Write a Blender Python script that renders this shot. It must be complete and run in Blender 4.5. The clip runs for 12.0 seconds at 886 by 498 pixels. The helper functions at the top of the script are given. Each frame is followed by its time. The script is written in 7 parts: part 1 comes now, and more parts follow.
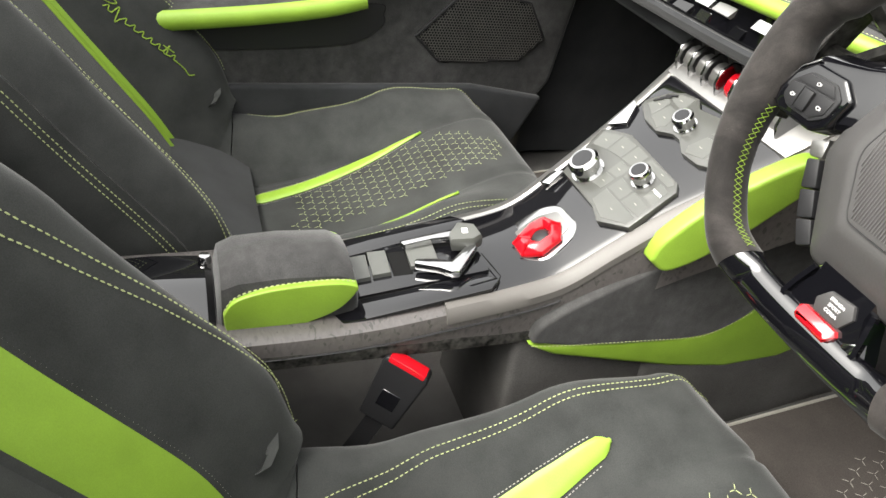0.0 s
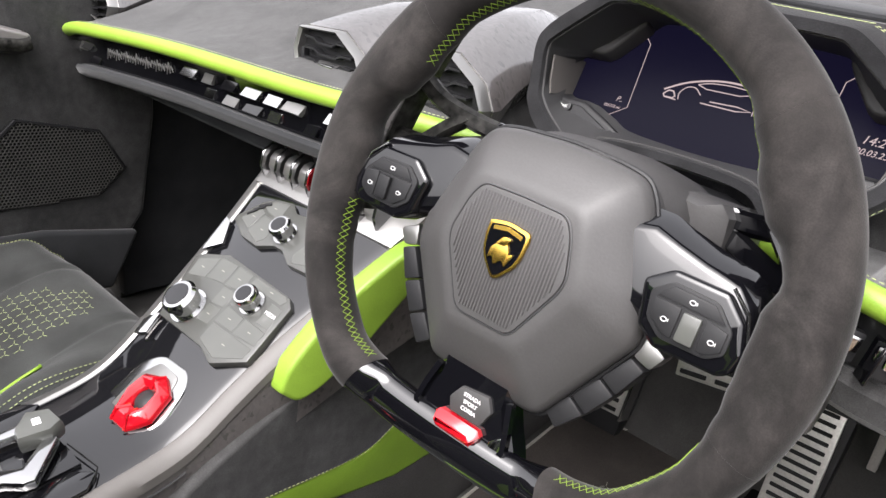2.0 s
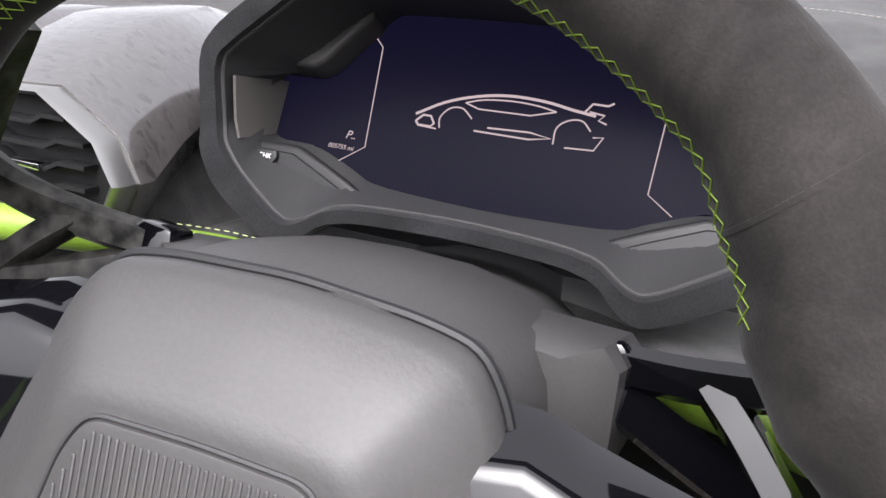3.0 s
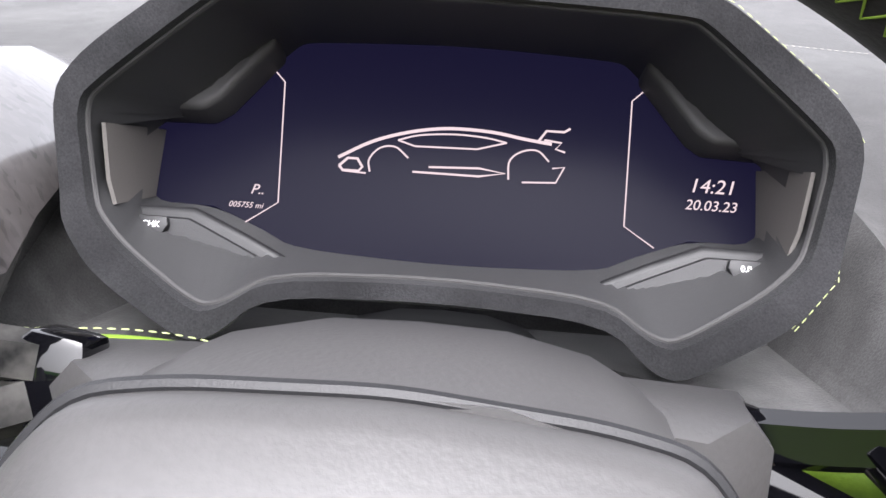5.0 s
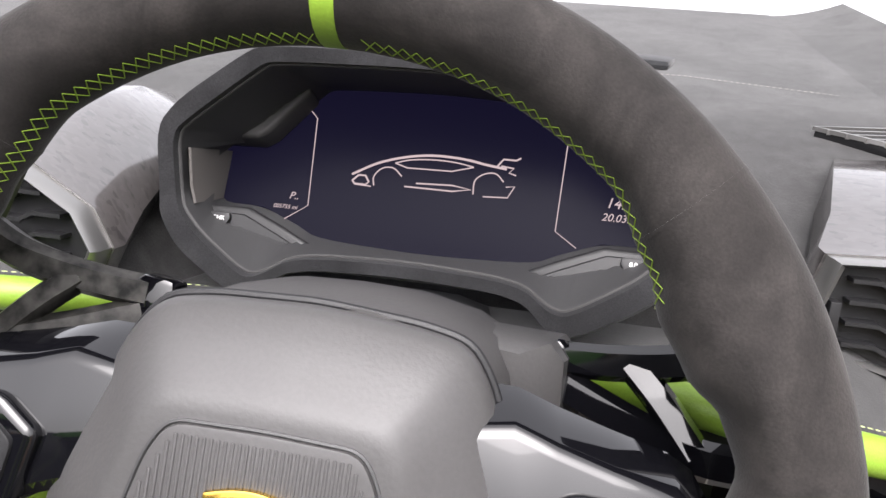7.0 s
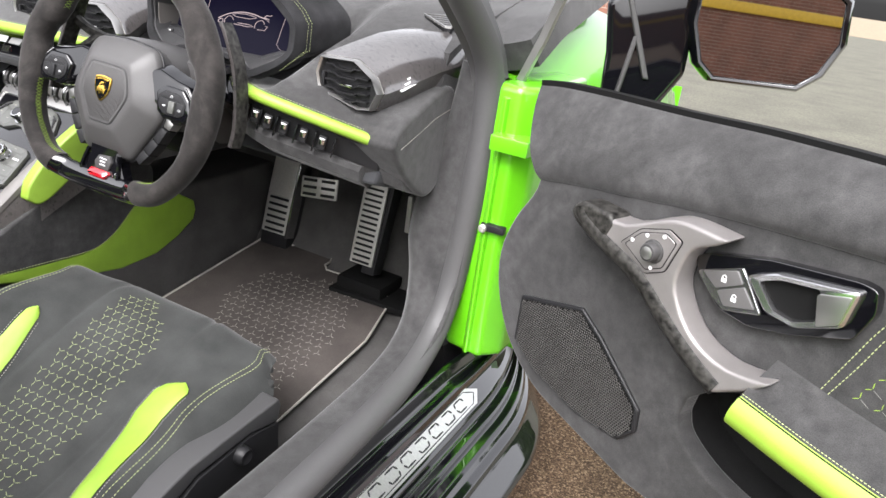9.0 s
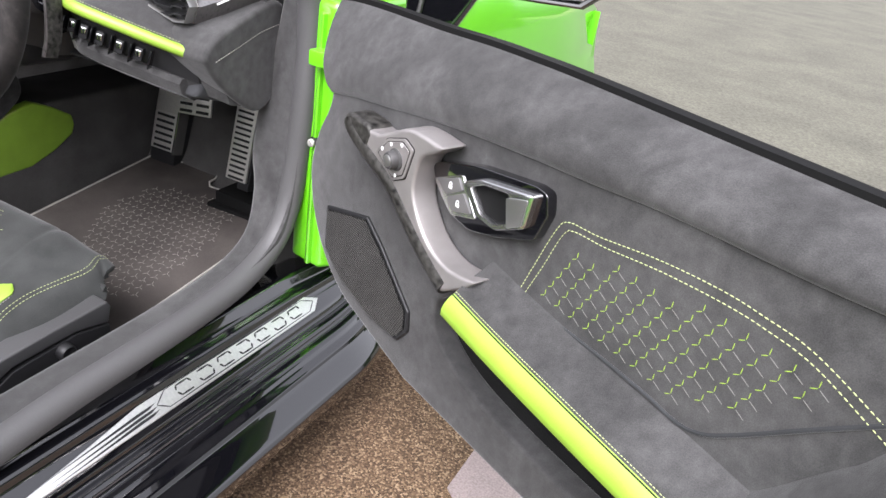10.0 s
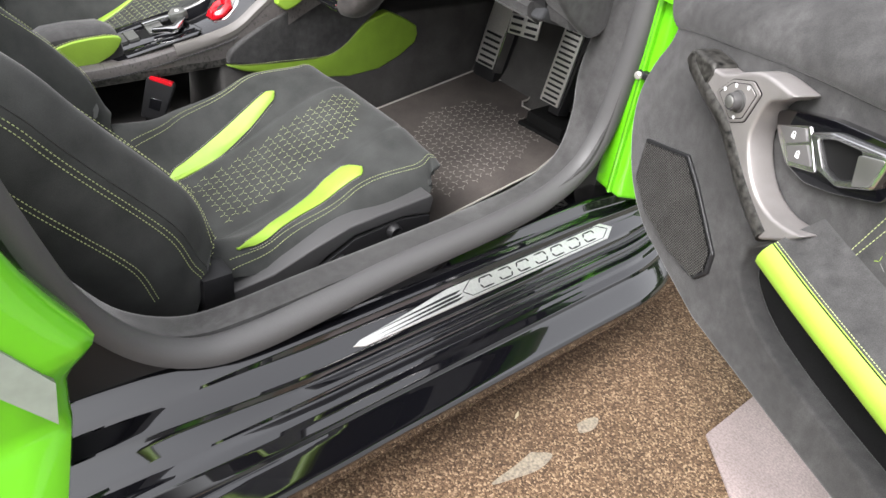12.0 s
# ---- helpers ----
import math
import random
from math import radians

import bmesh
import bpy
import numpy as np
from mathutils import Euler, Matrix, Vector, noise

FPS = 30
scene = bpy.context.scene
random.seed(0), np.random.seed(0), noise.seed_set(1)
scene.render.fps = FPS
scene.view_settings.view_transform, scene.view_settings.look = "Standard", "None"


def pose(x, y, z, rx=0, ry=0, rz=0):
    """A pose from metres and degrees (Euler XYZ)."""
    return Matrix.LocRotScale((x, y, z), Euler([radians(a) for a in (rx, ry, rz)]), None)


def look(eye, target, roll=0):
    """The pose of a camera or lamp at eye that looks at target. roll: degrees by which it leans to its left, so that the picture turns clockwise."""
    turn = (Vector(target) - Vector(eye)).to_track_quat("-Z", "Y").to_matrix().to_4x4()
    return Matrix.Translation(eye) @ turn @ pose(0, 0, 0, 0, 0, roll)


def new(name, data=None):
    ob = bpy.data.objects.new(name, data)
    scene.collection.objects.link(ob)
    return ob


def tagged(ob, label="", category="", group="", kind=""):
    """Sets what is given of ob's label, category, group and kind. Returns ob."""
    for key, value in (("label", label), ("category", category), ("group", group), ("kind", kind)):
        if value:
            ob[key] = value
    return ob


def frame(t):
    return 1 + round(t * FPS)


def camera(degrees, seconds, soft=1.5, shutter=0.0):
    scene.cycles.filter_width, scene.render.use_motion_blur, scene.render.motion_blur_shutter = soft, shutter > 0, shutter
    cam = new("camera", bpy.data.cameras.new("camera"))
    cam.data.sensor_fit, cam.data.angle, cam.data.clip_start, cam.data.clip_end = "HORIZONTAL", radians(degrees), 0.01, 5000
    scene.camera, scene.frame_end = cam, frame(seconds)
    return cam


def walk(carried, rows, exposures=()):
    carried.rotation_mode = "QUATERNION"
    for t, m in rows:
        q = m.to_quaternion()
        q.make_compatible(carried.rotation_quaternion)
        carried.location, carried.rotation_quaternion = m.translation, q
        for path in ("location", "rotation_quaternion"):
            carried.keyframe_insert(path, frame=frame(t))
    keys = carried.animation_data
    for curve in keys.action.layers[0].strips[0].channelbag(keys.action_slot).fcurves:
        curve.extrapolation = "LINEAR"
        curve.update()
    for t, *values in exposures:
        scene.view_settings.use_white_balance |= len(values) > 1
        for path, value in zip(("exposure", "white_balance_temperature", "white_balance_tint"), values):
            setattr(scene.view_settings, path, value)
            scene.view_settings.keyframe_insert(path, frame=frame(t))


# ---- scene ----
cam = camera(62.5, 12.0)
PATH = [
    (0, (0.6128, -0.4771, 0.9299), (-0.1457, -0.1496, 0.3665), 10.12),
    (0.5, (0.5530, -0.4529, 0.8945), (-0.2025, -0.0354, 0.3896), 10.48),
    (1, (0.5193, -0.4194, 0.8844), (-0.2174, 0.0851, 0.4341), 10.40),
    (1.5, (0.5280, -0.4018, 0.9038), (-0.1591, 0.2014, 0.4988), 9.80),
    (2, (0.5455, -0.3646, 0.8949), (-0.0436, 0.3585, 0.5341), 9.19),
    (2.5, (0.4952, -0.2334, 0.8695), (0.0465, 0.6014, 0.5507), 8.94),
    (2.9, (0.4154, -0.1386, 0.8765), (0.0901, 0.7557, 0.5692), 6.51),
    (3.2, (0.3719, -0.0902, 0.8722), (0.1460, 0.8378, 0.5760), 6.65),
    (4.8, (0.3144, -0.0688, 0.8556), (0.2692, 0.9057, 0.6361), 4.20),
    (5, (0.3100, -0.0632, 0.8525), (0.2607, 0.9127, 0.6401), 3.79),
    (5.5, (0.3077, -0.0567, 0.8579), (0.2477, 0.9205, 0.6543), 3.28),
    (6, (0.3192, -0.0688, 0.8663), (0.2407, 0.9094, 0.6741), 2.96),
    (6.5, (0.3310, -0.0995, 0.8700), (0.2295, 0.8753, 0.6716), 3.56),
    (7, (0.3798, -0.1925, 0.8784), (0.2341, 0.7741, 0.6676), 4.84),
    (7.2, (0.4166, -0.2539, 0.8980), (0.2496, 0.7021, 0.6570), 6.05),
    (8.8, (1.1407, -0.7096, 0.9780), (0.7443, 0.1318, 0.6105), 7.93),
    (9, (1.2532, -0.7477, 0.9950), (0.8604, 0.0884, 0.6122), 8.05),
    (9.5, (1.4554, -0.7477, 1.0339), (1.0878, 0.0816, 0.6131), 8.97),
    (10, (1.5444, -0.6603, 1.0296), (1.1846, 0.1481, 0.5636), 9.47),
    (10.5, (1.5799, -0.6454, 1.0286), (1.1822, 0.1186, 0.5205), 9.64),
    (11, (1.6092, -0.6724, 1.0243), (1.1426, 0.0183, 0.4717), 8.95),
    (11.5, (1.5579, -0.7226, 1.0362), (1.0251, -0.1032, 0.4596), 8.64),
    (12, (1.5306, -0.7598, 1.0397), (0.9430, -0.2030, 0.4525), 8.10),
]
walk(cam, [(t, look(eye, target, roll)) for t, eye, target, roll in PATH], [(0.0, 1.85, 6800, 8), (1.0, 1.6, 6700, 10), (2.0, 1.5, 6500, 14), (3.0, 1.42, 6350, 15), (4.8, 2.02, 6250, 15), (5.5, 2.16, 6250, 15), (6.5, 2.14, 6200, 16), (7.1, 1.52, 6500, 15), (9.0, 1.64, 6400, 13), (10.5, 1.56, 6200, 17), (11.2, 1.66, 6200, 16), (12.0, 1.72, 6450, 12)])

# ---- light ----
world = bpy.data.worlds.new("overcast_sky")
scene.world = world
world.use_nodes = True
wn = world.node_tree.nodes
sky = wn.new("ShaderNodeTexSky")
sky.sky_type, sky.sun_disc = "NISHITA", False
sky.sun_elevation, sky.sun_rotation = radians(51), radians(174)
sky.air_density, sky.dust_density, sky.ozone_density = 1.0, 6.0, 0.4
hue = wn.new("ShaderNodeHueSaturation")
hue.inputs["Saturation"].default_value = 0.12
world.node_tree.links.new(sky.outputs[0], hue.inputs["Color"])
world.node_tree.links.new(hue.outputs[0], wn["Background"].inputs[0])
wn["Background"].inputs[1].default_value = 0.19
sun_data = bpy.data.lights.new("sun", "SUN")
sun_data.energy, sun_data.angle, sun_data.color = 0.55, radians(50), (1.0, 0.975, 0.95)
sun = new("sun", sun_data)
sun.matrix_world = look((0.4, -3.5, 4.4), (0, 0, 0))


# ---- materials ----
def mat(name, color, rough=0.5, metal=0.0, grain=0.0, grain_scale=400.0, bump=0.0, mottle=0.0, mottle_scale=12.0, coat=0.0, sheen=0.0, spec=0.5):
    m = bpy.data.materials.new(name)
    m.use_nodes = True
    nt = m.node_tree
    b = nt.nodes["Principled BSDF"]
    b.inputs["Base Color"].default_value = (*color, 1)
    b.inputs["Roughness"].default_value = rough
    b.inputs["Metallic"].default_value = metal
    b.inputs["Coat Weight"].default_value = coat
    b.inputs["Coat Roughness"].default_value = 0.04
    b.inputs["Sheen Weight"].default_value = sheen
    b.inputs["Sheen Roughness"].default_value = 0.4
    b.inputs["Specular IOR Level"].default_value = spec
    if grain or mottle or bump:
        tc = nt.nodes.new("ShaderNodeTexCoord")
        n1 = nt.nodes.new("ShaderNodeTexNoise")
        n1.inputs["Scale"].default_value, n1.inputs["Detail"].default_value = grain_scale, 4
        n2 = nt.nodes.new("ShaderNodeTexNoise")
        n2.inputs["Scale"].default_value, n2.inputs["Detail"].default_value = mottle_scale, 5
        for n in (n1, n2):
            nt.links.new(tc.outputs["Object"], n.inputs["Vector"])
        last = None
        for n, amount in ((n1, grain), (n2, mottle)):
            if amount:
                ramp = nt.nodes.new("ShaderNodeMapRange")
                ramp.inputs["From Min"].default_value, ramp.inputs["From Max"].default_value = 0.3, 0.7
                ramp.inputs["To Min"].default_value, ramp.inputs["To Max"].default_value = 1 - amount, 1 + amount
                nt.links.new(n.outputs["Fac"], ramp.inputs["Value"])
                if last is None:
                    last = ramp.outputs[0]
                else:
                    mul = nt.nodes.new("ShaderNodeMath")
                    mul.operation = "MULTIPLY"
                    nt.links.new(last, mul.inputs[0])
                    nt.links.new(ramp.outputs[0], mul.inputs[1])
                    last = mul.outputs[0]
        if last is not None:
            vm = nt.nodes.new("ShaderNodeVectorMath")
            vm.operation = "SCALE"
            vm.inputs[0].default_value = color
            nt.links.new(last, vm.inputs["Scale"])
            nt.links.new(vm.outputs[0], b.inputs["Base Color"])
        if bump:
            bp = nt.nodes.new("ShaderNodeBump")
            bp.inputs["Strength"].default_value, bp.inputs["Distance"].default_value = bump, 0.0006
            nt.links.new(n1.outputs["Fac"], bp.inputs["Height"])
            nt.links.new(bp.outputs[0], b.inputs["Normal"])
    return m


def brushed(m, low, high, size, stretch):
    """Adds soft clouds to a suede where the nap has been brushed both ways."""
    nt = m.node_tree
    b = nt.nodes["Principled BSDF"]
    old = b.inputs["Base Color"].links[0].from_socket
    tc = nt.nodes.new("ShaderNodeTexCoord")
    mp = nt.nodes.new("ShaderNodeMapping")
    mp.inputs["Scale"].default_value = stretch
    no = nt.nodes.new("ShaderNodeTexNoise")
    no.inputs["Scale"].default_value, no.inputs["Detail"].default_value = size, 6
    no.inputs["Roughness"].default_value, no.inputs["Distortion"].default_value = 0.62, 0.9
    mr = nt.nodes.new("ShaderNodeMapRange")
    mr.interpolation_type = "SMOOTHSTEP"
    mr.inputs["From Min"].default_value, mr.inputs["From Max"].default_value = 0.4, 0.62
    mr.inputs["To Min"].default_value, mr.inputs["To Max"].default_value = low, high
    vm = nt.nodes.new("ShaderNodeVectorMath")
    vm.operation = "SCALE"
    nt.links.new(tc.outputs["Object"], mp.inputs["Vector"])
    nt.links.new(mp.outputs[0], no.inputs["Vector"])
    nt.links.new(no.outputs["Fac"], mr.inputs["Value"])
    nt.links.new(old, vm.inputs[0])
    nt.links.new(mr.outputs[0], vm.inputs["Scale"])
    nt.links.new(vm.outputs[0], b.inputs["Base Color"])
    return m


SUEDE = brushed(mat("grey_suede", (0.043, 0.0425, 0.0425), 0.95, grain=0.22, grain_scale=900, bump=0.4, mottle=0.2, mottle_scale=60, sheen=0.25, spec=0.15), 0.79, 1.17, 7.5, (1.0, 1.0, 0.6))
SEATSUEDE = mat("anthracite_suede", (0.033, 0.0345, 0.0335), 0.95, grain=0.16, grain_scale=900, bump=0.4, mottle=0.26, mottle_scale=17, sheen=0.15, spec=0.12)
SUEDE_DARK = mat("dark_suede", (0.03, 0.031, 0.033), 0.95, grain=0.1, grain_scale=900, bump=0.2, mottle=0.25, mottle_scale=10, sheen=0.15, spec=0.15)
RIMSUEDE = brushed(mat("rim_suede", (0.0195, 0.0174, 0.0164), 0.85, grain=0.15, grain_scale=900, bump=0.25, mottle=0.25, mottle_scale=70, sheen=0.12, spec=0.2), 0.6, 1.3, 15, (1, 1, 1))
LEATHER = mat("grey_leather", (0.049, 0.0475, 0.0475), 0.48, grain=0.06, grain_scale=520, bump=0.22, mottle=0.06)
GREEN = mat("lime_leather", (0.20, 0.33, 0.032), 0.45, grain=0.06, grain_scale=800, bump=0.3, mottle=0.07, mottle_scale=25)
PAINT = mat("green_paint", (0.11, 0.46, 0.006), 0.3, coat=1.0, mottle=0.02)
GLOSS = mat("gloss_black", (0.003, 0.003, 0.004), 0.04, coat=0.6, spec=0.4)
PIANO = mat("piano_black", (0.003, 0.003, 0.004), 0.03, coat=1.0, spec=0.25)
PIANO.node_tree.nodes["Principled BSDF"].inputs["Coat IOR"].default_value = 1.78
BEDGLOSS = mat("console_gloss", (0.004, 0.004, 0.005), 0.03, coat=1.0, spec=0.3)
BEDGLOSS.node_tree.nodes["Principled BSDF"].inputs["Coat IOR"].default_value = 1.55
CARBON_EDGE = mat("dark_forged_carbon", (0.026, 0.025, 0.023), 0.4, mottle=0.98, mottle_scale=130, spec=0.2)
PLASTIC = mat("black_plastic", (0.012, 0.012, 0.013), 0.45, grain=0.1, grain_scale=1500, bump=0.2, spec=0.3)
HOODSUEDE = mat("hood_suede", (0.017, 0.017, 0.018), 0.95, grain=0.3, grain_scale=1100, bump=0.4, mottle=0.35, mottle_scale=26, sheen=0.12, spec=0.1)
CHARCOAL = mat("charcoal_plastic", (0.030, 0.030, 0.031), 0.5, grain=0.1, grain_scale=1500, bump=0.2)
TAUPE = mat("taupe_trim", (0.085, 0.079, 0.074), 0.5, grain=0.06, grain_scale=1200, bump=0.1)
GREYPL = mat("grey_plastic", (0.036, 0.035, 0.035), 0.55, grain=0.05, grain_scale=1500, bump=0.2)
SATIN = mat("satin_grey", (0.36, 0.355, 0.345), 0.34, metal=0.9, mottle=0.04)
TITAN = mat("satin_taupe", (0.26, 0.245, 0.24), 0.40, metal=0.55, grain=0.05, grain_scale=1400, mottle=0.08, mottle_scale=30)
HANDLE = mat("dark_chrome", (0.36, 0.36, 0.37), 0.16, metal=1.0)
CHROME = mat("chrome", (0.60, 0.60, 0.60), 0.10, metal=1.0)
STEEL = mat("brushed_steel", (0.62, 0.6, 0.57), 0.4, metal=0.7, grain=0.1, grain_scale=300)
RED = mat("red_gloss", (0.42, 0.005, 0.012), 0.06, coat=1.0)
BLACK_SEAL = mat("black_seal", (0.006, 0.006, 0.006), 0.8, grain=0.1, grain_scale=500, bump=0.1, spec=0.1)
CARPET = mat("black_carpet", (0.062, 0.060, 0.058), 1.0, grain=0.4, grain_scale=1200, bump=0.6, mottle=0.2, spec=0.1)
MAT_BROWN = mat("brown_black_mat", (0.056, 0.049, 0.045), 0.95, grain=0.3, grain_scale=900, bump=0.5, mottle=0.3, mottle_scale=8, spec=0.2)
# pocket lining, its colour darkened for the shade under the armrest
POCKET_SHADE = mat("shaded_pocket_cloth", (0.014, 0.014, 0.014), 1.0, grain=0.3, grain_scale=1200, bump=0.4, mottle=0.2, spec=0.05)
SKIRTGREY = mat("skirt_grey", (0.045, 0.0445, 0.0455), 0.5, grain=0.06, grain_scale=1500, bump=0.2)
RUBBER = mat("rubber_seal", (0.06, 0.059, 0.06), 0.55, grain=0.08, grain_scale=600, bump=0.1)
THREAD_G = mat("lime_thread", (0.19, 0.29, 0.025), 0.7)
THREAD_W = mat("pale_thread", (0.33, 0.37, 0.17), 0.7)
THREAD_K = mat("dark_grey_thread", (0.12, 0.118, 0.112), 0.7)
THREAD_D = mat("grey_thread", (0.28, 0.27, 0.24), 0.7)
GOLD = mat("gold", (0.75, 0.48, 0.1), 0.25, metal=1.0)
WHITE = mat("white_print", (0.75, 0.75, 0.75), 0.5)
CHROME_SATIN = mat("satin_chrome", (0.66, 0.66, 0.67), 0.27, metal=1.0)
LOCKGREY = mat("lock_grey", (0.085, 0.082, 0.082), 0.45, grain=0.05, grain_scale=1500, bump=0.1)
BUTTON = mat("grey_button", (0.072, 0.074, 0.068), 0.35, coat=0.4, mottle=0.08, mottle_scale=30)
PANEL = mat("grey_panel", (0.055, 0.056, 0.052), 0.35, coat=0.4, mottle=0.08, mottle_scale=30)


def forged_carbon(name, coat, ior, light, haze=0.2):
    """Pressed flakes of carbon under lacquer; light scales the flakes."""
    m = mat(name, (0.05, 0.048, 0.047), 0.35, coat=coat)
    nt = m.node_tree
    b = nt.nodes["Principled BSDF"]
    tc = nt.nodes.new("ShaderNodeTexCoord")
    mp = nt.nodes.new("ShaderNodeMapping")
    mp.inputs["Scale"].default_value = (1, 2.2, 1.4)
    vo = nt.nodes.new("ShaderNodeTexVoronoi")
    vo.inputs["Scale"].default_value = 150
    no = nt.nodes.new("ShaderNodeTexNoise")
    no.inputs["Scale"].default_value, no.inputs["Detail"].default_value = 60, 3
    ad = nt.nodes.new("ShaderNodeVectorMath")
    ad.operation = "MULTIPLY_ADD"
    ad.inputs[1].default_value = (0.02, 0.02, 0.02)
    sep = nt.nodes.new("ShaderNodeSeparateColor")
    r1 = nt.nodes.new("ShaderNodeValToRGB")
    r1.color_ramp.elements[0].color = (0.035 * light, 0.032 * light, 0.031 * light, 1)
    r1.color_ramp.elements[1].color = (0.078 * light, 0.071 * light, 0.069 * light, 1)
    r1.color_ramp.elements[0].position, r1.color_ramp.elements[1].position = 0.03, 1.0
    mid = r1.color_ramp.elements.new(0.12)
    mid.color = (0.062 * light, 0.056 * light, 0.055 * light, 1)
    r2 = nt.nodes.new("ShaderNodeMapRange")
    r2.inputs["To Min"].default_value, r2.inputs["To Max"].default_value = 0.34, 0.46
    nt.links.new(tc.outputs["Object"], mp.inputs["Vector"])
    nt.links.new(mp.outputs[0], ad.inputs[2])
    nt.links.new(tc.outputs["Object"], no.inputs["Vector"])
    nt.links.new(no.outputs["Color"], ad.inputs[0])
    nt.links.new(ad.outputs[0], vo.inputs["Vector"])
    nt.links.new(vo.outputs["Color"], sep.inputs[0])
    nt.links.new(sep.outputs[0], r1.inputs[0])
    nt.links.new(sep.outputs[1], r2.inputs[0])
    nt.links.new(r1.outputs[0], b.inputs["Base Color"])
    b.inputs["Coat Roughness"].default_value = haze
    b.inputs["Coat IOR"].default_value = ior
    nt.links.new(r2.outputs[0], b.inputs["Roughness"])
    return m


CARBON = forged_carbon("forged_carbon", 0.35, 1.5, 0.95)
POD_CARBON = forged_carbon("lacquered_carbon", 1.0, 2.3, 0.75, 0.12)


def glow(name, color, strength):
    m = bpy.data.materials.new(name)
    m.use_nodes = True
    b = m.node_tree.nodes["Principled BSDF"]
    b.inputs["Base Color"].default_value = (0.004, 0.004, 0.005, 1)
    b.inputs["Roughness"].default_value = 0.3
    b.inputs["Specular IOR Level"].default_value = 0.02
    b.inputs["Emission Color"].default_value = (*color, 1)
    b.inputs["Emission Strength"].default_value = strength
    return m


SCREEN = glow("lit_navy_screen", (0.30, 0.26, 0.85), 0.008)
SCREEN_LINE = glow("lit_screen_lines", (1.0, 0.80, 0.80), 0.24)


# ---- shape helpers ----
def thing(name, label, category, at=(0, 0, 0), group="", kind=""):
    ob = new(name)
    ob.empty_display_size = 0.05
    ob.location = at
    return tagged(ob, label, category, group, kind)


def part(name, bm, material, parent=None, label="", smooth=True):
    me = bpy.data.meshes.new(name)
    bmesh.ops.recalc_face_normals(bm, faces=bm.faces)
    bm.to_mesh(me)
    bm.free()
    me.materials.append(material)
    if smooth:
        me.shade_smooth()
        me.set_sharp_from_angle(angle=radians(38))
    ob = new(name, me)
    if parent is not None:
        top = parent
        place = Vector(top.location)
        while top.parent is not None:
            top = top.parent
            place = place + Vector(top.location)
        ob.parent = parent
        ob.location = -place
    if label:
        ob["label"] = label
    return ob


def bevelled(bm, width, seg=2, angle=25):
    if width > 0:
        sharp = [e for e in bm.edges if len(e.link_faces) == 2 and e.calc_face_angle(0) > radians(angle)]
        bmesh.ops.bevel(bm, geom=sharp, offset=width, segments=seg, profile=0.6, affect="EDGES", clamp_overlap=True)
    return bm


def prism(poly, d0, d1, m=Matrix(), bevel=0.002, seg=2):
    """A flat outline in the plane of m, from depth d0 to d1 along its third axis."""
    bm = bmesh.new()
    low = [bm.verts.new((x, y, d0)) for x, y in poly]
    top = [bm.verts.new((x, y, d1)) for x, y in poly]
    bm.faces.new(low[::-1])
    bm.faces.new(top)
    for i in range(len(poly)):
        j = (i + 1) % len(poly)
        bm.faces.new((low[i], low[j], top[j], top[i]))
    bmesh.ops.recalc_face_normals(bm, faces=bm.faces)
    bevelled(bm, bevel, seg)
    bmesh.ops.transform(bm, matrix=m, verts=bm.verts)
    return bm


def box(lo, hi, bevel=0.003, m=Matrix(), seg=2):
    return prism([(lo[0], lo[1]), (hi[0], lo[1]), (hi[0], hi[1]), (lo[0], hi[1])], lo[2], hi[2], m, bevel, seg)


def spline(points, n):
    """A smooth line through points, in n steps."""
    pts = [Vector(p) for p in points]
    k = len(pts) - 1
    out = []
    for i in range(n + 1):
        f = i / n * k
        a = min(int(f), k - 1)
        t = f - a
        p1, p2 = pts[a], pts[a + 1]
        p0 = pts[a - 1] if a > 0 else p1 * 2 - p2
        p3 = pts[a + 2] if a + 2 <= k else p2 * 2 - p1
        out.append(0.5 * (2 * p1 + (p2 - p0) * t + (2 * p0 - 5 * p1 + 4 * p2 - p3) * t * t + (3 * p1 - p0 - 3 * p2 + p3) * t ** 3))
    return out


def smooth2(points, n):
    return [(p.x, p.y) for p in spline([(x, y, 0) for x, y in points], n)]


def loft(rings, closed=True, caps=True):
    """A skin over a row of rings with equally many points."""
    bm = bmesh.new()
    vs = [[bm.verts.new(p) for p in r] for r in rings]
    n = len(vs[0])
    for a, b in zip(vs, vs[1:]):
        for i in range(n if closed else n - 1):
            j = (i + 1) % n
            bm.faces.new((a[i], a[j], b[j], b[i]))
    if caps and closed:
        bm.faces.new(vs[0][::-1])
        bm.faces.new(vs[-1])
    return bm


def circle(r, n=12, ry=None):
    return [(r * math.cos(2 * math.pi * i / n), (ry or r) * math.sin(2 * math.pi * i / n)) for i in range(n)]


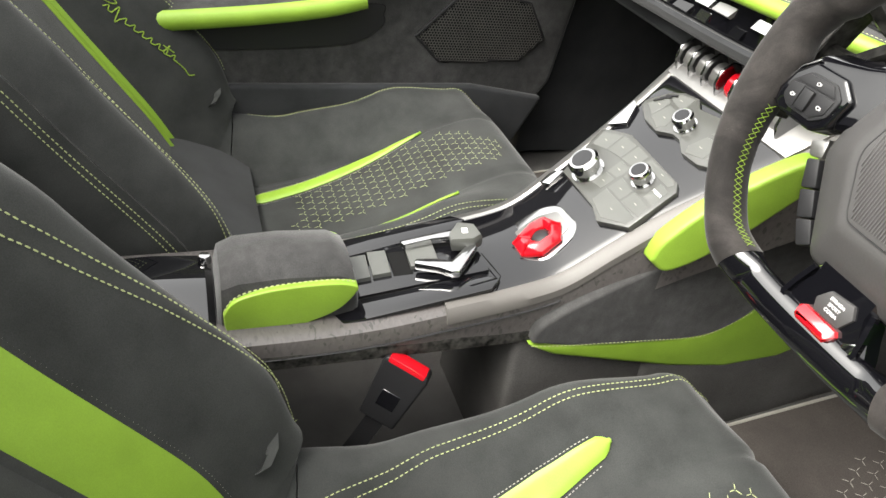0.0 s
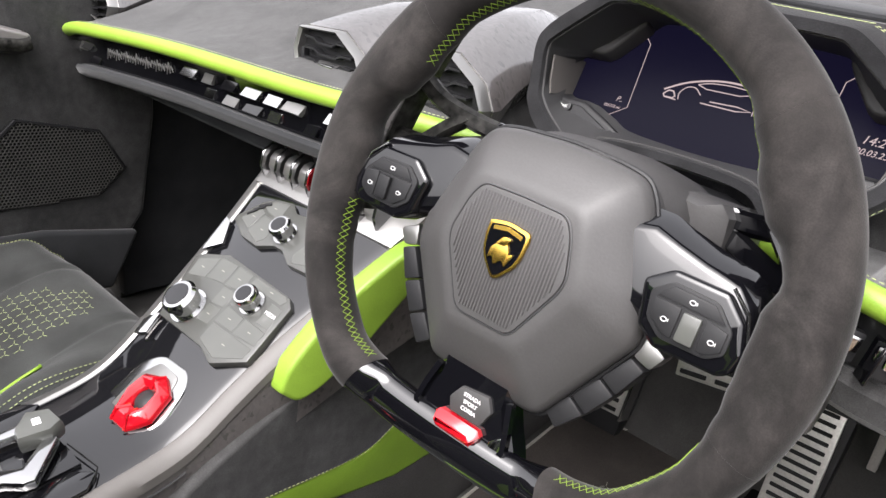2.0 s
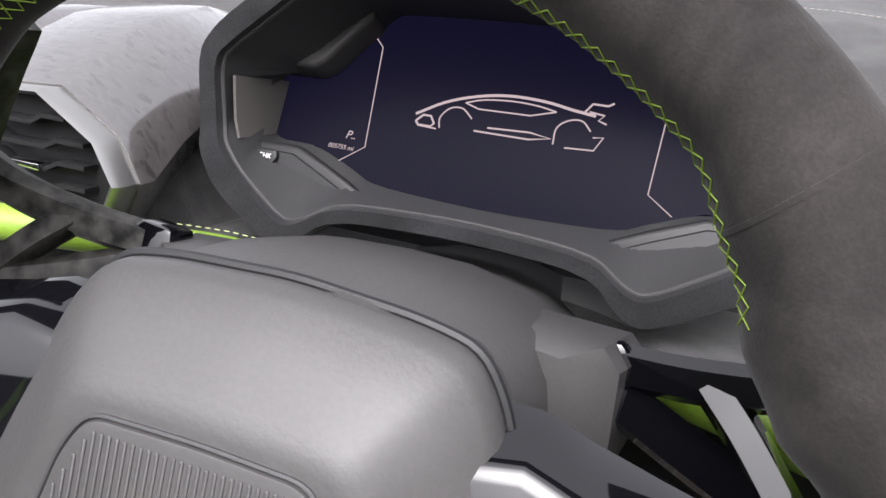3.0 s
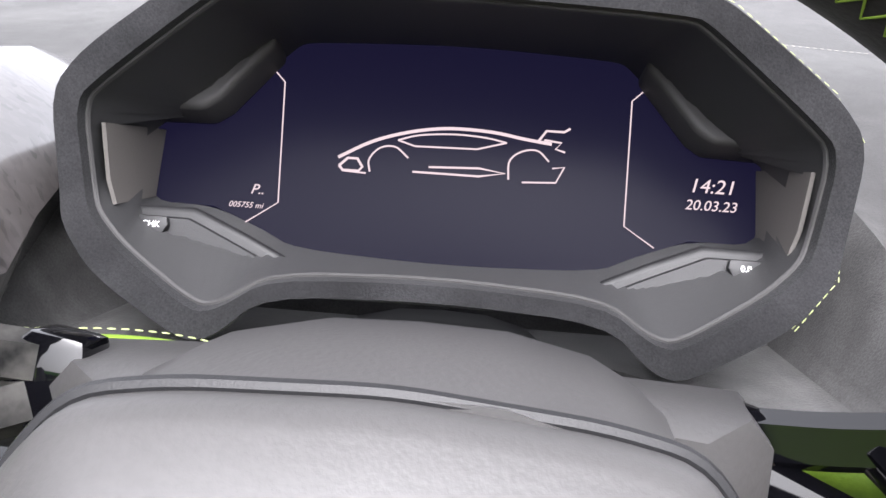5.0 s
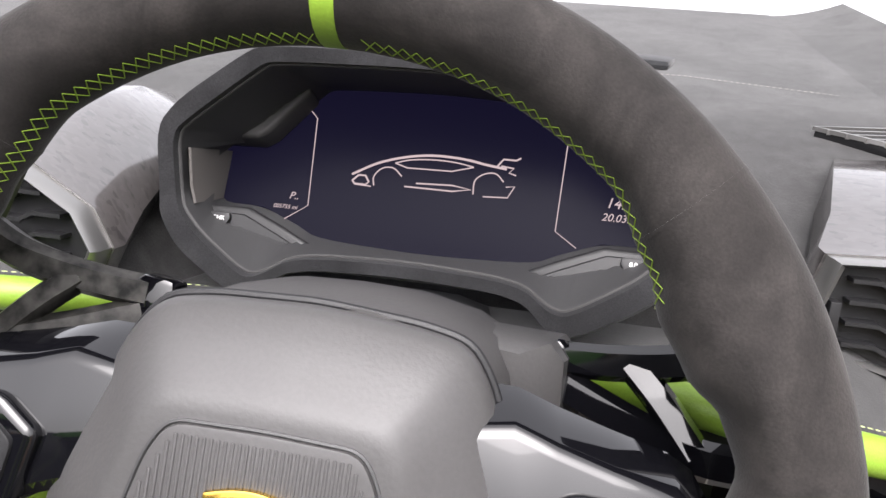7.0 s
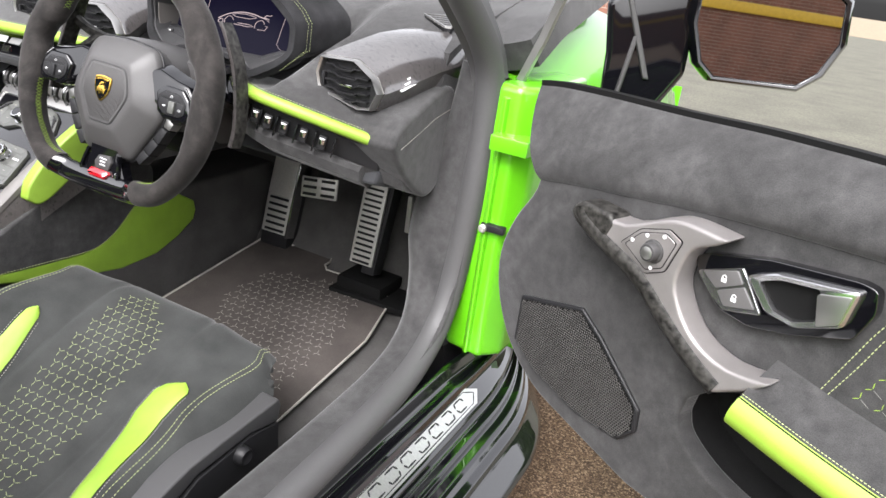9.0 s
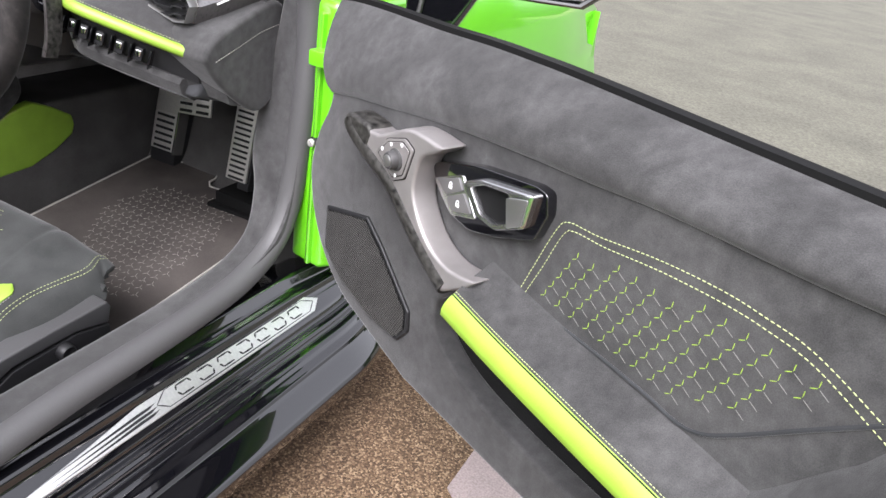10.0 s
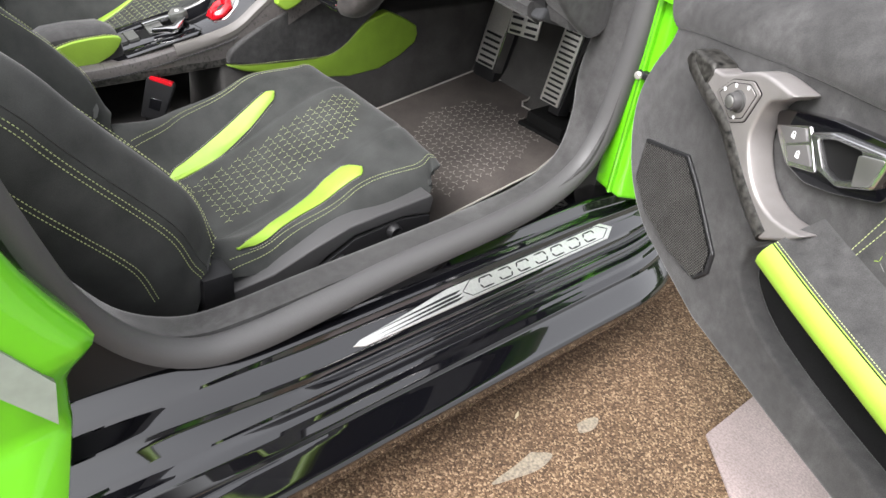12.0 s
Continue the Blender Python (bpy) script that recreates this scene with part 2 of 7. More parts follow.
def sweep(path, section, up=(0, 0, 1), closed=False, scale=None):
    """A section (side, up) carried along a path."""
    pts = [Vector(p) for p in path]
    n = len(pts)
    rings = []
    up = Vector(up)
    for i, p in enumerate(pts):
        a = pts[(i - 1) % n] if closed or i > 0 else p
        b = pts[(i + 1) % n] if closed or i < n - 1 else p
        d = (b - a).normalized()
        side = d.cross(up).normalized()
        u2 = side.cross(d)
        k = scale(i / max(n - 1, 1)) if scale else 1.0
        rings.append([p + side * (x * k) + u2 * (y * k) for x, y in section])
    if closed:
        rings.append(rings[0])
        bm = loft(rings, True, False)
        bmesh.ops.remove_doubles(bm, verts=bm.verts, dist=1e-6)
        return bm
    return loft(rings)


def sheet(fn, us, vs, thick=0.004):
    """A solid sheet over the grid us x vs of fn(u, v), thickened away from its normal."""
    bm = bmesh.new()
    pts = [[Vector(fn(u, v)) for v in vs] for u in us]
    nu, nv = len(us), len(vs)

    def normal(i, j):
        a = pts[min(i + 1, nu - 1)][j] - pts[max(i - 1, 0)][j]
        b = pts[i][min(j + 1, nv - 1)] - pts[i][max(j - 1, 0)]
        c = a.cross(b)
        return c.normalized() if c.length > 1e-9 else Vector((0, 0, 1))
    top = [[bm.verts.new(pts[i][j]) for j in range(nv)] for i in range(nu)]
    low = [[bm.verts.new(pts[i][j] - normal(i, j) * thick) for j in range(nv)] for i in range(nu)]
    for i in range(nu - 1):
        for j in range(nv - 1):
            bm.faces.new((top[i][j], top[i + 1][j], top[i + 1][j + 1], top[i][j + 1]))
            bm.faces.new((low[i][j + 1], low[i + 1][j + 1], low[i + 1][j], low[i][j]))
    for i in range(nu - 1):
        bm.faces.new((low[i][0], low[i + 1][0], top[i + 1][0], top[i][0]))
        bm.faces.new((top[i][-1], top[i + 1][-1], low[i + 1][-1], low[i][-1]))
    for j in range(nv - 1):
        bm.faces.new((top[0][j], top[0][j + 1], low[0][j + 1], low[0][j]))
        bm.faces.new((low[-1][j], low[-1][j + 1], top[-1][j + 1], top[-1][j]))
    return bm


def steps(a, b, n):
    return [a + (b - a) * i / n for i in range(n + 1)]


def add_dash(bm, p, q, r, up):
    """One thread from p to q, a small rounded bar."""
    d = q - p
    if d.length < 1e-6:
        return
    d.normalize()
    side = d.cross(up)
    side = side.normalized() if side.length > 1e-6 else Vector((1, 0, 0))
    u2 = side.cross(d)
    ends = []
    for c, k in ((p, 0.6), (p + (q - p) * 0.5, 1.0), (q, 0.6)):
        ends.append([bm.verts.new(c + side * (x * r * k) + u2 * (y * r * k)) for x, y in ((1, -0.3), (0.6, 0.8), (-0.6, 0.8), (-1, -0.3))])
    for a, b in zip(ends, ends[1:]):
        for i in range(4):
            j = (i + 1) % 4
            bm.faces.new((a[i], a[j], b[j], b[i]))
    bm.faces.new(ends[0][::-1])
    bm.faces.new(ends[-1])


def seam(points, up, step=0.006, fill=0.62, r=0.0007):
    """A row of stitches along a line."""
    bm = bmesh.new()
    pts = [Vector(p) for p in points]
    up = [Vector(u) for u in up] if isinstance(up, list) else [Vector(up)] * len(pts)
    run = 0.0
    nxt = 0.0
    for i in range(len(pts) - 1):
        a, b = pts[i], pts[i + 1]
        length = (b - a).length
        while nxt < run + length and length > 1e-9:
            t0 = (nxt - run) / length
            t1 = t0 + step * fill / length
            add_dash(bm, a.lerp(b, t0), a.lerp(b, t1), r, up[i])
            nxt += step
        run += length
    return bm


def lettering(text, size, m, depth=0.0006, align="CENTER", shear=0.0):
    cu = bpy.data.curves.new("lettering", "FONT")
    cu.body, cu.size, cu.extrude, cu.align_x, cu.align_y, cu.shear = text, size, depth, align, "CENTER", shear
    ob = bpy.data.objects.new("lettering", cu)
    me = bpy.data.meshes.new_from_object(ob)
    bpy.data.objects.remove(ob)
    bpy.data.curves.remove(cu)
    bm = bmesh.new()
    bm.from_mesh(me)
    bpy.data.meshes.remove(me)
    bmesh.ops.transform(bm, matrix=m, verts=bm.verts)
    return bm


def rounded(poly, r, n=5):
    """The outline with its corners rounded over the length r."""
    out = []
    for i in range(len(poly)):
        p, a, b = Vector(poly[i]), Vector(poly[i - 1]), Vector(poly[(i + 1) % len(poly)])
        k = min(r, (a - p).length * 0.45, (b - p).length * 0.45)
        p0, p1 = p + (a - p).normalized() * k, p + (b - p).normalized() * k
        for j in range(n + 1):
            t = j / n
            q = p0 * (1 - t) ** 2 + p * (2 * t * (1 - t)) + p1 * t ** 2
            out.append((q.x, q.y))
    return out


def axes(origin, x, y):
    """A frame at origin with the given first and second axes."""
    x, y = Vector(x).normalized(), Vector(y).normalized()
    z = x.cross(y).normalized()
    y = z.cross(x)
    m = Matrix((x, y, z)).transposed().to_4x4()
    m.translation = origin
    return m


XC = -0.08  # the car's middle

MIRROR = mat("mirror_silver", (0.82, 0.83, 0.83), 0.015, metal=1.0)
PLATE = mat("tread_metal", (0.78, 0.78, 0.76), 0.38, metal=1.0, grain=0.08, grain_scale=250)
STICKER = mat("pale_sticker", (0.25, 0.29, 0.25), 0.35, mottle=0.1, mottle_scale=40)


# ---- ground ----
def ground_material():
    m = mat("brown_aggregate", (0.1, 0.072, 0.05), 0.85, spec=0.3)
    nt = m.node_tree
    b = nt.nodes["Principled BSDF"]
    tc = nt.nodes.new("ShaderNodeTexCoord")
    vo = nt.nodes.new("ShaderNodeTexVoronoi")
    vo.inputs["Scale"].default_value = 290
    ramp = nt.nodes.new("ShaderNodeValToRGB")
    el = ramp.color_ramp.elements
    el[0].position, el[0].color = 0.0, (0.033, 0.019, 0.010, 1)
    el[1].position, el[1].color = 1.0, (0.25, 0.18, 0.115, 1)
    for p, c in ((0.35, (0.068, 0.041, 0.023, 1)), (0.7, (0.115, 0.073, 0.042, 1))):
        e = el.new(p)
        e.color = c
    sep = nt.nodes.new("ShaderNodeSeparateColor")
    no = nt.nodes.new("ShaderNodeTexNoise")
    no.inputs["Scale"].default_value, no.inputs["Detail"].default_value = 2.5, 6
    mr = nt.nodes.new("ShaderNodeMapRange")
    mr.inputs["From Min"].default_value, mr.inputs["From Max"].default_value = 0.3, 0.7
    mr.inputs["To Min"].default_value, mr.inputs["To Max"].default_value = 0.75, 1.3
    vm = nt.nodes.new("ShaderNodeVectorMath")
    vm.operation = "SCALE"
    bp = nt.nodes.new("ShaderNodeBump")
    bp.inputs["Strength"].default_value, bp.inputs["Distance"].default_value = 0.8, 0.002
    bp.invert = True
    for n in (vo, no):
        nt.links.new(tc.outputs["Object"], n.inputs["Vector"])
    nt.links.new(vo.outputs["Color"], sep.inputs[0])
    nt.links.new(sep.outputs[0], ramp.inputs[0])
    nt.links.new(ramp.outputs[0], vm.inputs[0])
    nt.links.new(no.outputs["Fac"], mr.inputs["Value"])
    nt.links.new(mr.outputs[0], vm.inputs["Scale"])
    nt.links.new(vm.outputs[0], b.inputs["Base Color"])
    nt.links.new(vo.outputs["Distance"], bp.inputs["Height"])
    nt.links.new(bp.outputs[0], b.inputs["Normal"])
    return m


AGGREGATE = ground_material()
ground = part("ground", box((-60, -60, -0.3), (60, 60, 0), 0), AGGREGATE)
tagged(ground, "brown exposed-aggregate driveway under the car", "driveway", kind="structure")


# ---- embroidery ----
def inside(p, poly):
    x, y = p
    c = False
    for i in range(len(poly)):
        (x1, y1), (x2, y2) = poly[i - 1], poly[i]
        if (y1 > y) != (y2 > y) and x < (x2 - x1) * (y - y1) / (y2 - y1) + x1:
            c = not c
    return c


def triads(place, poly, gap, arm, r, turn=0.0):
    """Embroidered three-armed stars on a lattice; place(a, b) gives a point and its normal."""
    ways = [turn + k * 2 * math.pi / 3 + math.pi / 2 for k in range(3)]
    return stars(place, poly, (gap, 0.0), (gap / 2, gap * 0.866), [(arm * math.cos(w), arm * math.sin(w)) for w in ways], r)


def stars(place, poly, along, across, arms, r):
    """One stroke for each of the arms at every lattice point inside poly."""
    bm = bmesh.new()
    a0, b0 = min(p[0] for p in poly), min(p[1] for p in poly)
    rows = int((max(p[1] for p in poly) - b0) / across[1]) + 2
    cols = int((max(p[0] for p in poly) - a0) / along[0]) + rows + 2
    for i in range(-rows, cols):
        for j in range(rows):
            a, b = a0 + i * along[0] + j * across[0], b0 + i * along[1] + j * across[1]
            if inside((a, b), poly):
                mid, nrm = place(a, b)
                lift = nrm * r * 0.4
                for da, db in arms:
                    tip, _ = place(a + da, b + db)
                    add_dash(bm, mid + (tip - mid) * 0.12 + lift, tip + lift, r, nrm)
    return bm


# ---- driver's door, standing open ----
DOOR = axes((0.86, 0.2802, 0), (0.90336, -0.42887, 0), (-0.01415, -0.02981, 0.99946))
DN = DOOR.to_3x3() @ Vector((0, 0, 1))


def on_door(u, v, w=0.0):
    return DOOR @ Vector((u, v, w))


GRILLE = mat("speaker_mesh", (0.055, 0.053, 0.05), 0.42, metal=0.35, mottle=0.2, mottle_scale=40)


def honeycomb(m, outline, w, pitch=0.0042, open_share=0.66):
    """A perforated sheet: a hexagonal ring round each hole."""
    bm = bmesh.new()
    r = pitch / math.sqrt(3)
    xs, ys = [p[0] for p in outline], [p[1] for p in outline]
    row, y = 0, min(ys)
    while y < max(ys):
        x = min(xs) + (pitch / 2 if row % 2 else 0)
        while x < max(xs):
            if inside((x, y), outline):
                outer, inner = [], []
                for k in range(6):
                    c, sn = math.cos(k * math.pi / 3 + math.pi / 6), math.sin(k * math.pi / 3 + math.pi / 6)
                    outer.append(bm.verts.new(m @ Vector((x + r * c, y + r * sn, w))))
                    inner.append(bm.verts.new(m @ Vector((x + r * open_share * c, y + r * open_share * sn, w - 0.0006))))
                for k in range(6):
                    bm.faces.new((outer[k - 1], outer[k], inner[k], inner[k - 1]))
            x += pitch
        y += pitch * 0.866
        row += 1
    return bm


def car_grille(m, outline, parent, depth=0.005, pitch=0.0042):
    cx = sum(p[0] for p in outline) / len(outline)
    cy = sum(p[1] for p in outline) / len(outline)
    frame_ob = part("speaker_frame", prism(outline, -0.002, depth, m, 0.003, 3), PLASTIC, parent, "black plastic speaker surround")
    inner = [(cx + (x - cx) * 0.945, cy + (y - cy) * 0.945) for x, y in outline]
    part("speaker_backing", prism(inner, depth - 0.002, depth + 0.0008, m, 0, 1), BLACK_SEAL, frame_ob, "black cloth behind the mesh")
    part("speaker_grille", honeycomb(m, inner, depth + 0.0022, pitch), GRILLE, frame_ob, "fine dark metal honeycomb mesh")
    return frame_ob


door = thing("door_1", "open car door lined with grey suede, with a lime green armrest", "car door", (0.86, 0.28, 0.34), kind="structure")
edge = smooth2([(0.235, 0.365), (0.15, 0.385), (0.085, 0.43), (0.045, 0.495), (0.034, 0.565), (0.055, 0.63), (0.09, 0.69), (0.092, 0.745), (0.066, 0.79), (0.05, 0.825), (0.085, 0.85)], 40)
arm_line = [(0.484, 0.577), (0.57, 0.566), (0.68, 0.556), (0.78, 0.548), (0.848, 0.541), (0.874, 0.545), (0.903, 0.577), (0.951, 0.647), (1.02, 0.73), (1.25, 0.79)]
pocket = smooth2([(0.395, 0.49), (0.408, 0.463), (0.457, 0.437), (0.53, 0.424), (0.64, 0.419), (0.80, 0.423), (1.0, 0.45)], 30)
crease = smooth2([(0.0985, 0.703), (0.17, 0.718), (0.255, 0.732), (0.33, 0.745), (0.412, 0.757), (0.52, 0.769), (0.61, 0.777), (0.682, 0.785), (0.745, 0.789), (0.834, 0.793), (1.0, 0.805), (1.3, 0.81)], 60)
lining = [p for p in edge if p[1] < 0.735] + [(u, v + 0.022) for u, v in crease if u > 0.11] + [(1.3, 0.80)] + arm_line[::-1][1:] + [(0.43, 0.55), (0.40, 0.52)] + pocket + [(1.3, 0.45), (1.3, 0.375), (0.748, 0.357), (0.55, 0.35), (0.345, 0.345)]
part("lining", prism(lining, -0.035, 0.0, DOOR, 0.009, 3), SUEDE, door)
# pocket back and lining carry the armrest's shade in their colour
part("pocket_floor", prism([(0.33, 0.36), (1.3, 0.385), (1.3, 0.80), (0.9, 0.66), (0.45, 0.64), (0.33, 0.58)], -0.115, -0.095, DOOR, 0.003), POCKET_SHADE, door, "lined pocket behind the armrest, its shade put into the dark colour")
pocket_rim = [(0.43, 0.552), (0.398, 0.52)] + pocket
part("pocket_lining", sheet(lambda i, k: on_door(pocket_rim[int(i)][0] - 0.002, pocket_rim[int(i)][1] - 0.003 - 0.004 * k, -0.012 - 0.09 * k), list(range(len(pocket_rim))), steps(0, 1, 4), 0.004), POCKET_SHADE, door, "cloth lining of the door pocket, darkened for the armrest's shade")
# shoulder above the crease: a soft bulge that leans back to the window
TOP_EDGE = smooth2([(0.015, 0.822), (0.065, 0.829), (0.15, 0.8345), (0.27, 0.8395), (0.37, 0.846), (0.44, 0.8485), (0.52, 0.850), (0.75, 0.850), (1.3, 0.850)], 60)
ROLL = spline([(0.0, -0.002, 0), (0.05, 0.004, 0), (0.16, 0.008, 0), (0.38, 0.003, 0), (0.7, -0.021, 0), (0.94, -0.046, 0), (1.0, -0.056, 0)], 20)


def shoulder_point(i, k):
    low, high, roll = crease[int(i)], TOP_EDGE[int(i)], ROLL[int(k)]
    return on_door(low[0] + (high[0] - low[0]) * roll.x, low[1] + (high[1] - low[1]) * roll.x, roll.y)


part("shoulder_pad", sheet(shoulder_point, list(range(61)), list(range(21)), 0.012), SUEDE, door, "grey suede shoulder leaning back to the window")
# armrest
arm_path = [on_door(u, v, 0) for u, v in smooth2(arm_line, 60)]


def arm_ring(i, path, sec):
    a, b = path[max(i - 1, 0)], path[min(i + 1, len(path) - 1)]
    d = (b - a).normalized()
    n = DN
    up = n.cross(d) * 1.0
    if up.z < 0:
        up = -up
    return [path[i] + n * w + up * h for w, h in sec]


top_sec = [(-0.004, 0.054), (0.004, 0.051), (0.028, 0.0365), (0.049, 0.0205), (0.052, 0.017), (0.05, 0.0), (0.0, 0.0)]
part("armrest_pad", loft([arm_ring(i, arm_path, top_sec) for i in range(len(arm_path))]), SUEDE, door, "grey suede armrest top")
green_sec = [(0.0490, 0.0200), (0.0555, 0.0160), (0.0615, 0.008), (0.064, 0.0), (0.063, -0.009), (0.057, -0.0155), (0.045, -0.016), (0.04, 0.0)]
part("green_pad", loft([arm_ring(i, arm_path, green_sec) for i in range(len(arm_path))]), GREEN, door, "lime green leather armrest edge")
low_sec = [(0.056, -0.0145), (0.03, -0.018), (-0.098, -0.020), (-0.098, 0.0), (0.045, 0.0)]
part("armrest_underside", loft([arm_ring(i, arm_path, low_sec) for i in range(len(arm_path))]), CARPET, door)

def arm_edge(w, h):
    return [arm_ring(i, arm_path, [(w, h)])[0] for i in range(len(arm_path))]


part("armrest_groove", sweep(arm_edge(0.0515, 0.0180), circle(0.0011, 6), DN), BLACK_SEAL, door, "dark seam groove")
part("armrest_seam", seam(arm_edge(0.0480, 0.0216), DN, 0.004, 0.7, 0.0005), THREAD_W, door, "pale stitched seam")
# speaker
car_grille(DOOR, [(0.101, 0.522), (0.219, 0.558), (0.261, 0.532), (0.344, 0.466), (0.346, 0.432), (0.323, 0.404), (0.245, 0.398), (0.145, 0.418), (0.099, 0.447)], door)
# pull bar with the mirror switch
bar_out = smooth2([(0.199, 0.702), (0.214, 0.717), (0.245, 0.716), (0.285, 0.715), (0.34, 0.742), (0.372, 0.748), (0.42, 0.7465)], 18) + smooth2([(0.405, 0.735), (0.383, 0.722), (0.373, 0.70), (0.373, 0.665), (0.405, 0.625), (0.452, 0.609), (0.508, 0.6185)], 20) + smooth2([(0.49, 0.600), (0.465, 0.583), (0.448, 0.572)], 6) + smooth2([(0.378, 0.606), (0.316, 0.650), (0.25, 0.672), (0.212, 0.690)], 10)
bar = part("pull_bar", prism(bar_out, 0.002, 0.040, DOOR, 0.010, 4), TITAN, door, "satin taupe pull bar")
part("bar_edge", sweep(spline([on_door(u + 0.003, v + 0.006, 0.0235) for u, v in ((0.447, 0.574), (0.414, 0.590), (0.378, 0.611), (0.316, 0.654), (0.25, 0.678), (0.216, 0.694), (0.208, 0.706))], 40), [(0.0185 * math.cos(a), 0.0205 * math.sin(a)) for a in steps(0, 2 * math.pi, 14)[:-1]], DN), CARBON_EDGE, bar, "dark forged carbon edge strip")
part("bar_tip", prism(smooth2([(0.197, 0.700), (0.213, 0.719), (0.262, 0.7185)], 8) + [(0.270, 0.708), (0.262, 0.690), (0.240, 0.675), (0.211, 0.688)], 0.003, 0.0415, DOOR, 0.010, 4), CARBON_EDGE, bar, "dark forged carbon tip")
part("bar_insert", sweep(spline([on_door(*p) for p in ((0.436, 0.601, 0.0375), (0.462, 0.603, 0.0350), (0.488, 0.609, 0.0290))], 12), circle(0.0035, 8), DN, False, lambda t: 0.35 + 2.6 * t * (1 - t)), CARBON_EDGE, bar, "dark carbon insert in the tail")
bar_line = smooth2([(0.404, 0.7385), (0.3805, 0.7245), (0.3695, 0.701), (0.3695, 0.664), (0.4025, 0.6225), (0.44, 0.609)], 30)
part("bar_groove", sweep([on_door(u - 0.0035, v, 0.0385) for u, v in bar_line], circle(0.0007, 6), DN), BLACK_SEAL, bar, "thin dark line along the inner edge")
hexa = rounded([(0.284, 0.692), (0.309, 0.7195), (0.349, 0.734), (0.369, 0.726), (0.355, 0.682), (0.328, 0.668)], 0.004, 3)
hex_mid = (0.332, 0.7025)


def hex_inset(k):
    return [(hex_mid[0] + (u - hex_mid[0]) * k, hex_mid[1] + (v - hex_mid[1]) * k) for u, v in hexa]


part("plate_gap", prism(hex_inset(1.0), 0.038, 0.0405, DOOR, 0.0003, 1), BLACK_SEAL, bar, "dark gap round the switch plate")
plate = part("switch_plate", prism(hex_inset(0.955), 0.039, 0.0425, DOOR, 0.0012), TITAN, bar, "satin taupe mirror switch plate")
part("plate_gap", prism(hex_inset(0.83), 0.0421, 0.0428, DOOR, 0.0002, 1), BLACK_SEAL, plate)
part("plate_inner", prism(hex_inset(0.79), 0.0424, 0.0434, DOOR, 0.0004, 1), TITAN, plate)
knob = part("mirror_knob", loft([[on_door(0.335 + x * k, 0.701 + y * k, 0.0432 + h) for x, y in circle(0.0125, 20)] for k, h in ((1.15, 0), (1.12, 0.002), (0.92, 0.003), (0.9, 0.010), (0.8, 0.0125), (0.05, 0.0128))]), GREYPL, bar, "grey mirror joystick")
part("knob_cap", loft([[on_door(0.335 + x * k, 0.701 + y * k, 0.0558 + h) for x, y in circle(0.0125, 20)] for k, h in ((0.62, 0), (0.6, 0.0012), (0.4, 0.0022), (0.05, 0.0026))]), SATIN, knob, "satin metal cap")
for a, b in ((0.303, 0.703), (0.322, 0.716), (0.345, 0.723), (0.336, 0.680)):
    part("mirror_mark", prism([(a + x, b + y) for x, y in circle(0.0026, 8)], 0.0432, 0.0438, DOOR, 0.0002, 1), WHITE, plate, "pale symbol")
# handle
bez = rounded([(0.371, 0.705), (0.386, 0.715), (0.458, 0.737), (0.547, 0.752), (0.564, 0.750), (0.569, 0.727), (0.557, 0.693), (0.497, 0.667), (0.453, 0.654), (0.413, 0.658), (0.379, 0.687)], 0.006, 3)
bezel = part("handle_bezel", prism(bez, -0.004, 0.013, DOOR, 0.006, 4), PIANO, door, "gloss black handle surround")
part("lock_surround", prism(rounded([(0.379, 0.691), (0.431, 0.716), (0.439, 0.706), (0.464, 0.674), (0.42, 0.659), (0.397, 0.674)], 0.003, 3), 0.0125, 0.0148, DOOR, 0.0008, 1), CHROME_SATIN, bezel, "bright rim round the lock buttons")
for poly in ([(0.386, 0.694), (0.427, 0.7115), (0.437, 0.6985), (0.4065, 0.6805)], [(0.408, 0.679), (0.4385, 0.6968), (0.457, 0.677), (0.421, 0.665)]):
    cu, cv = sum(p[0] for p in poly) / 4, sum(p[1] for p in poly) / 4
    button = part("lock_button", prism(rounded([(cu + (u - cu) * 0.95, cv + (v - cv) * 0.95) for u, v in poly], 0.002, 3), 0.0145, 0.0168, DOOR, 0.001), LOCKGREY, bezel, "grey lock button")
    part("lock_body", prism([(cu - 0.003, cv - 0.004), (cu + 0.003, cv - 0.004), (cu + 0.003, cv + 0.0005), (cu - 0.003, cv + 0.0005)], 0.0166, 0.0172, DOOR, 0), WHITE, button, "pale padlock symbol")
    part("lock_shackle", sweep([on_door(cu + x, cv + y, 0.0170) for x, y in ((-0.0022, 0.0), (-0.0022, 0.003), (0.0, 0.0045), (0.0022, 0.003), (0.0022, 0.0015))], circle(0.0005, 5), DN), WHITE, button)
ring = rounded([(0.440, 0.713), (0.471, 0.729), (0.553, 0.745), (0.548, 0.704), (0.504, 0.681), (0.470, 0.683)], 0.006, 4)
hole = rounded([(0.455, 0.7125), (0.478, 0.7235), (0.516, 0.7305), (0.521, 0.6985), (0.500, 0.6875), (0.477, 0.6895)], 0.004, 4)
# flat black plate gives the hand recess its shade
part("handle_hole_shade", prism(hole, 0.0128, 0.0140, DOOR, 0.0005, 1), BLACK_SEAL, bezel, "flat black plate standing in for the shaded hand recess")


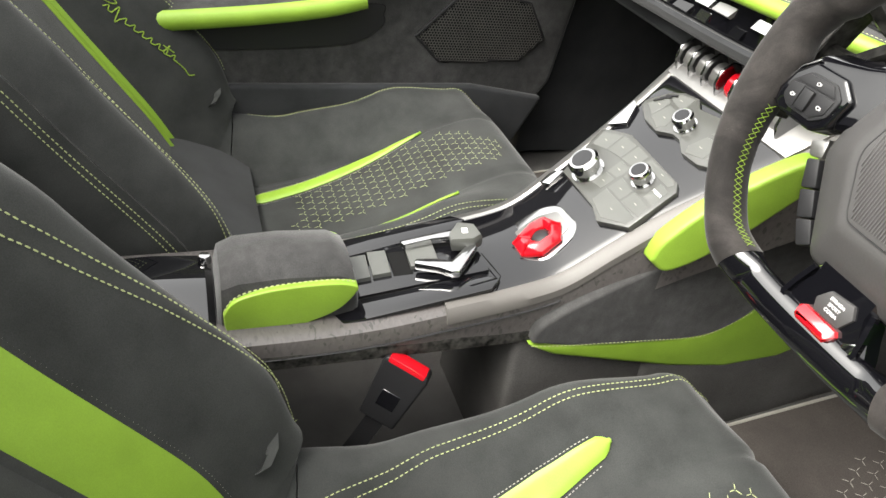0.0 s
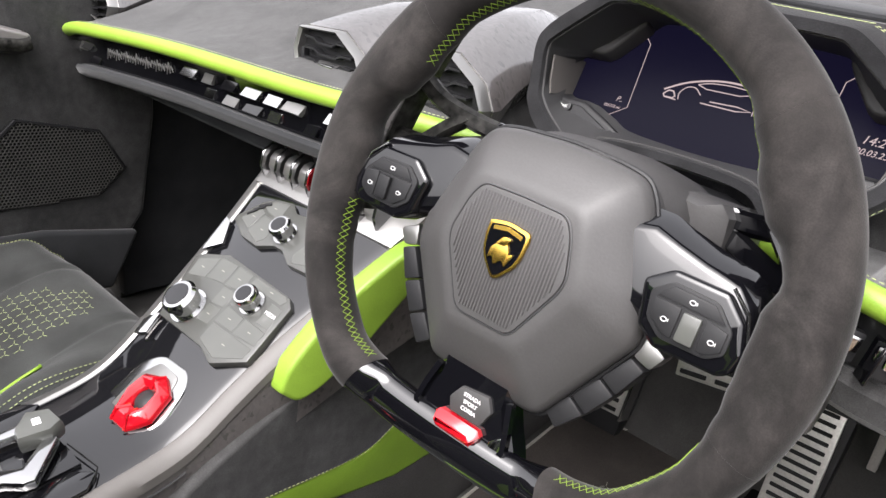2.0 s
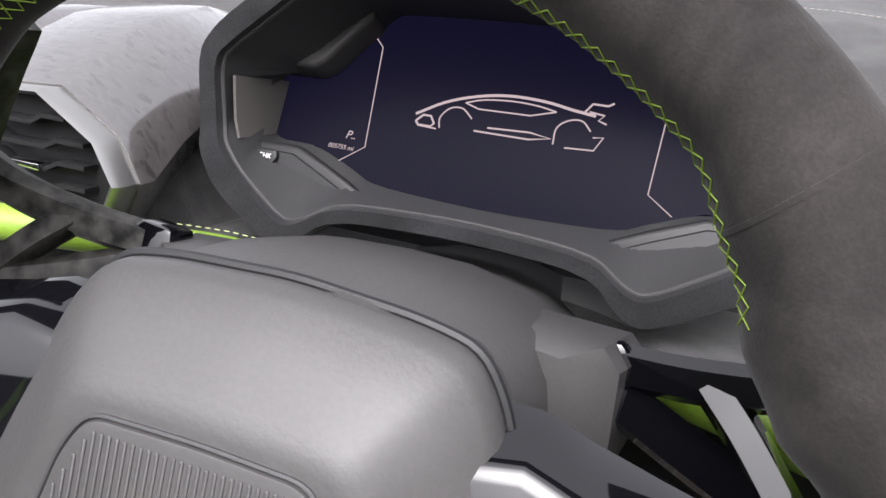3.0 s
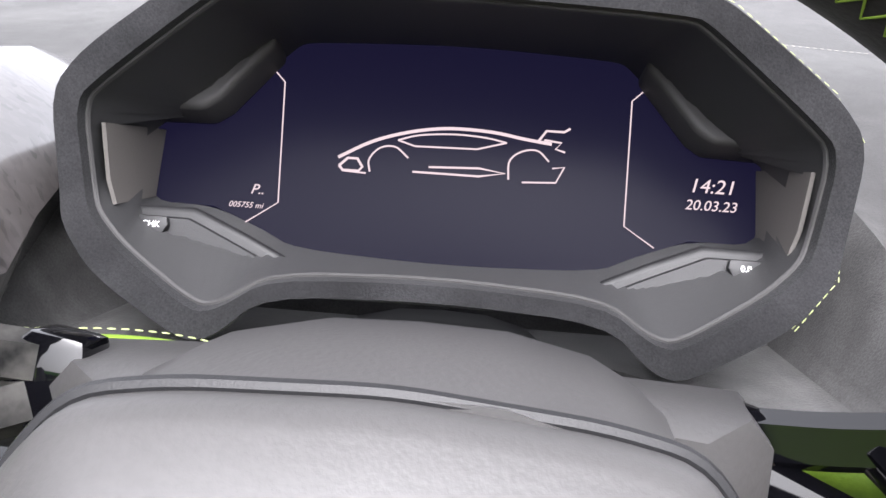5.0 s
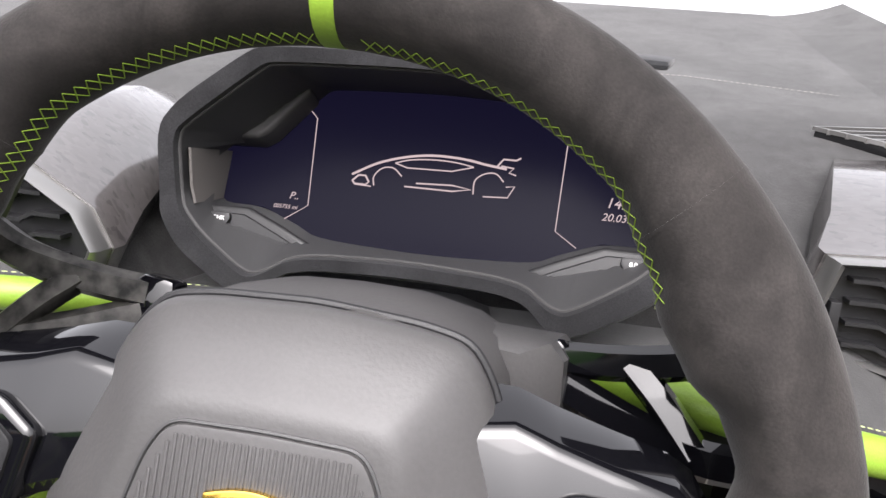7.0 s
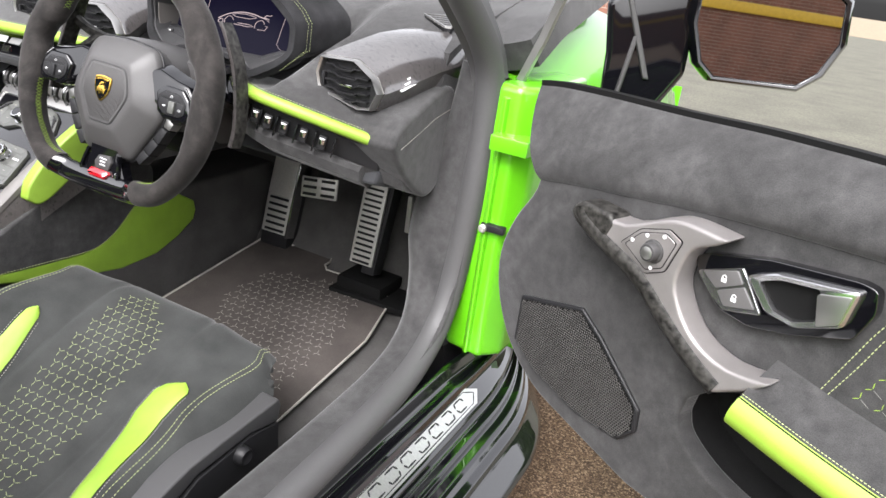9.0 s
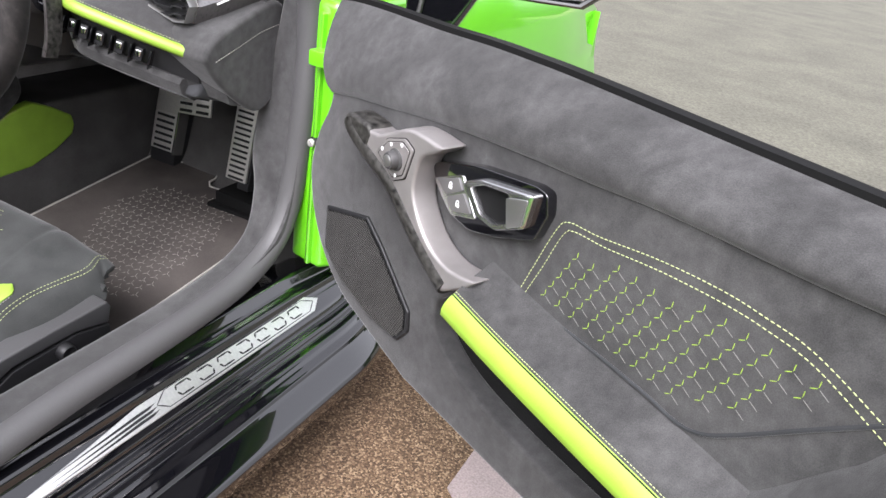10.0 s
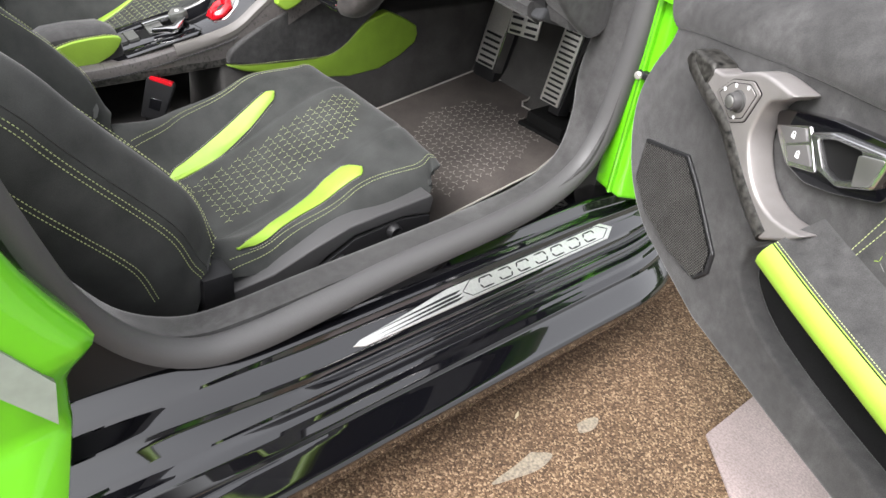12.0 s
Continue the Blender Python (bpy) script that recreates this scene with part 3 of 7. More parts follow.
def loop_band(outer, inner, w0, w1):
    """A solid band between two outlines, its upper edges softened."""
    n = len(outer)
    rows = [(outer, 0.0, w0), (outer, 0.0, w1 - 0.002), (outer, 0.06, w1), (inner, -0.05, w1 - 0.001), (inner, 0.0, w1 - 0.004), (inner, 0.0, w0)]
    out = []
    for line, k, w in rows:
        cu, cv = sum(p[0] for p in line) / n, sum(p[1] for p in line) / n
        out.append([on_door(u + (cu - u) * k, v + (cv - v) * k, w) for u, v in line])
    return loft([[out[r][i] for r in range(len(rows))] for i in range(n)] + [[out[r][0] for r in range(len(rows))]], True, False)


part("door_handle", loop_band(ring, hole, 0.0125, 0.0225), CHROME_SATIN, bezel, "satin chrome door handle")
part("handle_blade", prism(rounded([(0.516, 0.727), (0.548, 0.738), (0.5435, 0.7055), (0.524, 0.694)], 0.003, 3), 0.020, 0.0238, DOOR, 0.0012), SATIN, bezel, "satin grip plate")
# stitched insert
for st in ([(0.538, 0.613), (0.556, 0.664), (0.574, 0.712), (0.588, 0.728), (0.63, 0.7325), (0.701, 0.7445), (0.764, 0.750), (0.804, 0.749), (0.85, 0.744), (0.915, 0.721), (1.0, 0.687)], [(0.5475, 0.6165), (0.5663, 0.6634), (0.5838, 0.7105), (0.598, 0.722), (0.64, 0.7255), (0.705, 0.735), (0.769, 0.740), (0.809, 0.7395), (0.853, 0.734), (0.912, 0.712), (0.99, 0.68)]):
    part("stitching", seam([on_door(u, v, 0.001) for u, v in smooth2(st, 60)], DN, 0.0055, 0.65, 0.0006), THREAD_W, door, "pale lime double stitching")
tri_poly = [(0.57, 0.622), (0.66, 0.6235), (0.755, 0.619), (0.80, 0.645), (0.844, 0.682), (0.868, 0.7226), (0.8145, 0.735), (0.741, 0.7235), (0.666, 0.714), (0.612, 0.706)]
on_insert = lambda a, b: (on_door(a, b, 0.0006), DN)
part("embroidery", stars(on_insert, tri_poly, (0.0217, -0.0008), (0.0078, 0.0155), ((0.0, 0.0072), (-0.0058, -0.0035)), 0.0005), THREAD_G, door, "lime green embroidered strokes")
part("embroidery", stars(on_insert, tri_poly, (0.0217, -0.0008), (0.0078, 0.0155), ((0.0105, -0.0055),), 0.00045), THREAD_K, door, "grey embroidered strokes")
low_line = smooth2([(0.50, 0.606), (0.5446, 0.6096), (0.6367, 0.6125), (0.7247, 0.6095), (0.764, 0.605), (0.790, 0.611), (0.82, 0.634), (0.88, 0.691), (0.935, 0.74), (1.0, 0.79)], 40)
part("insert_piping", sweep([on_door(u, v, 0.0005) for u, v in low_line], circle(0.0022, 6), DN), SUEDE_DARK, door)
# window seal, outer skin
part("window_seal", sweep([on_door(u, v + 0.0015, -0.062) for u, v in TOP_EDGE], [(-0.009, -0.006), (0.009, -0.006), (0.009, 0.004), (-0.009, 0.004)], (0, 0, 1)), BLACK_SEAL, door, "black rubber window seal")
part("outer_skin", prism([(0.09, 0.40), (0.16, 0.34), (1.3, 0.30), (1.3, 0.79), (0.09, 0.785)], -0.19, -0.118, DOOR, 0.03, 4), PAINT, door, "bright green painted outer skin")

# door mirror
MIRR = axes((1.146, 0.414, 0.938), (0.958, 0.286, 0), (-0.008, 0.03, 1))
MSHAPE = ((-0.092, 0.0), (-0.072, -0.054), (-0.048, -0.074), (0.072, -0.070), (0.10, -0.046), (0.118, 0.0), (0.11, 0.056), (0.08, 0.078), (-0.066, 0.080), (-0.094, 0.054))


def mirror_ring(k, w):
    return [MIRR @ Vector((x * k, y * k, w)) for x, y in MSHAPE]


mirror = part("mirror_housing", loft([mirror_ring(0.97, 0.012), mirror_ring(1.03, 0.004), mirror_ring(1.05, -0.03), mirror_ring(0.9, -0.08), mirror_ring(0.6, -0.12)]), GLOSS, door, "gloss black door mirror housing")
part("mirror_rim", loft([mirror_ring(0.98, 0.01), mirror_ring(0.97, 0.018), mirror_ring(0.93, 0.017), mirror_ring(0.90, 0.006)], True, False), GLOSS, mirror)
part("mirror_glass", prism([(x * 0.92, y * 0.92) for x, y in MSHAPE], 0.0115, 0.0145, MIRR, 0.0008, 1), MIRROR, mirror, "mirror glass")
part("mirror_stalk", prism([(-0.212, 0.012), (-0.19, 0.034), (-0.10, 0.074), (-0.085, 0.06), (-0.08, -0.075), (-0.12, -0.15), (-0.195, -0.165), (-0.20, -0.06)], -0.075, -0.012, MIRR, 0.012, 3), GLOSS, mirror, "gloss black mirror arm")
for pts in ([(-0.185, 0.02), (-0.176, 0.02), (-0.13, -0.09), (-0.14, -0.09)], [(-0.165, -0.03), (-0.158, -0.03), (-0.17, -0.13), (-0.178, -0.13)]):
    part("mirror_foot", prism(pts, -0.014, -0.006, MIRR, 0.002, 1), GREYPL, mirror)


# ---- sill, trim and pillar ----
sill = thing("door_sill", "gloss black door sill with a lettered metal tread plate", "door sill", (0.87, 0, 0.1))
yz = Matrix(((0, 0, 1, 0), (1, 0, 0, 0), (0, 1, 0, 0), (0, 0, 0, 1)))
xz = Matrix(((1, 0, 0, 0), (0, 0, -1, 0), (0, 1, 0, 0), (0, 0, 0, 1)))
prof = [(0.72, 0.10), (0.72, 0.27), (0.795, 0.285), (0.806, 0.266), (0.810, 0.2630), (0.828, 0.2665), (0.833, 0.2640), (0.837, 0.2530), (0.868, 0.2340), (0.872, 0.2290), (0.876, 0.2190), (0.894, 0.2218), (0.899, 0.2195), (0.902, 0.2120), (0.918, 0.2140), (0.924, 0.2110), (0.930, 0.2040), (0.942, 0.1985), (0.946, 0.1915), (0.950, 0.1870), (0.979, 0.158), (0.984, 0.150), (0.978, 0.118), (0.955, 0.10)]


def sill_scale(y):
    """The sill grows wider and its top rises towards the rear wheel and narrows under the front pillar."""
    t = max(0, (-0.30 - y) / 0.6)
    f = max(0, (y - 0.30) / 0.2)
    return t, f


TERRACE = ((0.0, 0.302), (0.066, 0.302), (0.094, 0.294), (0.18, 0.268), (0.29, 0.266), (0.42, 0.269), (0.54, 0.234), (0.64, 0.230), (0.76, 0.235), (0.86, 0.197), (1.0, 0.19))


def terrace(k):
    """Height of the stepped sill where it meets the rear quarter."""
    for (a, za), (b, zb) in zip(TERRACE, TERRACE[1:]):
        if k <= b:
            return za + (zb - za) * (k - a) / (b - a)


rings = []
for y in steps(-0.725, 0.62, 70):
    t, f = sill_scale(y)
    ring = []
    for x, z in prof:
        k = min(max((x - 0.80) / 0.17, 0), 1)
        s = min(t / 0.68, 1)
        s = s * s * (3 - 2 * s)
        dz = (terrace(k) - z) * s if z > 0.19 and x > 0.78 else 0.02 * s if z > 0.11 else 0
        ring.append(Vector((x + 0.02 * t * k - 0.05 * f * f * k, y, z + dz - 0.02 * f * (1 - k))))
    rings.append([a.lerp(b, f) for a, b in zip(ring, ring[1:] + ring[:1]) for f in (0.10, 0.20, 0.80, 0.90)])
sill_panel = part("sill_panel", loft(rings), PIANO, sill, "gloss black ridged sill panel")
sill_panel.data.set_sharp_from_angle(angle=radians(180))
SILLP = axes((0.849, 0.03, 0.2445), (0, 1, 0), (-0.876, 0, 0.482))
plate_out = [(-0.315, -0.012), (-0.295, -0.019), (0.285, -0.019), (0.315, 0.0), (0.285, 0.018), (-0.09, 0.018), (-0.2, 0.004), (-0.30, -0.006)]
tread = part("tread_plate", prism(plate_out, -0.001, 0.0022, SILLP, 0.001, 1), PLATE, sill, "brushed metal tread plate")
border = [(-0.07, -0.014), (0.275, -0.014), (0.298, 0.0), (0.275, 0.0135), (-0.06, 0.0135), (-0.085, -0.001)]
b3 = [SILLP @ Vector((x, y, 0.0022)) for x, y in border]
bm = bmesh.new()
for i in range(len(b3)):
    add_dash(bm, b3[i - 1], b3[i], 0.0012, SILLP.to_3x3() @ Vector((0, 0, 1)))
part("plate_border", bm, PLASTIC, tread)
hollow = ((0.0, -0.2, 0.12, -1), (0.12, -1, 0.88, -1), (0.0, 0.25, 0.14, 1), (0.14, 1, 0.9, 1), (1.0, 0.3, 0.9, 1))
turned = tuple((1 - x1, -y1, 1 - x2, -y2) for x1, y1, x2, y2 in hollow)
marks = (hollow, turned, hollow, turned, hollow, turned, hollow)
bm = bmesh.new()
up = SILLP.to_3x3() @ Vector((0, 0, 1))
for k, strokes in enumerate(marks):
    for x1, y1, x2, y2 in strokes:
        a = SILLP @ Vector((-0.045 + k * 0.0455 + x1 * 0.031, y1 * 0.0092, 0.0022))
        b = SILLP @ Vector((-0.045 + k * 0.0455 + x2 * 0.031, y2 * 0.0092, 0.0022))
        add_dash(bm, a, b, 0.0019, up)
part("plate_marks", bm, PLASTIC, tread, "dark angular engraved marks")
for k in (-0.0125, -0.0065, 0.0):
    part("plate_flash", prism([(-0.275, k - 0.004), (-0.10, k), (-0.085, k + 0.004), (-0.12, k + 0.004)], 0.0018, 0.0027, SILLP, 0), PLASTIC, tread)
part("sill_slot", prism([(-0.145 + x, 0.031 + y) for x, y in smooth2([(-0.02, -0.004), (0.02, -0.004), (0.024, 0.0), (0.02, 0.004), (-0.02, 0.004), (-0.024, 0.0), (-0.02, -0.004)], 24)[:-1]], -0.003, 0.0012, SILLP, 0.0008), PLASTIC, sill)
for k in range(6):
    part("sill_rib", box((-0.09, 0.0225 + k * 0.0026, -0.002), (0.31, 0.0238 + k * 0.0026, 0.0012), 0.0004, SILLP, 1), PIANO, sill)

trim = thing("door_opening_trim", "grey rubber seal and suede trim round the door opening", "door trim", (0.78, 0, 0.28))
seal_path = spline([(0.72, -0.80, 1.02), (0.765, -0.735, 0.78), (0.785, -0.675, 0.54), (0.785, -0.635, 0.42), (0.79, -0.575, 0.335), (0.80, -0.50, 0.293), (0.805, -0.42, 0.287), (0.80, -0.30, 0.292), (0.79, -0.15, 0.298), (0.782, 0.05, 0.302), (0.772, 0.20, 0.312), (0.762, 0.30, 0.345), (0.762, 0.345, 0.41), (0.765, 0.362, 0.50), (0.77, 0.37, 0.62), (0.77, 0.375, 0.74), (0.766, 0.355, 0.835), (0.746, 0.25, 0.94), (0.72, 0.08, 1.07)], 110)
seal_sec = [(0.022, -0.012), (0.024, 0.0), (0.018, 0.012), (0.006, 0.018), (-0.010, 0.017), (-0.022, 0.008), (-0.024, -0.004), (-0.015, -0.014), (0.005, -0.018)]
part("seal", loft([[p + Vector((s, 0, 0)) * 1.0 + n * h for s, h in seal_sec] for p, n in [(seal_path[i], Vector((0, -(seal_path[min(i + 1, 110)] - seal_path[max(i - 1, 0)]).z, (seal_path[min(i + 1, 110)] - seal_path[max(i - 1, 0)]).y)).normalized()) for i in range(111)]]), RUBBER, trim, "grey rubber door seal")
skirt = [p for p in seal_path if p.y < -0.40 and p.z < 0.60]
part("seal_skirt", sheet(lambda i, v: skirt[int(i)].lerp(Vector((0.806, skirt[int(i)].y, 0.262)), v), list(range(len(skirt))), steps(0, 1, 5), 0.006), PLASTIC, trim, "dark plastic skirt below the seal")
# suede kick trim inside the seal: broad on the sill, sweeping up the front pillar
inner = []
keys = [(-0.635, 0.42, 0.10), (-0.575, 0.335, 0.09), (-0.50, 0.295, 0.075), (-0.42, 0.288, 0.072), (-0.30, 0.293, 0.075), (-0.15, 0.298, 0.075), (0.05, 0.303, 0.08), (0.20, 0.315, 0.085), (0.30, 0.35, 0.095), (0.345, 0.42, 0.115), (0.36, 0.50, 0.135), (0.37, 0.62, 0.12), (0.375, 0.74, 0.09), (0.38, 0.82, 0.08)]
sp = spline([(0, y, z) for y, z, w in keys], 70)
wd = spline([(w, 0, 0) for y, z, w in keys], 70)


def kick(i, v):
    p = sp[int(i)]
    a, b = sp[max(int(i) - 1, 0)], sp[min(int(i) + 1, 70)]
    d = (b - a).normalized()
    n = Vector((0, -d.z, d.y))
    w = wd[int(i)].x
    return Vector((0.78 - w * v, p.y, p.z)) + n * (0.012 - 0.012 * v - 0.05 * max(0, v - 0.75) ** 2 * 8)


part("suede_trim", sheet(lambda i, v: kick(i, v), list(range(71)), steps(0, 1, 10), 0.02), SUEDE, trim, "grey suede sill and pillar trim")
part("trim_wall", sheet(lambda i, v: kick(i, 1) + Vector((-0.004 * v, 0.0, -0.17 * v)), list(range(44)), steps(0, 1, 4), 0.01), SUEDE_DARK, trim)

body = thing("body_shell", "bright green painted car body round the cabin", "car body", (0.8, 0.5, 0.1), kind="structure")
part("front_pillar", prism([(0.755, 0.375), (0.83, 0.362), (0.862, 0.40), (0.862, 0.62), (0.74, 0.62)], 0.295, 0.80, Matrix(), 0.012, 3), PAINT, body, "bright green front pillar")
part("pillar_gutter", prism([(0.80, 0.36), (0.81, 0.355), (0.815, 0.372), (0.803, 0.375)], 0.30, 0.78, Matrix(), 0.002, 1), PAINT, body)
part("door_hinge", box((0.80, 0.335, 0.695), (0.868, 0.385, 0.722), 0.004), PAINT, body, "green upper door hinge")
strap = part("door_check", box((0.80, 0.352, 0.548), (0.845, 0.368, 0.562), 0.004), PLASTIC, body, "black door check strap")
part("bolt", loft([[Vector((0.806 + x, 0.352 - h, 0.553 + y)) for x, y in circle(r, 12)] for r, h in ((0.0075, -0.01), (0.0075, 0.004), (0.005, 0.006), (0.001, 0.006))]), STEEL, strap, "bright steel bolt")
# rear quarter behind the door
quarter_edge = [(0.10, -0.745), (0.24, -0.716), (0.34, -0.680), (0.413, -0.672), (0.443, -0.636), (0.503, -0.668), (0.544, -0.687), (0.588, -0.703), (0.70, -0.74), (0.84, -0.79)]


def edge_at(z):
    for (z0, a), (z1, b) in zip(quarter_edge, quarter_edge[1:]):
        if z <= z1:
            return a + (b - a) * max(0, z - z0) / (z1 - z0)
    return quarter_edge[-1][1]


quarter_rows = []
for z in steps(0.10, 0.84, 60):
    y0 = edge_at(z)
    out = 0.90 + 0.09 * max(0, 0.36 - z) / 0.2
    quarter_rows.append([Vector((0.79, y0 - 0.03, z)), Vector((0.815, y0 - 0.006, z)), Vector((out - 0.035, y0, z)), Vector((out - 0.022, y0 - 0.006, z)), Vector((out - 0.013, y0 - 0.022, z)), Vector((out - 0.006, y0 - 0.06, z)), Vector((out, -1.0, z)), Vector((out + 0.03, -1.3, z)), Vector((out + 0.05, -1.9, z)), Vector((0.80, -1.9, z))])
part("rear_quarter", loft(quarter_rows), PAINT, body, "bright green rear quarter panel")
part("rear_quarter", loft([[Vector((2 * XC - p.x, p.y, p.z)) for p in reversed(row)] for row in quarter_rows]), PAINT, body, "bright green rear quarter panel")
part("engine_cover", sheet(lambda u, v: (u, v, 0.835 + 0.05 * (1 - ((u - XC) / 0.93) ** 2) - 0.06 * max(0, -1.3 - v) ** 1.5), steps(2 * XC - 0.93, 0.93, 18), steps(-1.93, -0.93, 14), 0.03), PAINT, body, "bright green engine cover")
part("rear_bumper", loft([[Vector((x, y, z)) for y, z in ((-1.88, 0.22), (-1.93, 0.24), (-1.99 + b, 0.45), (-1.97 + b, 0.66), (-1.92 + b, 0.80), (-1.86, 0.80))] for x, b in ((2 * XC - 0.94, 0.08), (2 * XC - 0.7, 0.02), (XC, 0.0), (0.7, 0.02), (0.94, 0.08))]), PAINT, body, "bright green rear bumper")
part("label_sticker", prism([(-0.735, 0.505), (-0.690, 0.428), (-0.698, 0.368), (-0.745, 0.440)], 0.890, 0.899, yz, 0), STICKER, body, "pale sticker with unreadable print")
wing_rows = [[Vector((x, y, z)) for x, z in ((0.72, 0.25), (0.86, 0.25), (0.87 + b, 0.5), (0.865 + b, 0.70 + c), (0.835 + b, 0.80 + c), (0.77, 0.88 + c), (0.66, 0.91 + c), (0.62, 0.72 + c), (0.64, 0.3))] for y, b, c in ((0.52, -0.04, -0.06), (0.6, -0.03, -0.01), (0.75, -0.01, 0.01), (1.0, 0.0, 0.01), (1.4, 0.0, -0.04), (1.8, -0.02, -0.14), (2.1, -0.08, -0.25))]
part("fender", loft(wing_rows), PAINT, body, "bright green front wing")
part("fender", loft([[Vector((2 * XC - p.x, p.y, p.z)) for p in reversed(row)] for row in wing_rows[2:]]), PAINT, body, "bright green front wing")
part("kick_panel", box((-0.83, 0.27, 0.16), (-0.795, 0.95, 0.72), 0.01), SUEDE_DARK, body, "dark carpeted kick panel")
part("front_bumper", loft([[Vector((x, y, z)) for y, z in ((2.05, 0.18), (2.24 - b, 0.20), (2.28 - b, 0.36), (2.20 - b, 0.56), (2.05, 0.63))] for x, b in ((2 * XC - 0.80, 0.14), (2 * XC - 0.5, 0.04), (XC, 0.0), (0.5, 0.04), (0.80, 0.14))]), PAINT, body, "bright green front bumper")
part("bonnet", sheet(lambda u, v: (u, v, 0.93 - 0.16 * (v - 1.15) - 0.17 * (v - 1.15) ** 2 - 0.10 * (u - XC) ** 2), steps(-0.85, 0.69, 16), steps(1.15, 2.12, 16), 0.02), PAINT, body, "bright green bonnet")

# windscreen pillar, glass edge and dark dash-to-pillar trim
post = spline([(0.765, 0.405, 0.76), (0.748, 0.385, 0.84), (0.728, 0.28, 0.945), (0.70, 0.10, 1.08)], 30)
part("screen_pillar", sweep(post, [(-0.03, -0.02), (0.02, -0.03), (0.036, -0.005), (0.025, 0.025), (-0.02, 0.03)], (0, 1, 0)), RUBBER, body, "grey trimmed windscreen pillar")
part("screen_edge", sweep([(0.80, 0.43, 0.80), (0.826, 0.43, 0.87), (0.856, 0.43, 0.97), (0.88, 0.40, 1.05)], [(-0.006, -0.008), (0.006, -0.008), (0.006, 0.008), (-0.006, 0.008)], (0, 1, 0)), SATIN, body, "bright glass edge strip")
part("pillar_foot", box((0.74, 0.385, 0.73), (0.80, 0.44, 0.80), 0.012, seg=3), PLASTIC, body, "black pillar foot")
far_post = spline([(-0.93, 0.405, 0.76), (-0.905, 0.40, 0.84), (-0.86, 0.39, 0.925), (-0.815, 0.30, 1.02), (-0.78, 0.12, 1.12)], 30)
part("screen_pillar", sweep(far_post, [(-0.03, -0.02), (0.02, -0.03), (0.036, -0.005), (0.025, 0.025), (-0.02, 0.03)], (0, 1, 0)), RUBBER, body, "grey trimmed windscreen pillar")


# ---- floor, footwell, pedals, mat ----
tub = thing("car_floor", "black carpeted floor and footwell walls of the cabin", "car floor", (0.2, 0.3, 0.1), kind="structure")
yz = Matrix(((0, 0, 1, 0), (1, 0, 0, 0), (0, 1, 0, 0), (0, 0, 0, 1)))
part("floor_pan", box((-0.90, -0.9, 0.06), (0.75, 0.75, 0.10), 0.004), CARPET, tub)
part("bulkhead", prism([(0.0, 0.09), (0.0, 0.098), (0.30, 0.14), (0.66, 0.195), (0.70, 0.25), (0.80, 0.55), (0.86, 0.75), (0.95, 0.75), (0.95, 0.09)], -0.90, 0.74, yz, 0.01, 3), CARPET, tub)
part("tunnel", prism([(XC - 0.12, 0.09), (XC + 0.12, 0.09), (XC + 0.095, 0.345), (XC - 0.095, 0.345)], -0.8, 0.10, xz, 0.012, 3), CARPET, tub)
part("tunnel_front", prism([(XC - 0.125, 0.09), (XC + 0.125, 0.09), (XC + 0.10, 0.40), (XC - 0.10, 0.40)], -0.10, -0.75, xz, 0.012, 3), CARPET, tub)
part("rear_wall", box((-0.9, -1.05, 0.09), (0.77, -0.93, 0.78), 0.03, seg=3), SUEDE_DARK, tub)
part("footwell_side", box((0.68, 0.41, 0.09), (0.74, 0.75, 0.72), 0.01), CARPET, tub)
part("far_footwell_side", box((-0.90, 0.28, 0.09), (-0.83, 0.75, 0.72), 0.01), CARPET, tub)


def floor_mat(name, label, flip):
    top = thing(name, label, "floor mat", (flip * 0.37 + XC, 0.4, 0.17), "floor mats")
    tilt = axes((XC, 0.0, 0.108), (1, 0, 0), (0, 0.989, 0.148))
    out = [(0.14, 0.18), (0.14, 0.671), (0.20, 0.678), (0.27, 0.697), (0.352, 0.690), (0.36, 0.672), (0.358, 0.655), (0.375, 0.638), (0.54, 0.648), (0.585, 0.60), (0.62, 0.45), (0.62, 0.12), (0.3, 0.10)]
    out = [(flip * x, y) for x, y in out]
    part("mat", prism(out, 0.0, 0.007, tilt, 0.003), MAT_BROWN, top)
    rim = [tilt @ Vector((x, y, 0.007)) for x, y in out]
    part("edging", sweep(rim, circle(0.0028, 6), tilt.to_3x3() @ Vector((0, 0, 1)), True), THREAD_D, top, "pale grey bound edge")
    poly = [(flip * x, y) for x, y in ((0.24, 0.40), (0.26, 0.56), (0.44, 0.61), (0.52, 0.58), (0.565, 0.40), (0.56, 0.22), (0.46, 0.19), (0.36, 0.22))]
    nz = tilt.to_3x3() @ Vector((0, 0, 1))
    part("embroidery", triads(lambda a, b: (tilt @ Vector((a, b, 0.0072)), nz), poly, 0.0245, 0.0095, 0.0005, 0.3), THREAD_D, top, "pale three-armed embroidery")
    return top


floor_mat("floor_mat", "worn brown-black floor mat with pale embroidery under the pedals", 1)
floor_mat("floor_mat", "dark floor mat in the far footwell", -1)


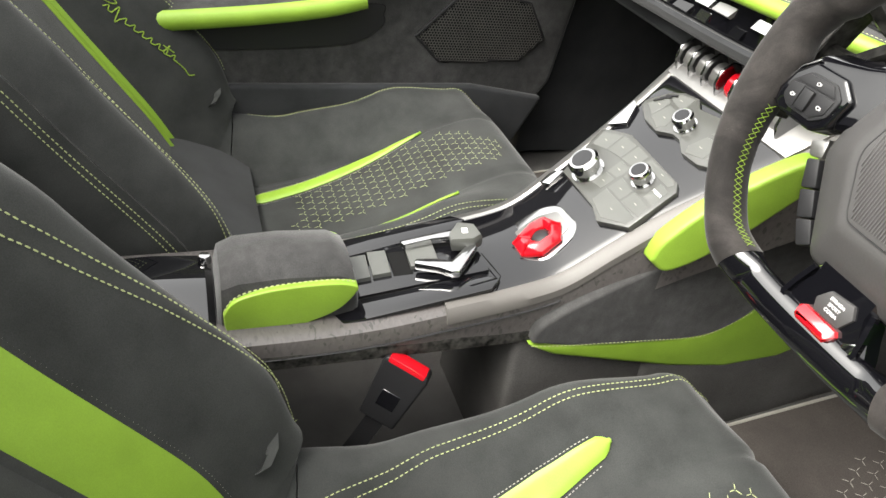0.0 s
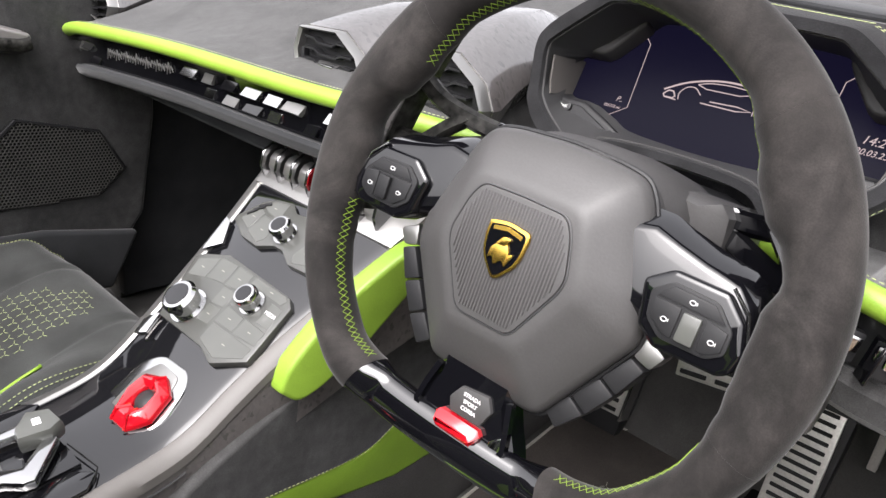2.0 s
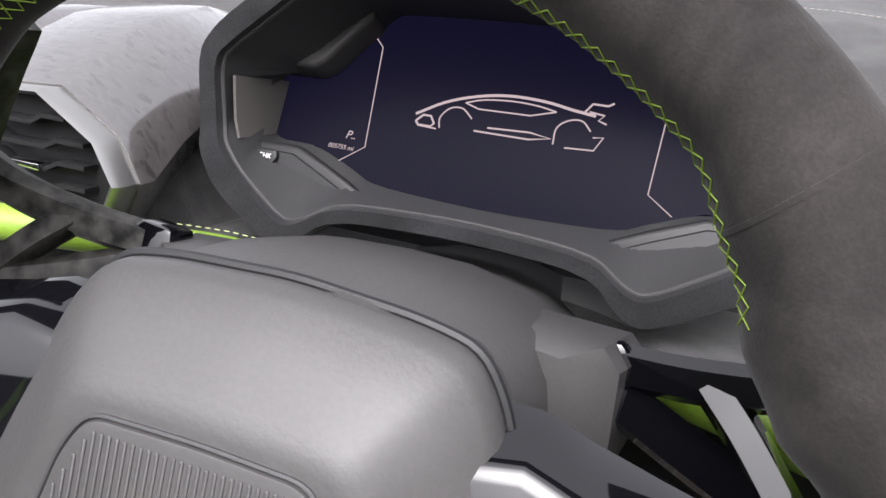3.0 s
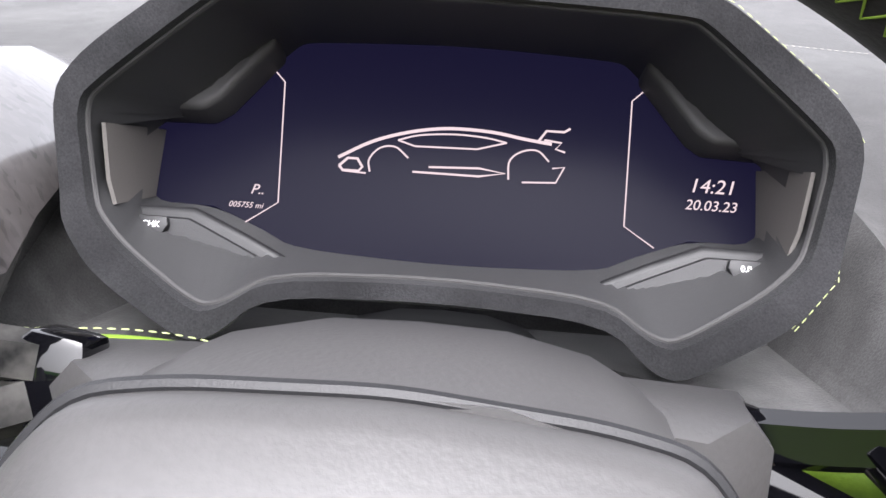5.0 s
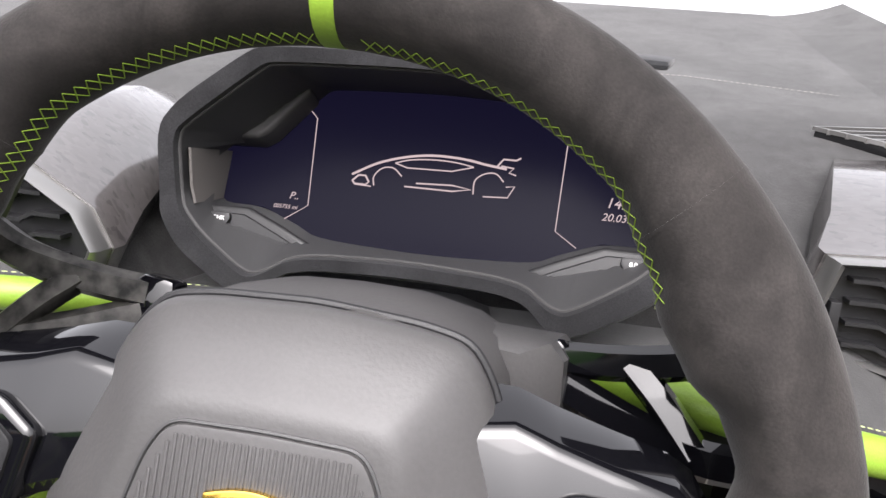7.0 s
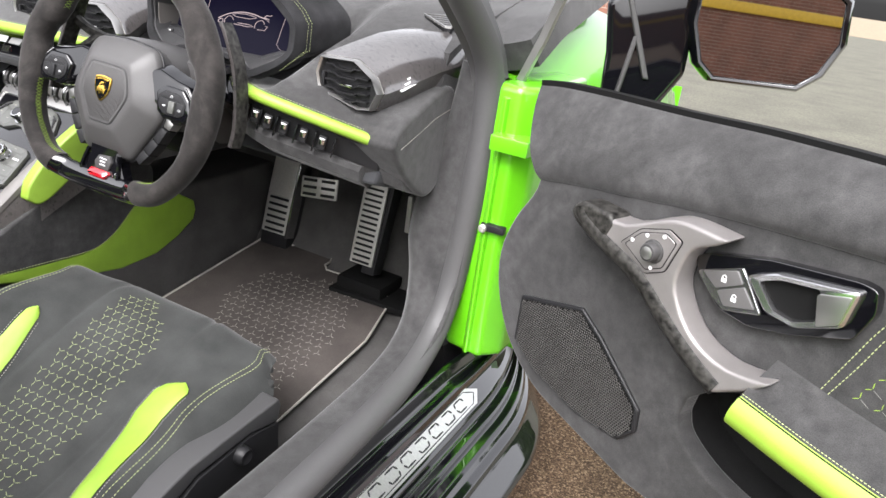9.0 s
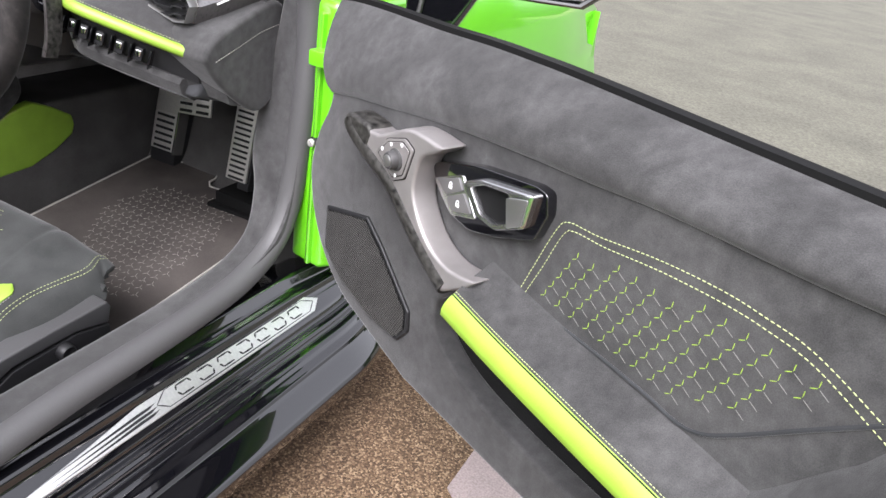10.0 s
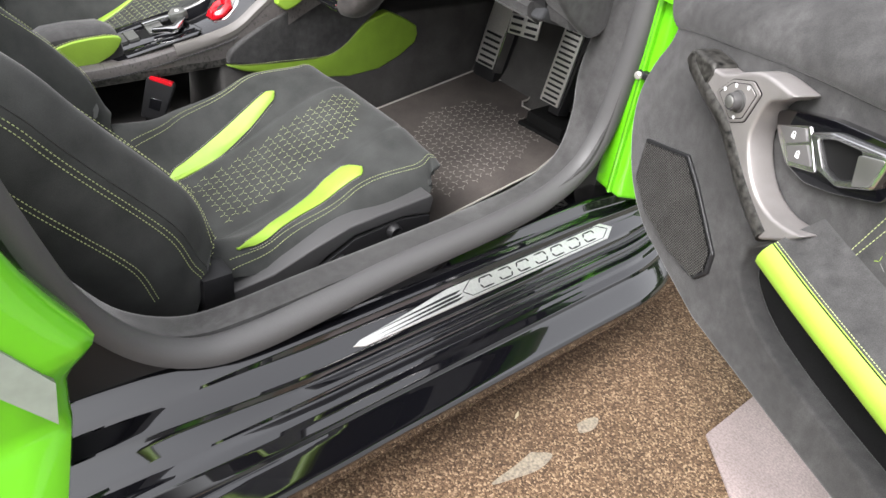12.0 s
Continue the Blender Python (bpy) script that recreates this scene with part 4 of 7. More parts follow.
def slotted(name, top, m, w, h, rows, cols, depth=0.006):
    """A drilled metal pedal plate with dark rubber slots."""
    ob = part(name, prism([(-w / 2, 0), (w / 2, 0), (w / 2, h), (-w / 2, h)], -depth, 0, m, 0.003), STEEL, top, "drilled steel pedal face")
    for r in range(rows):
        for c in range(cols):
            x0 = -w / 2 + w * (c + 0.12) / cols
            x1 = -w / 2 + w * (c + 0.88) / cols
            y0, y1 = h * (r + 0.3) / rows, h * (r + 0.72) / rows
            part("slot", prism([(x0, y0), (x1, y0), (x1, y1), (x0, y1)], -0.001, 0.0015, m, 0.001, 1), PLASTIC, ob)
    return ob


rest = thing("footrest", "brushed steel footrest with dark slots beside the tunnel", "footrest", (0.11, 0.66, 0.2))
RM = axes((0.105, 0.650, 0.247), (1, 0.01, 0.03), (0.12, 0.25, 0.95))
slotted("plate", rest, RM, 0.08, 0.10, 6, 1)
part("upper_plate", prism([(-0.04, 0.10), (0.04, 0.10), (0.045, 0.24), (-0.035, 0.24)], -0.006, 0, RM, 0.003), STEEL, rest)
part("side_flange", prism([(0.04, -0.005), (0.046, -0.005), (0.051, 0.20), (0.045, 0.20)], -0.03, 0.006, RM, 0.002), CHROME, rest)
part("base", prism([(-0.042, -0.035), (0.042, -0.035), (0.042, 0.24), (-0.042, 0.24)], -0.08, -0.006, RM, 0.004), PLASTIC, rest)
brake = thing("brake_pedal", "steel brake pedal with dark rubber slots", "pedal", (0.28, 0.6, 0.4), "pedals")
slotted("plate", brake, axes((0.281, 0.592, 0.404), (1, 0.06, 0.12), (0, 0.25, 0.96)), 0.10, 0.05, 3, 2)
part("arm", box((0.265, 0.61, 0.42), (0.295, 0.635, 0.72), 0.004), PLASTIC, brake)
acc = thing("accelerator_pedal", "tall ribbed steel accelerator pedal on a black base", "pedal", (0.42, 0.6, 0.25), "pedals")
AM = axes((0.42, 0.583, 0.281), (1, 0.0, 0.02), (0.02, 0.24, 0.97))
slotted("plate", acc, AM, 0.062, 0.20, 15, 1, 0.008)
part("base", box((0.362, 0.578, 0.205), (0.486, 0.68, 0.238), 0.006), BLACK_SEAL, acc)
part("arm", prism([(0.0, -0.02), (0.035, -0.02), (0.045, 0.22), (0.0, 0.22)], -0.05, -0.009, AM, 0.004), PLASTIC, acc)
part("stop", box((0.485, 0.66, 0.36), (0.497, 0.675, 0.45), 0.002), STEEL, acc)
part("heel_rest", prism([(0.352, 0.56), (0.60, 0.575), (0.60, 0.70), (0.352, 0.70)], 0.192, 0.209, Matrix(), 0.004), BLACK_SEAL, acc)


# ---- seats ----
SPINE = ((0.10, 0.20), (0.128, 0.26), (0.115, 0.325), (0.06, 0.348), (-0.04, 0.315), (-0.16, 0.255), (-0.29, 0.212), (-0.41, 0.20), (-0.475, 0.255), (-0.535, 0.35), (-0.625, 0.48), (-0.72, 0.62), (-0.82, 0.77), (-0.885, 0.89))
FLANK_LOW = ((0.0, 0.0, 0.185), (0.08, -0.005, 0.205), (0.16, -0.03, 0.242), (0.24, -0.03, 0.268), (0.34, 0.01, 0.275), (0.44, 0.045, 0.275), (0.52, 0.085, 0.275), (0.60, 0.115, 0.285), (0.68, 0.13, 0.295), (0.80, 0.115, 0.29), (0.9, 0.08, 0.27), (1.0, 0.03, 0.20))
FLANK = ((0.0, -0.02, 0.20), (0.08, -0.015, 0.225), (0.16, -0.02, 0.24), (0.24, 0.01, 0.25), (0.34, 0.055, 0.258), (0.44, 0.075, 0.262), (0.52, 0.095, 0.27), (0.60, 0.115, 0.285), (0.68, 0.13, 0.295), (0.80, 0.115, 0.29), (0.9, 0.08, 0.27), (1.0, 0.03, 0.20))


def table(keys, u):
    """A value between (u, value) keys."""
    for (a, va), (b, vb) in zip(keys, keys[1:]):
        if u <= b:
            t = min(max((u - a) / (b - a), 0), 1)
            return va + (vb - va) * t
    return keys[-1][1]


def seat(name, label, cx, side, outer, backs, inner=1.0):
    """A bucket seat; side is +1 where its outer flank points to +x. outer: shape of the outer flank."""
    top = thing(name, label, "car seat", (cx, -0.2, 0.1), "front seats")
    line = spline([(0, y, z) for y, z in SPINE], 160)

    def lift(s, q=-1):
        rows = outer if q > 0 else FLANK
        for (a, l0, w0), (b, l1, w1) in zip(rows, rows[1:]):
            if s <= b:
                t = (s - a) / (b - a)
                t = t * t * (3 - 2 * t)
                k = 1.0 if q > 0 else 1 + (inner - 1) * min(max((s - 0.45) / 0.12, 0), 1)
                return (l0 + (l1 - l0) * t) * k, w0 + (w1 - w0) * t
        return rows[-1][1:]

    def frame_at(s):
        f = min(max(s, 0), 1) * 160
        i = min(int(f), 159)
        p = line[i].lerp(line[i + 1], f - i)
        d = (line[min(i + 11, 160)] - line[max(i - 10, 0)]).normalized()
        return p, Vector((0, d.z, -d.y))

    def surf(s, q, h=0.0):
        """A point on the seat; s from the front edge to the top, q from -1 to 1 across."""
        p, n = frame_at(s)
        hgt, half = lift(s, q)
        a = abs(q)
        t = min(max((a - 0.42) / 0.40, 0), 1)
        k = t * t * (3 - 2 * t)
        roll = max(0, (a - 0.82) / 0.18)
        dip = 0.006 * max(0, 1 - abs(a - 0.42) / 0.05)
        ease = min(max((s - 0.09) / 0.16, 0), 1)
        ease = ease * ease * (3 - 2 * ease)
        out = p + n * ((hgt * k - 0.045 * roll ** 2.2) * ease + h - dip)
        out.x = cx + side * q * half
        return out

    def normal(s, q):
        a = surf(s + 0.004, q) - surf(s - 0.004, q)
        b = surf(s, q + 0.01) - surf(s, q - 0.01)
        n = a.cross(b).normalized()
        _, m = frame_at(s)
        return n if n.dot(m) > 0 else -n

    qs = steps(-1, 1, 60)
    part("cushion", sheet(lambda u, v: surf(u, v), steps(0.10, 0.528, 56), qs, 0.016 * side), SEATSUEDE, top)
    part("backrest", sheet(lambda u, v: surf(u, v, 0.002), steps(0.53, 1.0, 60), qs, 0.05 * side), SEATSUEDE, top)
    part("front_valance", box((cx - 0.2, 0.0, 0.16), (cx + 0.2, 0.108, 0.285), 0.03, seg=4), SEATSUEDE, top)
    # hard shell behind and below
    part("shell", loft([[Vector((cx + x * w, y, z)) for x, y, z in ((-1, -0.42, 0.16), (1, -0.42, 0.16), (1, -0.36, 0.22), (-1, -0.36, 0.22))] for w in (0.2, 0.24)] + [[Vector((cx + x * w, y, z)) for x, y, z in ((-1, yy - 0.10, zz - 0.06), (1, yy - 0.10, zz - 0.06), (1, yy - 0.03, zz - 0.02), (-1, yy - 0.03, zz - 0.02))] for w, yy, zz in ((0.25, -0.52, 0.34), (0.26, -0.7, 0.58), (0.22, -0.88, 0.86))]), SUEDE_DARK, top)

    # suede sides of the bolsters, running round to the back, with two double seams
    for e in (-1, 1):
        def side_at(i, v, e=e):
            s = 0.56 + 0.43 * i
            _, n = frame_at(s)
            return surf(s, e) - n * (0.17 * v) + Vector((side * e * (0.018 * math.sin(math.pi * min(v * 1.1, 1)) - 0.02 * v), 0, 0))
        part("bolster_side", sheet(side_at, steps(0, 1, 40), steps(0, 1, 12), 0.01 * side * e), SEATSUEDE, top)
        for v in (0.06, 0.105, 0.47, 0.515):
            low = 0.06 if v < 0.3 else 0.16
            pts = [side_at(i, v + (0.25 * (low + 0.12 - i) if v > 0.3 and i < low + 0.12 else 0)) + Vector((side * e * 0.0012, 0, 0)) for i in steps(low, 1, 90)]
            part("stitching", seam(pts, (side * e, 0, 0), 0.0062, 0.62, 0.0008), THREAD_W, top, "pale lime double stitching")

    def ends_at(u):
        """Blunt at the front, drawn to a point at the rear."""
        u = min(max(u, 0.0), 1.0)
        return max(min(u / 0.05, 1) ** 0.5 * min((1 - u) / 0.12, 1) ** 0.6, 0.02)

    def strip(name, s0, s1, qa, qb, material, label, h=0.006):
        """A leather insert between two lines across the seat."""
        n = 40

        def fn(u, v):
            s = s0 + (s1 - s0) * u
            w = ends_at(u)
            mid, half = (qa(u) + qb(u)) / 2, (qb(u) - qa(u)) / 2
            return surf(s, mid + half * v * w, h * (1 - 0.55 * abs(v) ** 4))
        part(name, sheet(fn, steps(0, 1, n), steps(-1, 1, 8), 0.004 * side), material, top, label)
        for v, e in ((-1, -1), (1, 1)):
            pts, ups = [], []
            for i in range(3, n - 2):
                u = i / n
                w = ends_at(u)
                mid, half = (qa(u) + qb(u)) / 2, (qb(u) - qa(u)) / 2
                q = mid + half * v * w + e * 0.012
                s = s0 + (s1 - s0) * u
                pts.append(surf(s, q, 0.0012))
                ups.append(normal(s, q))
            part("stitching", seam(pts, ups, 0.005, 0.6, 0.0006), THREAD_D, top)

    mids = {1: [(0.0, 0.67), (0.1, 0.63), (0.23, 0.625), (0.46, 0.69), (0.74, 0.80), (1.0, 0.90)], -1: [(0.0, -0.60), (0.4, -0.52), (1.0, -0.40)]}
    widths = {1: [(0.0, 0.07), (0.1, 0.10), (0.25, 0.098), (0.46, 0.085), (0.74, 0.055), (1.0, 0.008)], -1: [(0.0, 0.035), (0.3, 0.060), (1.0, 0.065)]}
    for e in (-1, 1):
        mid, wide = (mids[e], widths[e]) if outer is FLANK_LOW else ([(0.0, 0.40), (0.5, 0.30), (1.0, 0.20)] if e > 0 else [(0.0, -0.56), (1.0, -0.52)], [(0.0, 0.03), (0.5, 0.06), (1.0, 0.06)])
        strip("cushion_insert", 0.31, 0.485 if outer is FLANK_LOW else 0.52, lambda u, m=mid, w=wide: table(m, u) - table(w, u), lambda u, m=mid, w=wide: table(m, u) + table(w, u), GREEN, "lime green leather insert")
        strip("backrest_insert", 0.545, 1.0, lambda u, e=e: e * backs - 0.065, lambda u, e=e: e * backs + 0.065, GREEN, "lime green leather insert")
        for d in (0.0, 0.035):
            ss = steps(0.14, 0.50, 80)
            edge_q = ([(0.14, 0.875), (0.25, 0.83), (0.34, 0.80), (0.415, 0.86), (0.50, 0.94)] if e > 0 else [(0.14, 0.845), (0.32, 0.80), (0.42, 0.75), (0.50, 0.66)]) if outer is FLANK_LOW else [(0.14, 0.845), (0.50, 0.845)]
            part("stitching", seam([surf(s, e * (table(edge_q, s) + d), 0.0012) for s in ss], [normal(s, e * (table(edge_q, s) + d)) for s in ss], 0.0062, 0.62, 0.0007), THREAD_W, top, "pale lime double stitching")
            ss = steps(0.54, 0.99, 90)
            rim = [(0.54, 0.93), (0.61, 0.90), (0.68, 0.83), (0.75, 0.77), (0.81, 0.70), (1.0, 0.60)]
            part("stitching", seam([surf(s, e * (table(rim, s) + d), 0.005) for s in ss], [normal(s, e * (table(rim, s) + d)) for s in ss], 0.0062, 0.62, 0.0008), THREAD_W, top, "pale lime double stitching")
    half = 0.258
    run = sum((line[i + 1] - line[i]).length for i in range(160))
    cells = [(-0.28, 0.235), (0.0, 0.215), (0.30, 0.29), (0.36, 0.46), (-0.27, 0.47), (-0.25, 0.38)]
    poly = [(q * half, s * run) for q, s in cells]
    part("embroidery", triads(lambda a, b: (surf(b / run, a / half, 0.0004), normal(b / run, a / half)), poly, 0.0195, 0.0078, 0.00045, 0.0), THREAD_W, top, "pale lime three-armed embroidery")
    # plastic skirt along the outer flank
    sx = cx + side * 0.282
    skirt = [(-0.42, 0.215), (-0.36, 0.222), (-0.295, 0.228), (-0.221, 0.253), (-0.144, 0.275), (-0.06, 0.282), (0.045, 0.288), (0.052, 0.275), (0.045, 0.245), (-0.02, 0.258), (-0.13, 0.252), (-0.19, 0.225), (-0.235, 0.19), (-0.28, 0.14), (-0.42, 0.12)]
    low, high = sorted((sx - side * 0.03, sx + side * 0.012))
    base = part("side_skirt", prism(skirt, low, high, yz, 0.004, 3), SKIRTGREY, top, "grey plastic side skirt")
    low2, high2 = sorted((sx - side * 0.02, sx + side * 0.006))
    part("track_cover", prism([(-0.28, 0.12), (-0.22, 0.20), (-0.13, 0.245), (-0.02, 0.255), (0.045, 0.243), (0.05, 0.17), (0.03, 0.12)], low2, high2 + 0.008, yz, 0.003), PLASTIC, top)
    for y, z, r in ((-0.046, 0.238, 0.015), (-0.163, 0.212, 0.010)):
        part("adjuster", loft([[Vector((sx + side * (0.013 + h), y + a * k, z + b * k)) for a, b in circle(r, 16)] for k, h in ((1, 0), (1, 0.012), (0.8, 0.016), (0.5, 0.012), (0.05, 0.011))]), PLASTIC, top, "black round adjuster")
    part("belt_guide", box((min(sx - side * 0.04, sx + side * 0.02), -0.425, 0.20), (max(sx - side * 0.04, sx + side * 0.02), -0.37, 0.27), 0.01), PLASTIC, top)
    return top, surf, normal


seat("driver_seat", "grey suede bucket seat with lime green inserts beside the sill", 0.335, 1, FLANK_LOW, 0.52)
passenger_seat, passenger_surf, passenger_normal = seat("passenger_seat", "grey suede bucket seat with lime green inserts and embroidered script", -0.495, -1, FLANK, 0.40, 0.7)

# flowing script on the passenger backrest, as plain joined strokes
bm = bmesh.new()


def script_point(u, v):
    """u along the line of writing, v up from it."""
    return passenger_surf(0.785 - 0.09 * u + 0.002 * v, 0.575 + 0.075 * u + 0.019 * v, 0.0035)


strokes = [[(-0.05, 1.2), (0.25, 1.9), (0.2, 1.0), (0.02, 0.9)], [(0.12, 1.9), (0.02, -0.6)]]
for i in range(9):
    u0 = 0.17 + i * 0.083
    high = 1.5 if i == 1 else 0.75
    strokes.append([(u0, 0.0), (u0 + 0.045, high), (u0 + 0.05, 0.0 if i != 1 else -0.8), (u0 + 0.083, 0.1)])
strokes += [[(0.80, 1.5), (0.77, 0.0), (0.84, 0.1)], [(0.74, 0.9), (0.86, 1.0)], [(0.90, 0.0), (1.02, -0.1), (1.10, -0.5), (1.16, 0.1)]]
for line in strokes:
    pts = [script_point(u, v) for u, v in smooth2(line, 10)]
    for p, r in zip(pts, pts[1:]):
        add_dash(bm, p, r, 0.0013, passenger_normal(0.74, 0.6))
part("script", bm, THREAD_G, passenger_seat, "lime green embroidered script")

# belt buckle beside the tunnel
buckle = thing("seat_belt_buckle", "black seat belt buckle with a red release button", "belt buckle", (0.035, -0.25, 0.2))
BK = axes((0.030, -0.247, 0.318), (0.55, 0.78, -0.28), (0.02, 0.30, 0.95))
part("body", prism([(-0.024, -0.075), (0.024, -0.075), (0.03, 0.01), (0.027, 0.018), (-0.027, 0.018), (-0.03, 0.01)], -0.012, 0.012, BK, 0.004, 3), PLASTIC, buckle)
part("button", prism([(-0.024, 0.012), (0.024, 0.012), (0.024, 0.0195), (-0.024, 0.0195)], -0.0085, 0.0124, BK, 0.002), RED, buckle, "red release button")
part("mark", prism([(-0.012, -0.05), (0.012, -0.05), (0.012, -0.025), (-0.012, -0.025)], 0.0115, 0.0125, BK, 0.0005, 1), GLOSS, buckle)
part("strap", sweep([BK @ Vector((0, -0.07, 0)), BK @ Vector((-0.004, -0.12, 0.0)), BK @ Vector((-0.01, -0.19, -0.01))], [(-0.012, -0.003), (0.012, -0.003), (0.012, 0.003), (-0.012, 0.003)], (0.7, -0.7, 0)), PLASTIC, buckle)


# ---- centre console ----
LOW = axes((XC, -0.042, 0.425), (1, 0, 0), (0, 0.98, 0.2))
UPP = axes((XC, 0.04, 0.505), (1, 0, 0), (0, 0.789, 0.614))
console = thing("centre_console", "centre console in gloss black, chrome and forged carbon", "console", (XC, 0, 0.3))
TOPLINE = [(-0.62, 0.372, 0.085), (-0.45, 0.374, 0.086), (-0.30, 0.378, 0.086), (-0.18, 0.395, 0.085), (-0.10, 0.410, 0.085), (-0.05, 0.428, 0.087), (0.0, 0.468, 0.091), (0.05, 0.510, 0.098), (0.12, 0.565, 0.114), (0.20, 0.628, 0.138), (0.27, 0.682, 0.155), (0.32, 0.70, 0.16)]
tl = spline([(w, y, z) for y, z, w in TOPLINE], 70)
rings = []
for p in tl:
    w, y, z = p
    floor = min(max(0.335 + max(0, y + 0.06) * 0.65, 0.335), z - 0.03)
    rings.append([Vector((XC + sx * k, y, zz)) for sx, k, zz in ((-1, w + 0.012, floor), (-1, w + 0.012, z - 0.022), (-1, w + 0.006, z - 0.006), (-1, w - 0.004, z - 0.001), (-1, w * 0.5, z - 0.0035), (1, w * 0.5, z - 0.0035), (1, w - 0.004, z - 0.001), (1, w + 0.006, z - 0.006), (1, w + 0.012, z - 0.022), (1, w + 0.012, floor))])
part("carbon_body", loft(rings), CARBON, console, "forged carbon console sides")
# satin rails along both edges and the gloss black bed between them
for e in (-1, 1):
    part("rail", loft([[Vector((XC + e * (p.x + a), p.y, p.z + b)) for a, b in ((-0.009, 0.001), (-0.006, 0.0035), (0.004, 0.002), (0.0115, -0.006), (0.0125, -0.016), (0.0, -0.006), (-0.009, -0.006))] for p in tl[18:]]), SATIN if e < 0 else TAUPE, console, "satin silver edge rail" if e < 0 else "satin taupe edge rail")
part("black_bed", loft([[Vector((XC + x * (p.x - 0.009), p.y, p.z + z)) for x, z in ((-1, 0.001), (-0.9, 0.004), (0.9, 0.004), (1, 0.001), (0.9, -0.004), (-0.9, -0.004))] for p in tl[18:62]]), BEDGLOSS, console, "gloss black centre bed")
part("side_seam", loft([[Vector((XC + 0.0982 + (p.x - 0.085), p.y, p.z - 0.024 + b)) + Vector((a, 0, 0)) for a, b in ((0, -0.001), (0.0012, 0), (0, 0.001), (-0.003, 0))] for p in tl[:32]]), PLASTIC, console)


part("flake_edge", loft([[Vector((XC + p.x + 0.0115 + a, p.y, 0.335 + b)) for a, b in ((0.0, 0.0), (0.0022, 0.002), (0.0022, 0.013 + 0.004 * math.sin(p.y * 60)), (0.0, 0.019))] for p in tl[:30]]), CARBON_EDGE, console, "dark flaked lower edge")


def raised(name, outline, m, h, material, parent, label="", base=0.003, bevel=0.0015):
    return part(name, prism(outline, base - 0.004, base + h, m, bevel), material, parent, label)


# control panels
lower = raised("control_panel", [(-0.064, -0.042), (-0.093, 0.035), (-0.085, 0.043), (-0.049, 0.058), (0.070, 0.053), (0.082, 0.044), (0.088, -0.026), (0.049, -0.050), (0.022, -0.042)], UPP, 0.006, PANEL, console, "grey control panel with chrome knobs", 0.002)


def key(outline, parent, mark=True, m=UPP, h=0.0088):
    cx, cy = sum(p[0] for p in outline) / len(outline), sum(p[1] for p in outline) / len(outline)
    shrunk = [(cx + (x - cx) * 0.982, cy + (y - cy) * 0.982) for x, y in outline]
    part("key", prism(shrunk, 0.005, h - (0.0004 if m is UPP else 0), m, 0.0005, 1), BUTTON, parent, "pale grey key")
    if mark:
        part("key_mark", prism([(cx - 0.0026, cy - 0.0004), (cx + 0.0026, cy - 0.0004), (cx + 0.0026, cy + 0.0004), (cx - 0.0026, cy + 0.0004)], h - 0.0008, h - 0.0002, m, 0), THREAD_D, parent)


for outline in ([(-0.086, 0.035), (-0.079, 0.012), (-0.052, 0.02), (-0.056, 0.05)], [(-0.054, 0.051), (-0.05, 0.021), (-0.022, 0.026), (-0.024, 0.053)], [(-0.022, 0.053), (-0.02, 0.026), (0.006, 0.028), (0.006, 0.053)],
                [(-0.018, 0.024), (-0.016, 0.002), (0.006, 0.004), (0.006, 0.026)], [(-0.016, 0.0), (-0.014, -0.022), (0.006, -0.02), (0.006, 0.002)],
                [(0.010, 0.053), (0.010, 0.042), (0.068, 0.040), (0.072, 0.048), (0.066, 0.052)], [(0.056, 0.038), (0.058, 0.012), (0.080, 0.010), (0.076, 0.038)], [(0.010, 0.038), (0.010, 0.012), (0.018, 0.012), (0.018, 0.039)],
                [(0.010, 0.010), (0.010, -0.012), (0.042, -0.012), (0.042, 0.008)], [(0.044, 0.009), (0.044, -0.012), (0.082, -0.010), (0.080, 0.008)], [(0.010, -0.014), (0.012, -0.036), (0.048, -0.044), (0.082, -0.026), (0.082, -0.013)]):
    key(outline, lower)
part("key_word", lettering("MEDIA", 0.006, UPP @ Matrix.Translation((0.068, 0.026, 0.0097)), 0.0002), WHITE, lower)
upper = raised("climate_panel", [(-0.092, 0.098), (-0.094, 0.106), (-0.077, 0.136), (-0.06, 0.147), (-0.035, 0.152), (-0.018, 0.142), (0.0, 0.145), (0.035, 0.152), (0.058, 0.147), (0.075, 0.136), (0.092, 0.106), (0.090, 0.098), (0.062, 0.085), (0.03, 0.083), (0.008, 0.094), (-0.008, 0.094), (-0.03, 0.083), (-0.062, 0.085)], UPP, 0.006, PANEL, console, "grey climate control panel", 0.002)
for e in (-1, 1):
    for outline in ([(e * 0.086, 0.104), (e * 0.074, 0.130), (e * 0.058, 0.124), (e * 0.062, 0.096)], [(e * 0.056, 0.126), (e * 0.072, 0.133), (e * 0.058, 0.144), (e * 0.036, 0.148), (e * 0.032, 0.124)], [(e * 0.060, 0.094), (e * 0.056, 0.122), (e * 0.032, 0.12), (e * 0.026, 0.096), (e * 0.034, 0.086)]):
        key(outline if e > 0 else outline[::-1], upper)
    for k in range(3):
        part("vent_line", prism([(e * (0.060 + k * 0.006), 0.136 - k * 0.007), (e * (0.062 + k * 0.006), 0.1385 - k * 0.007), (e * (0.076 + k * 0.003), 0.129 - k * 0.008), (e * (0.075 + k * 0.003), 0.127 - k * 0.008)], 0.008, 0.0102, UPP, 0), PLASTIC, upper)


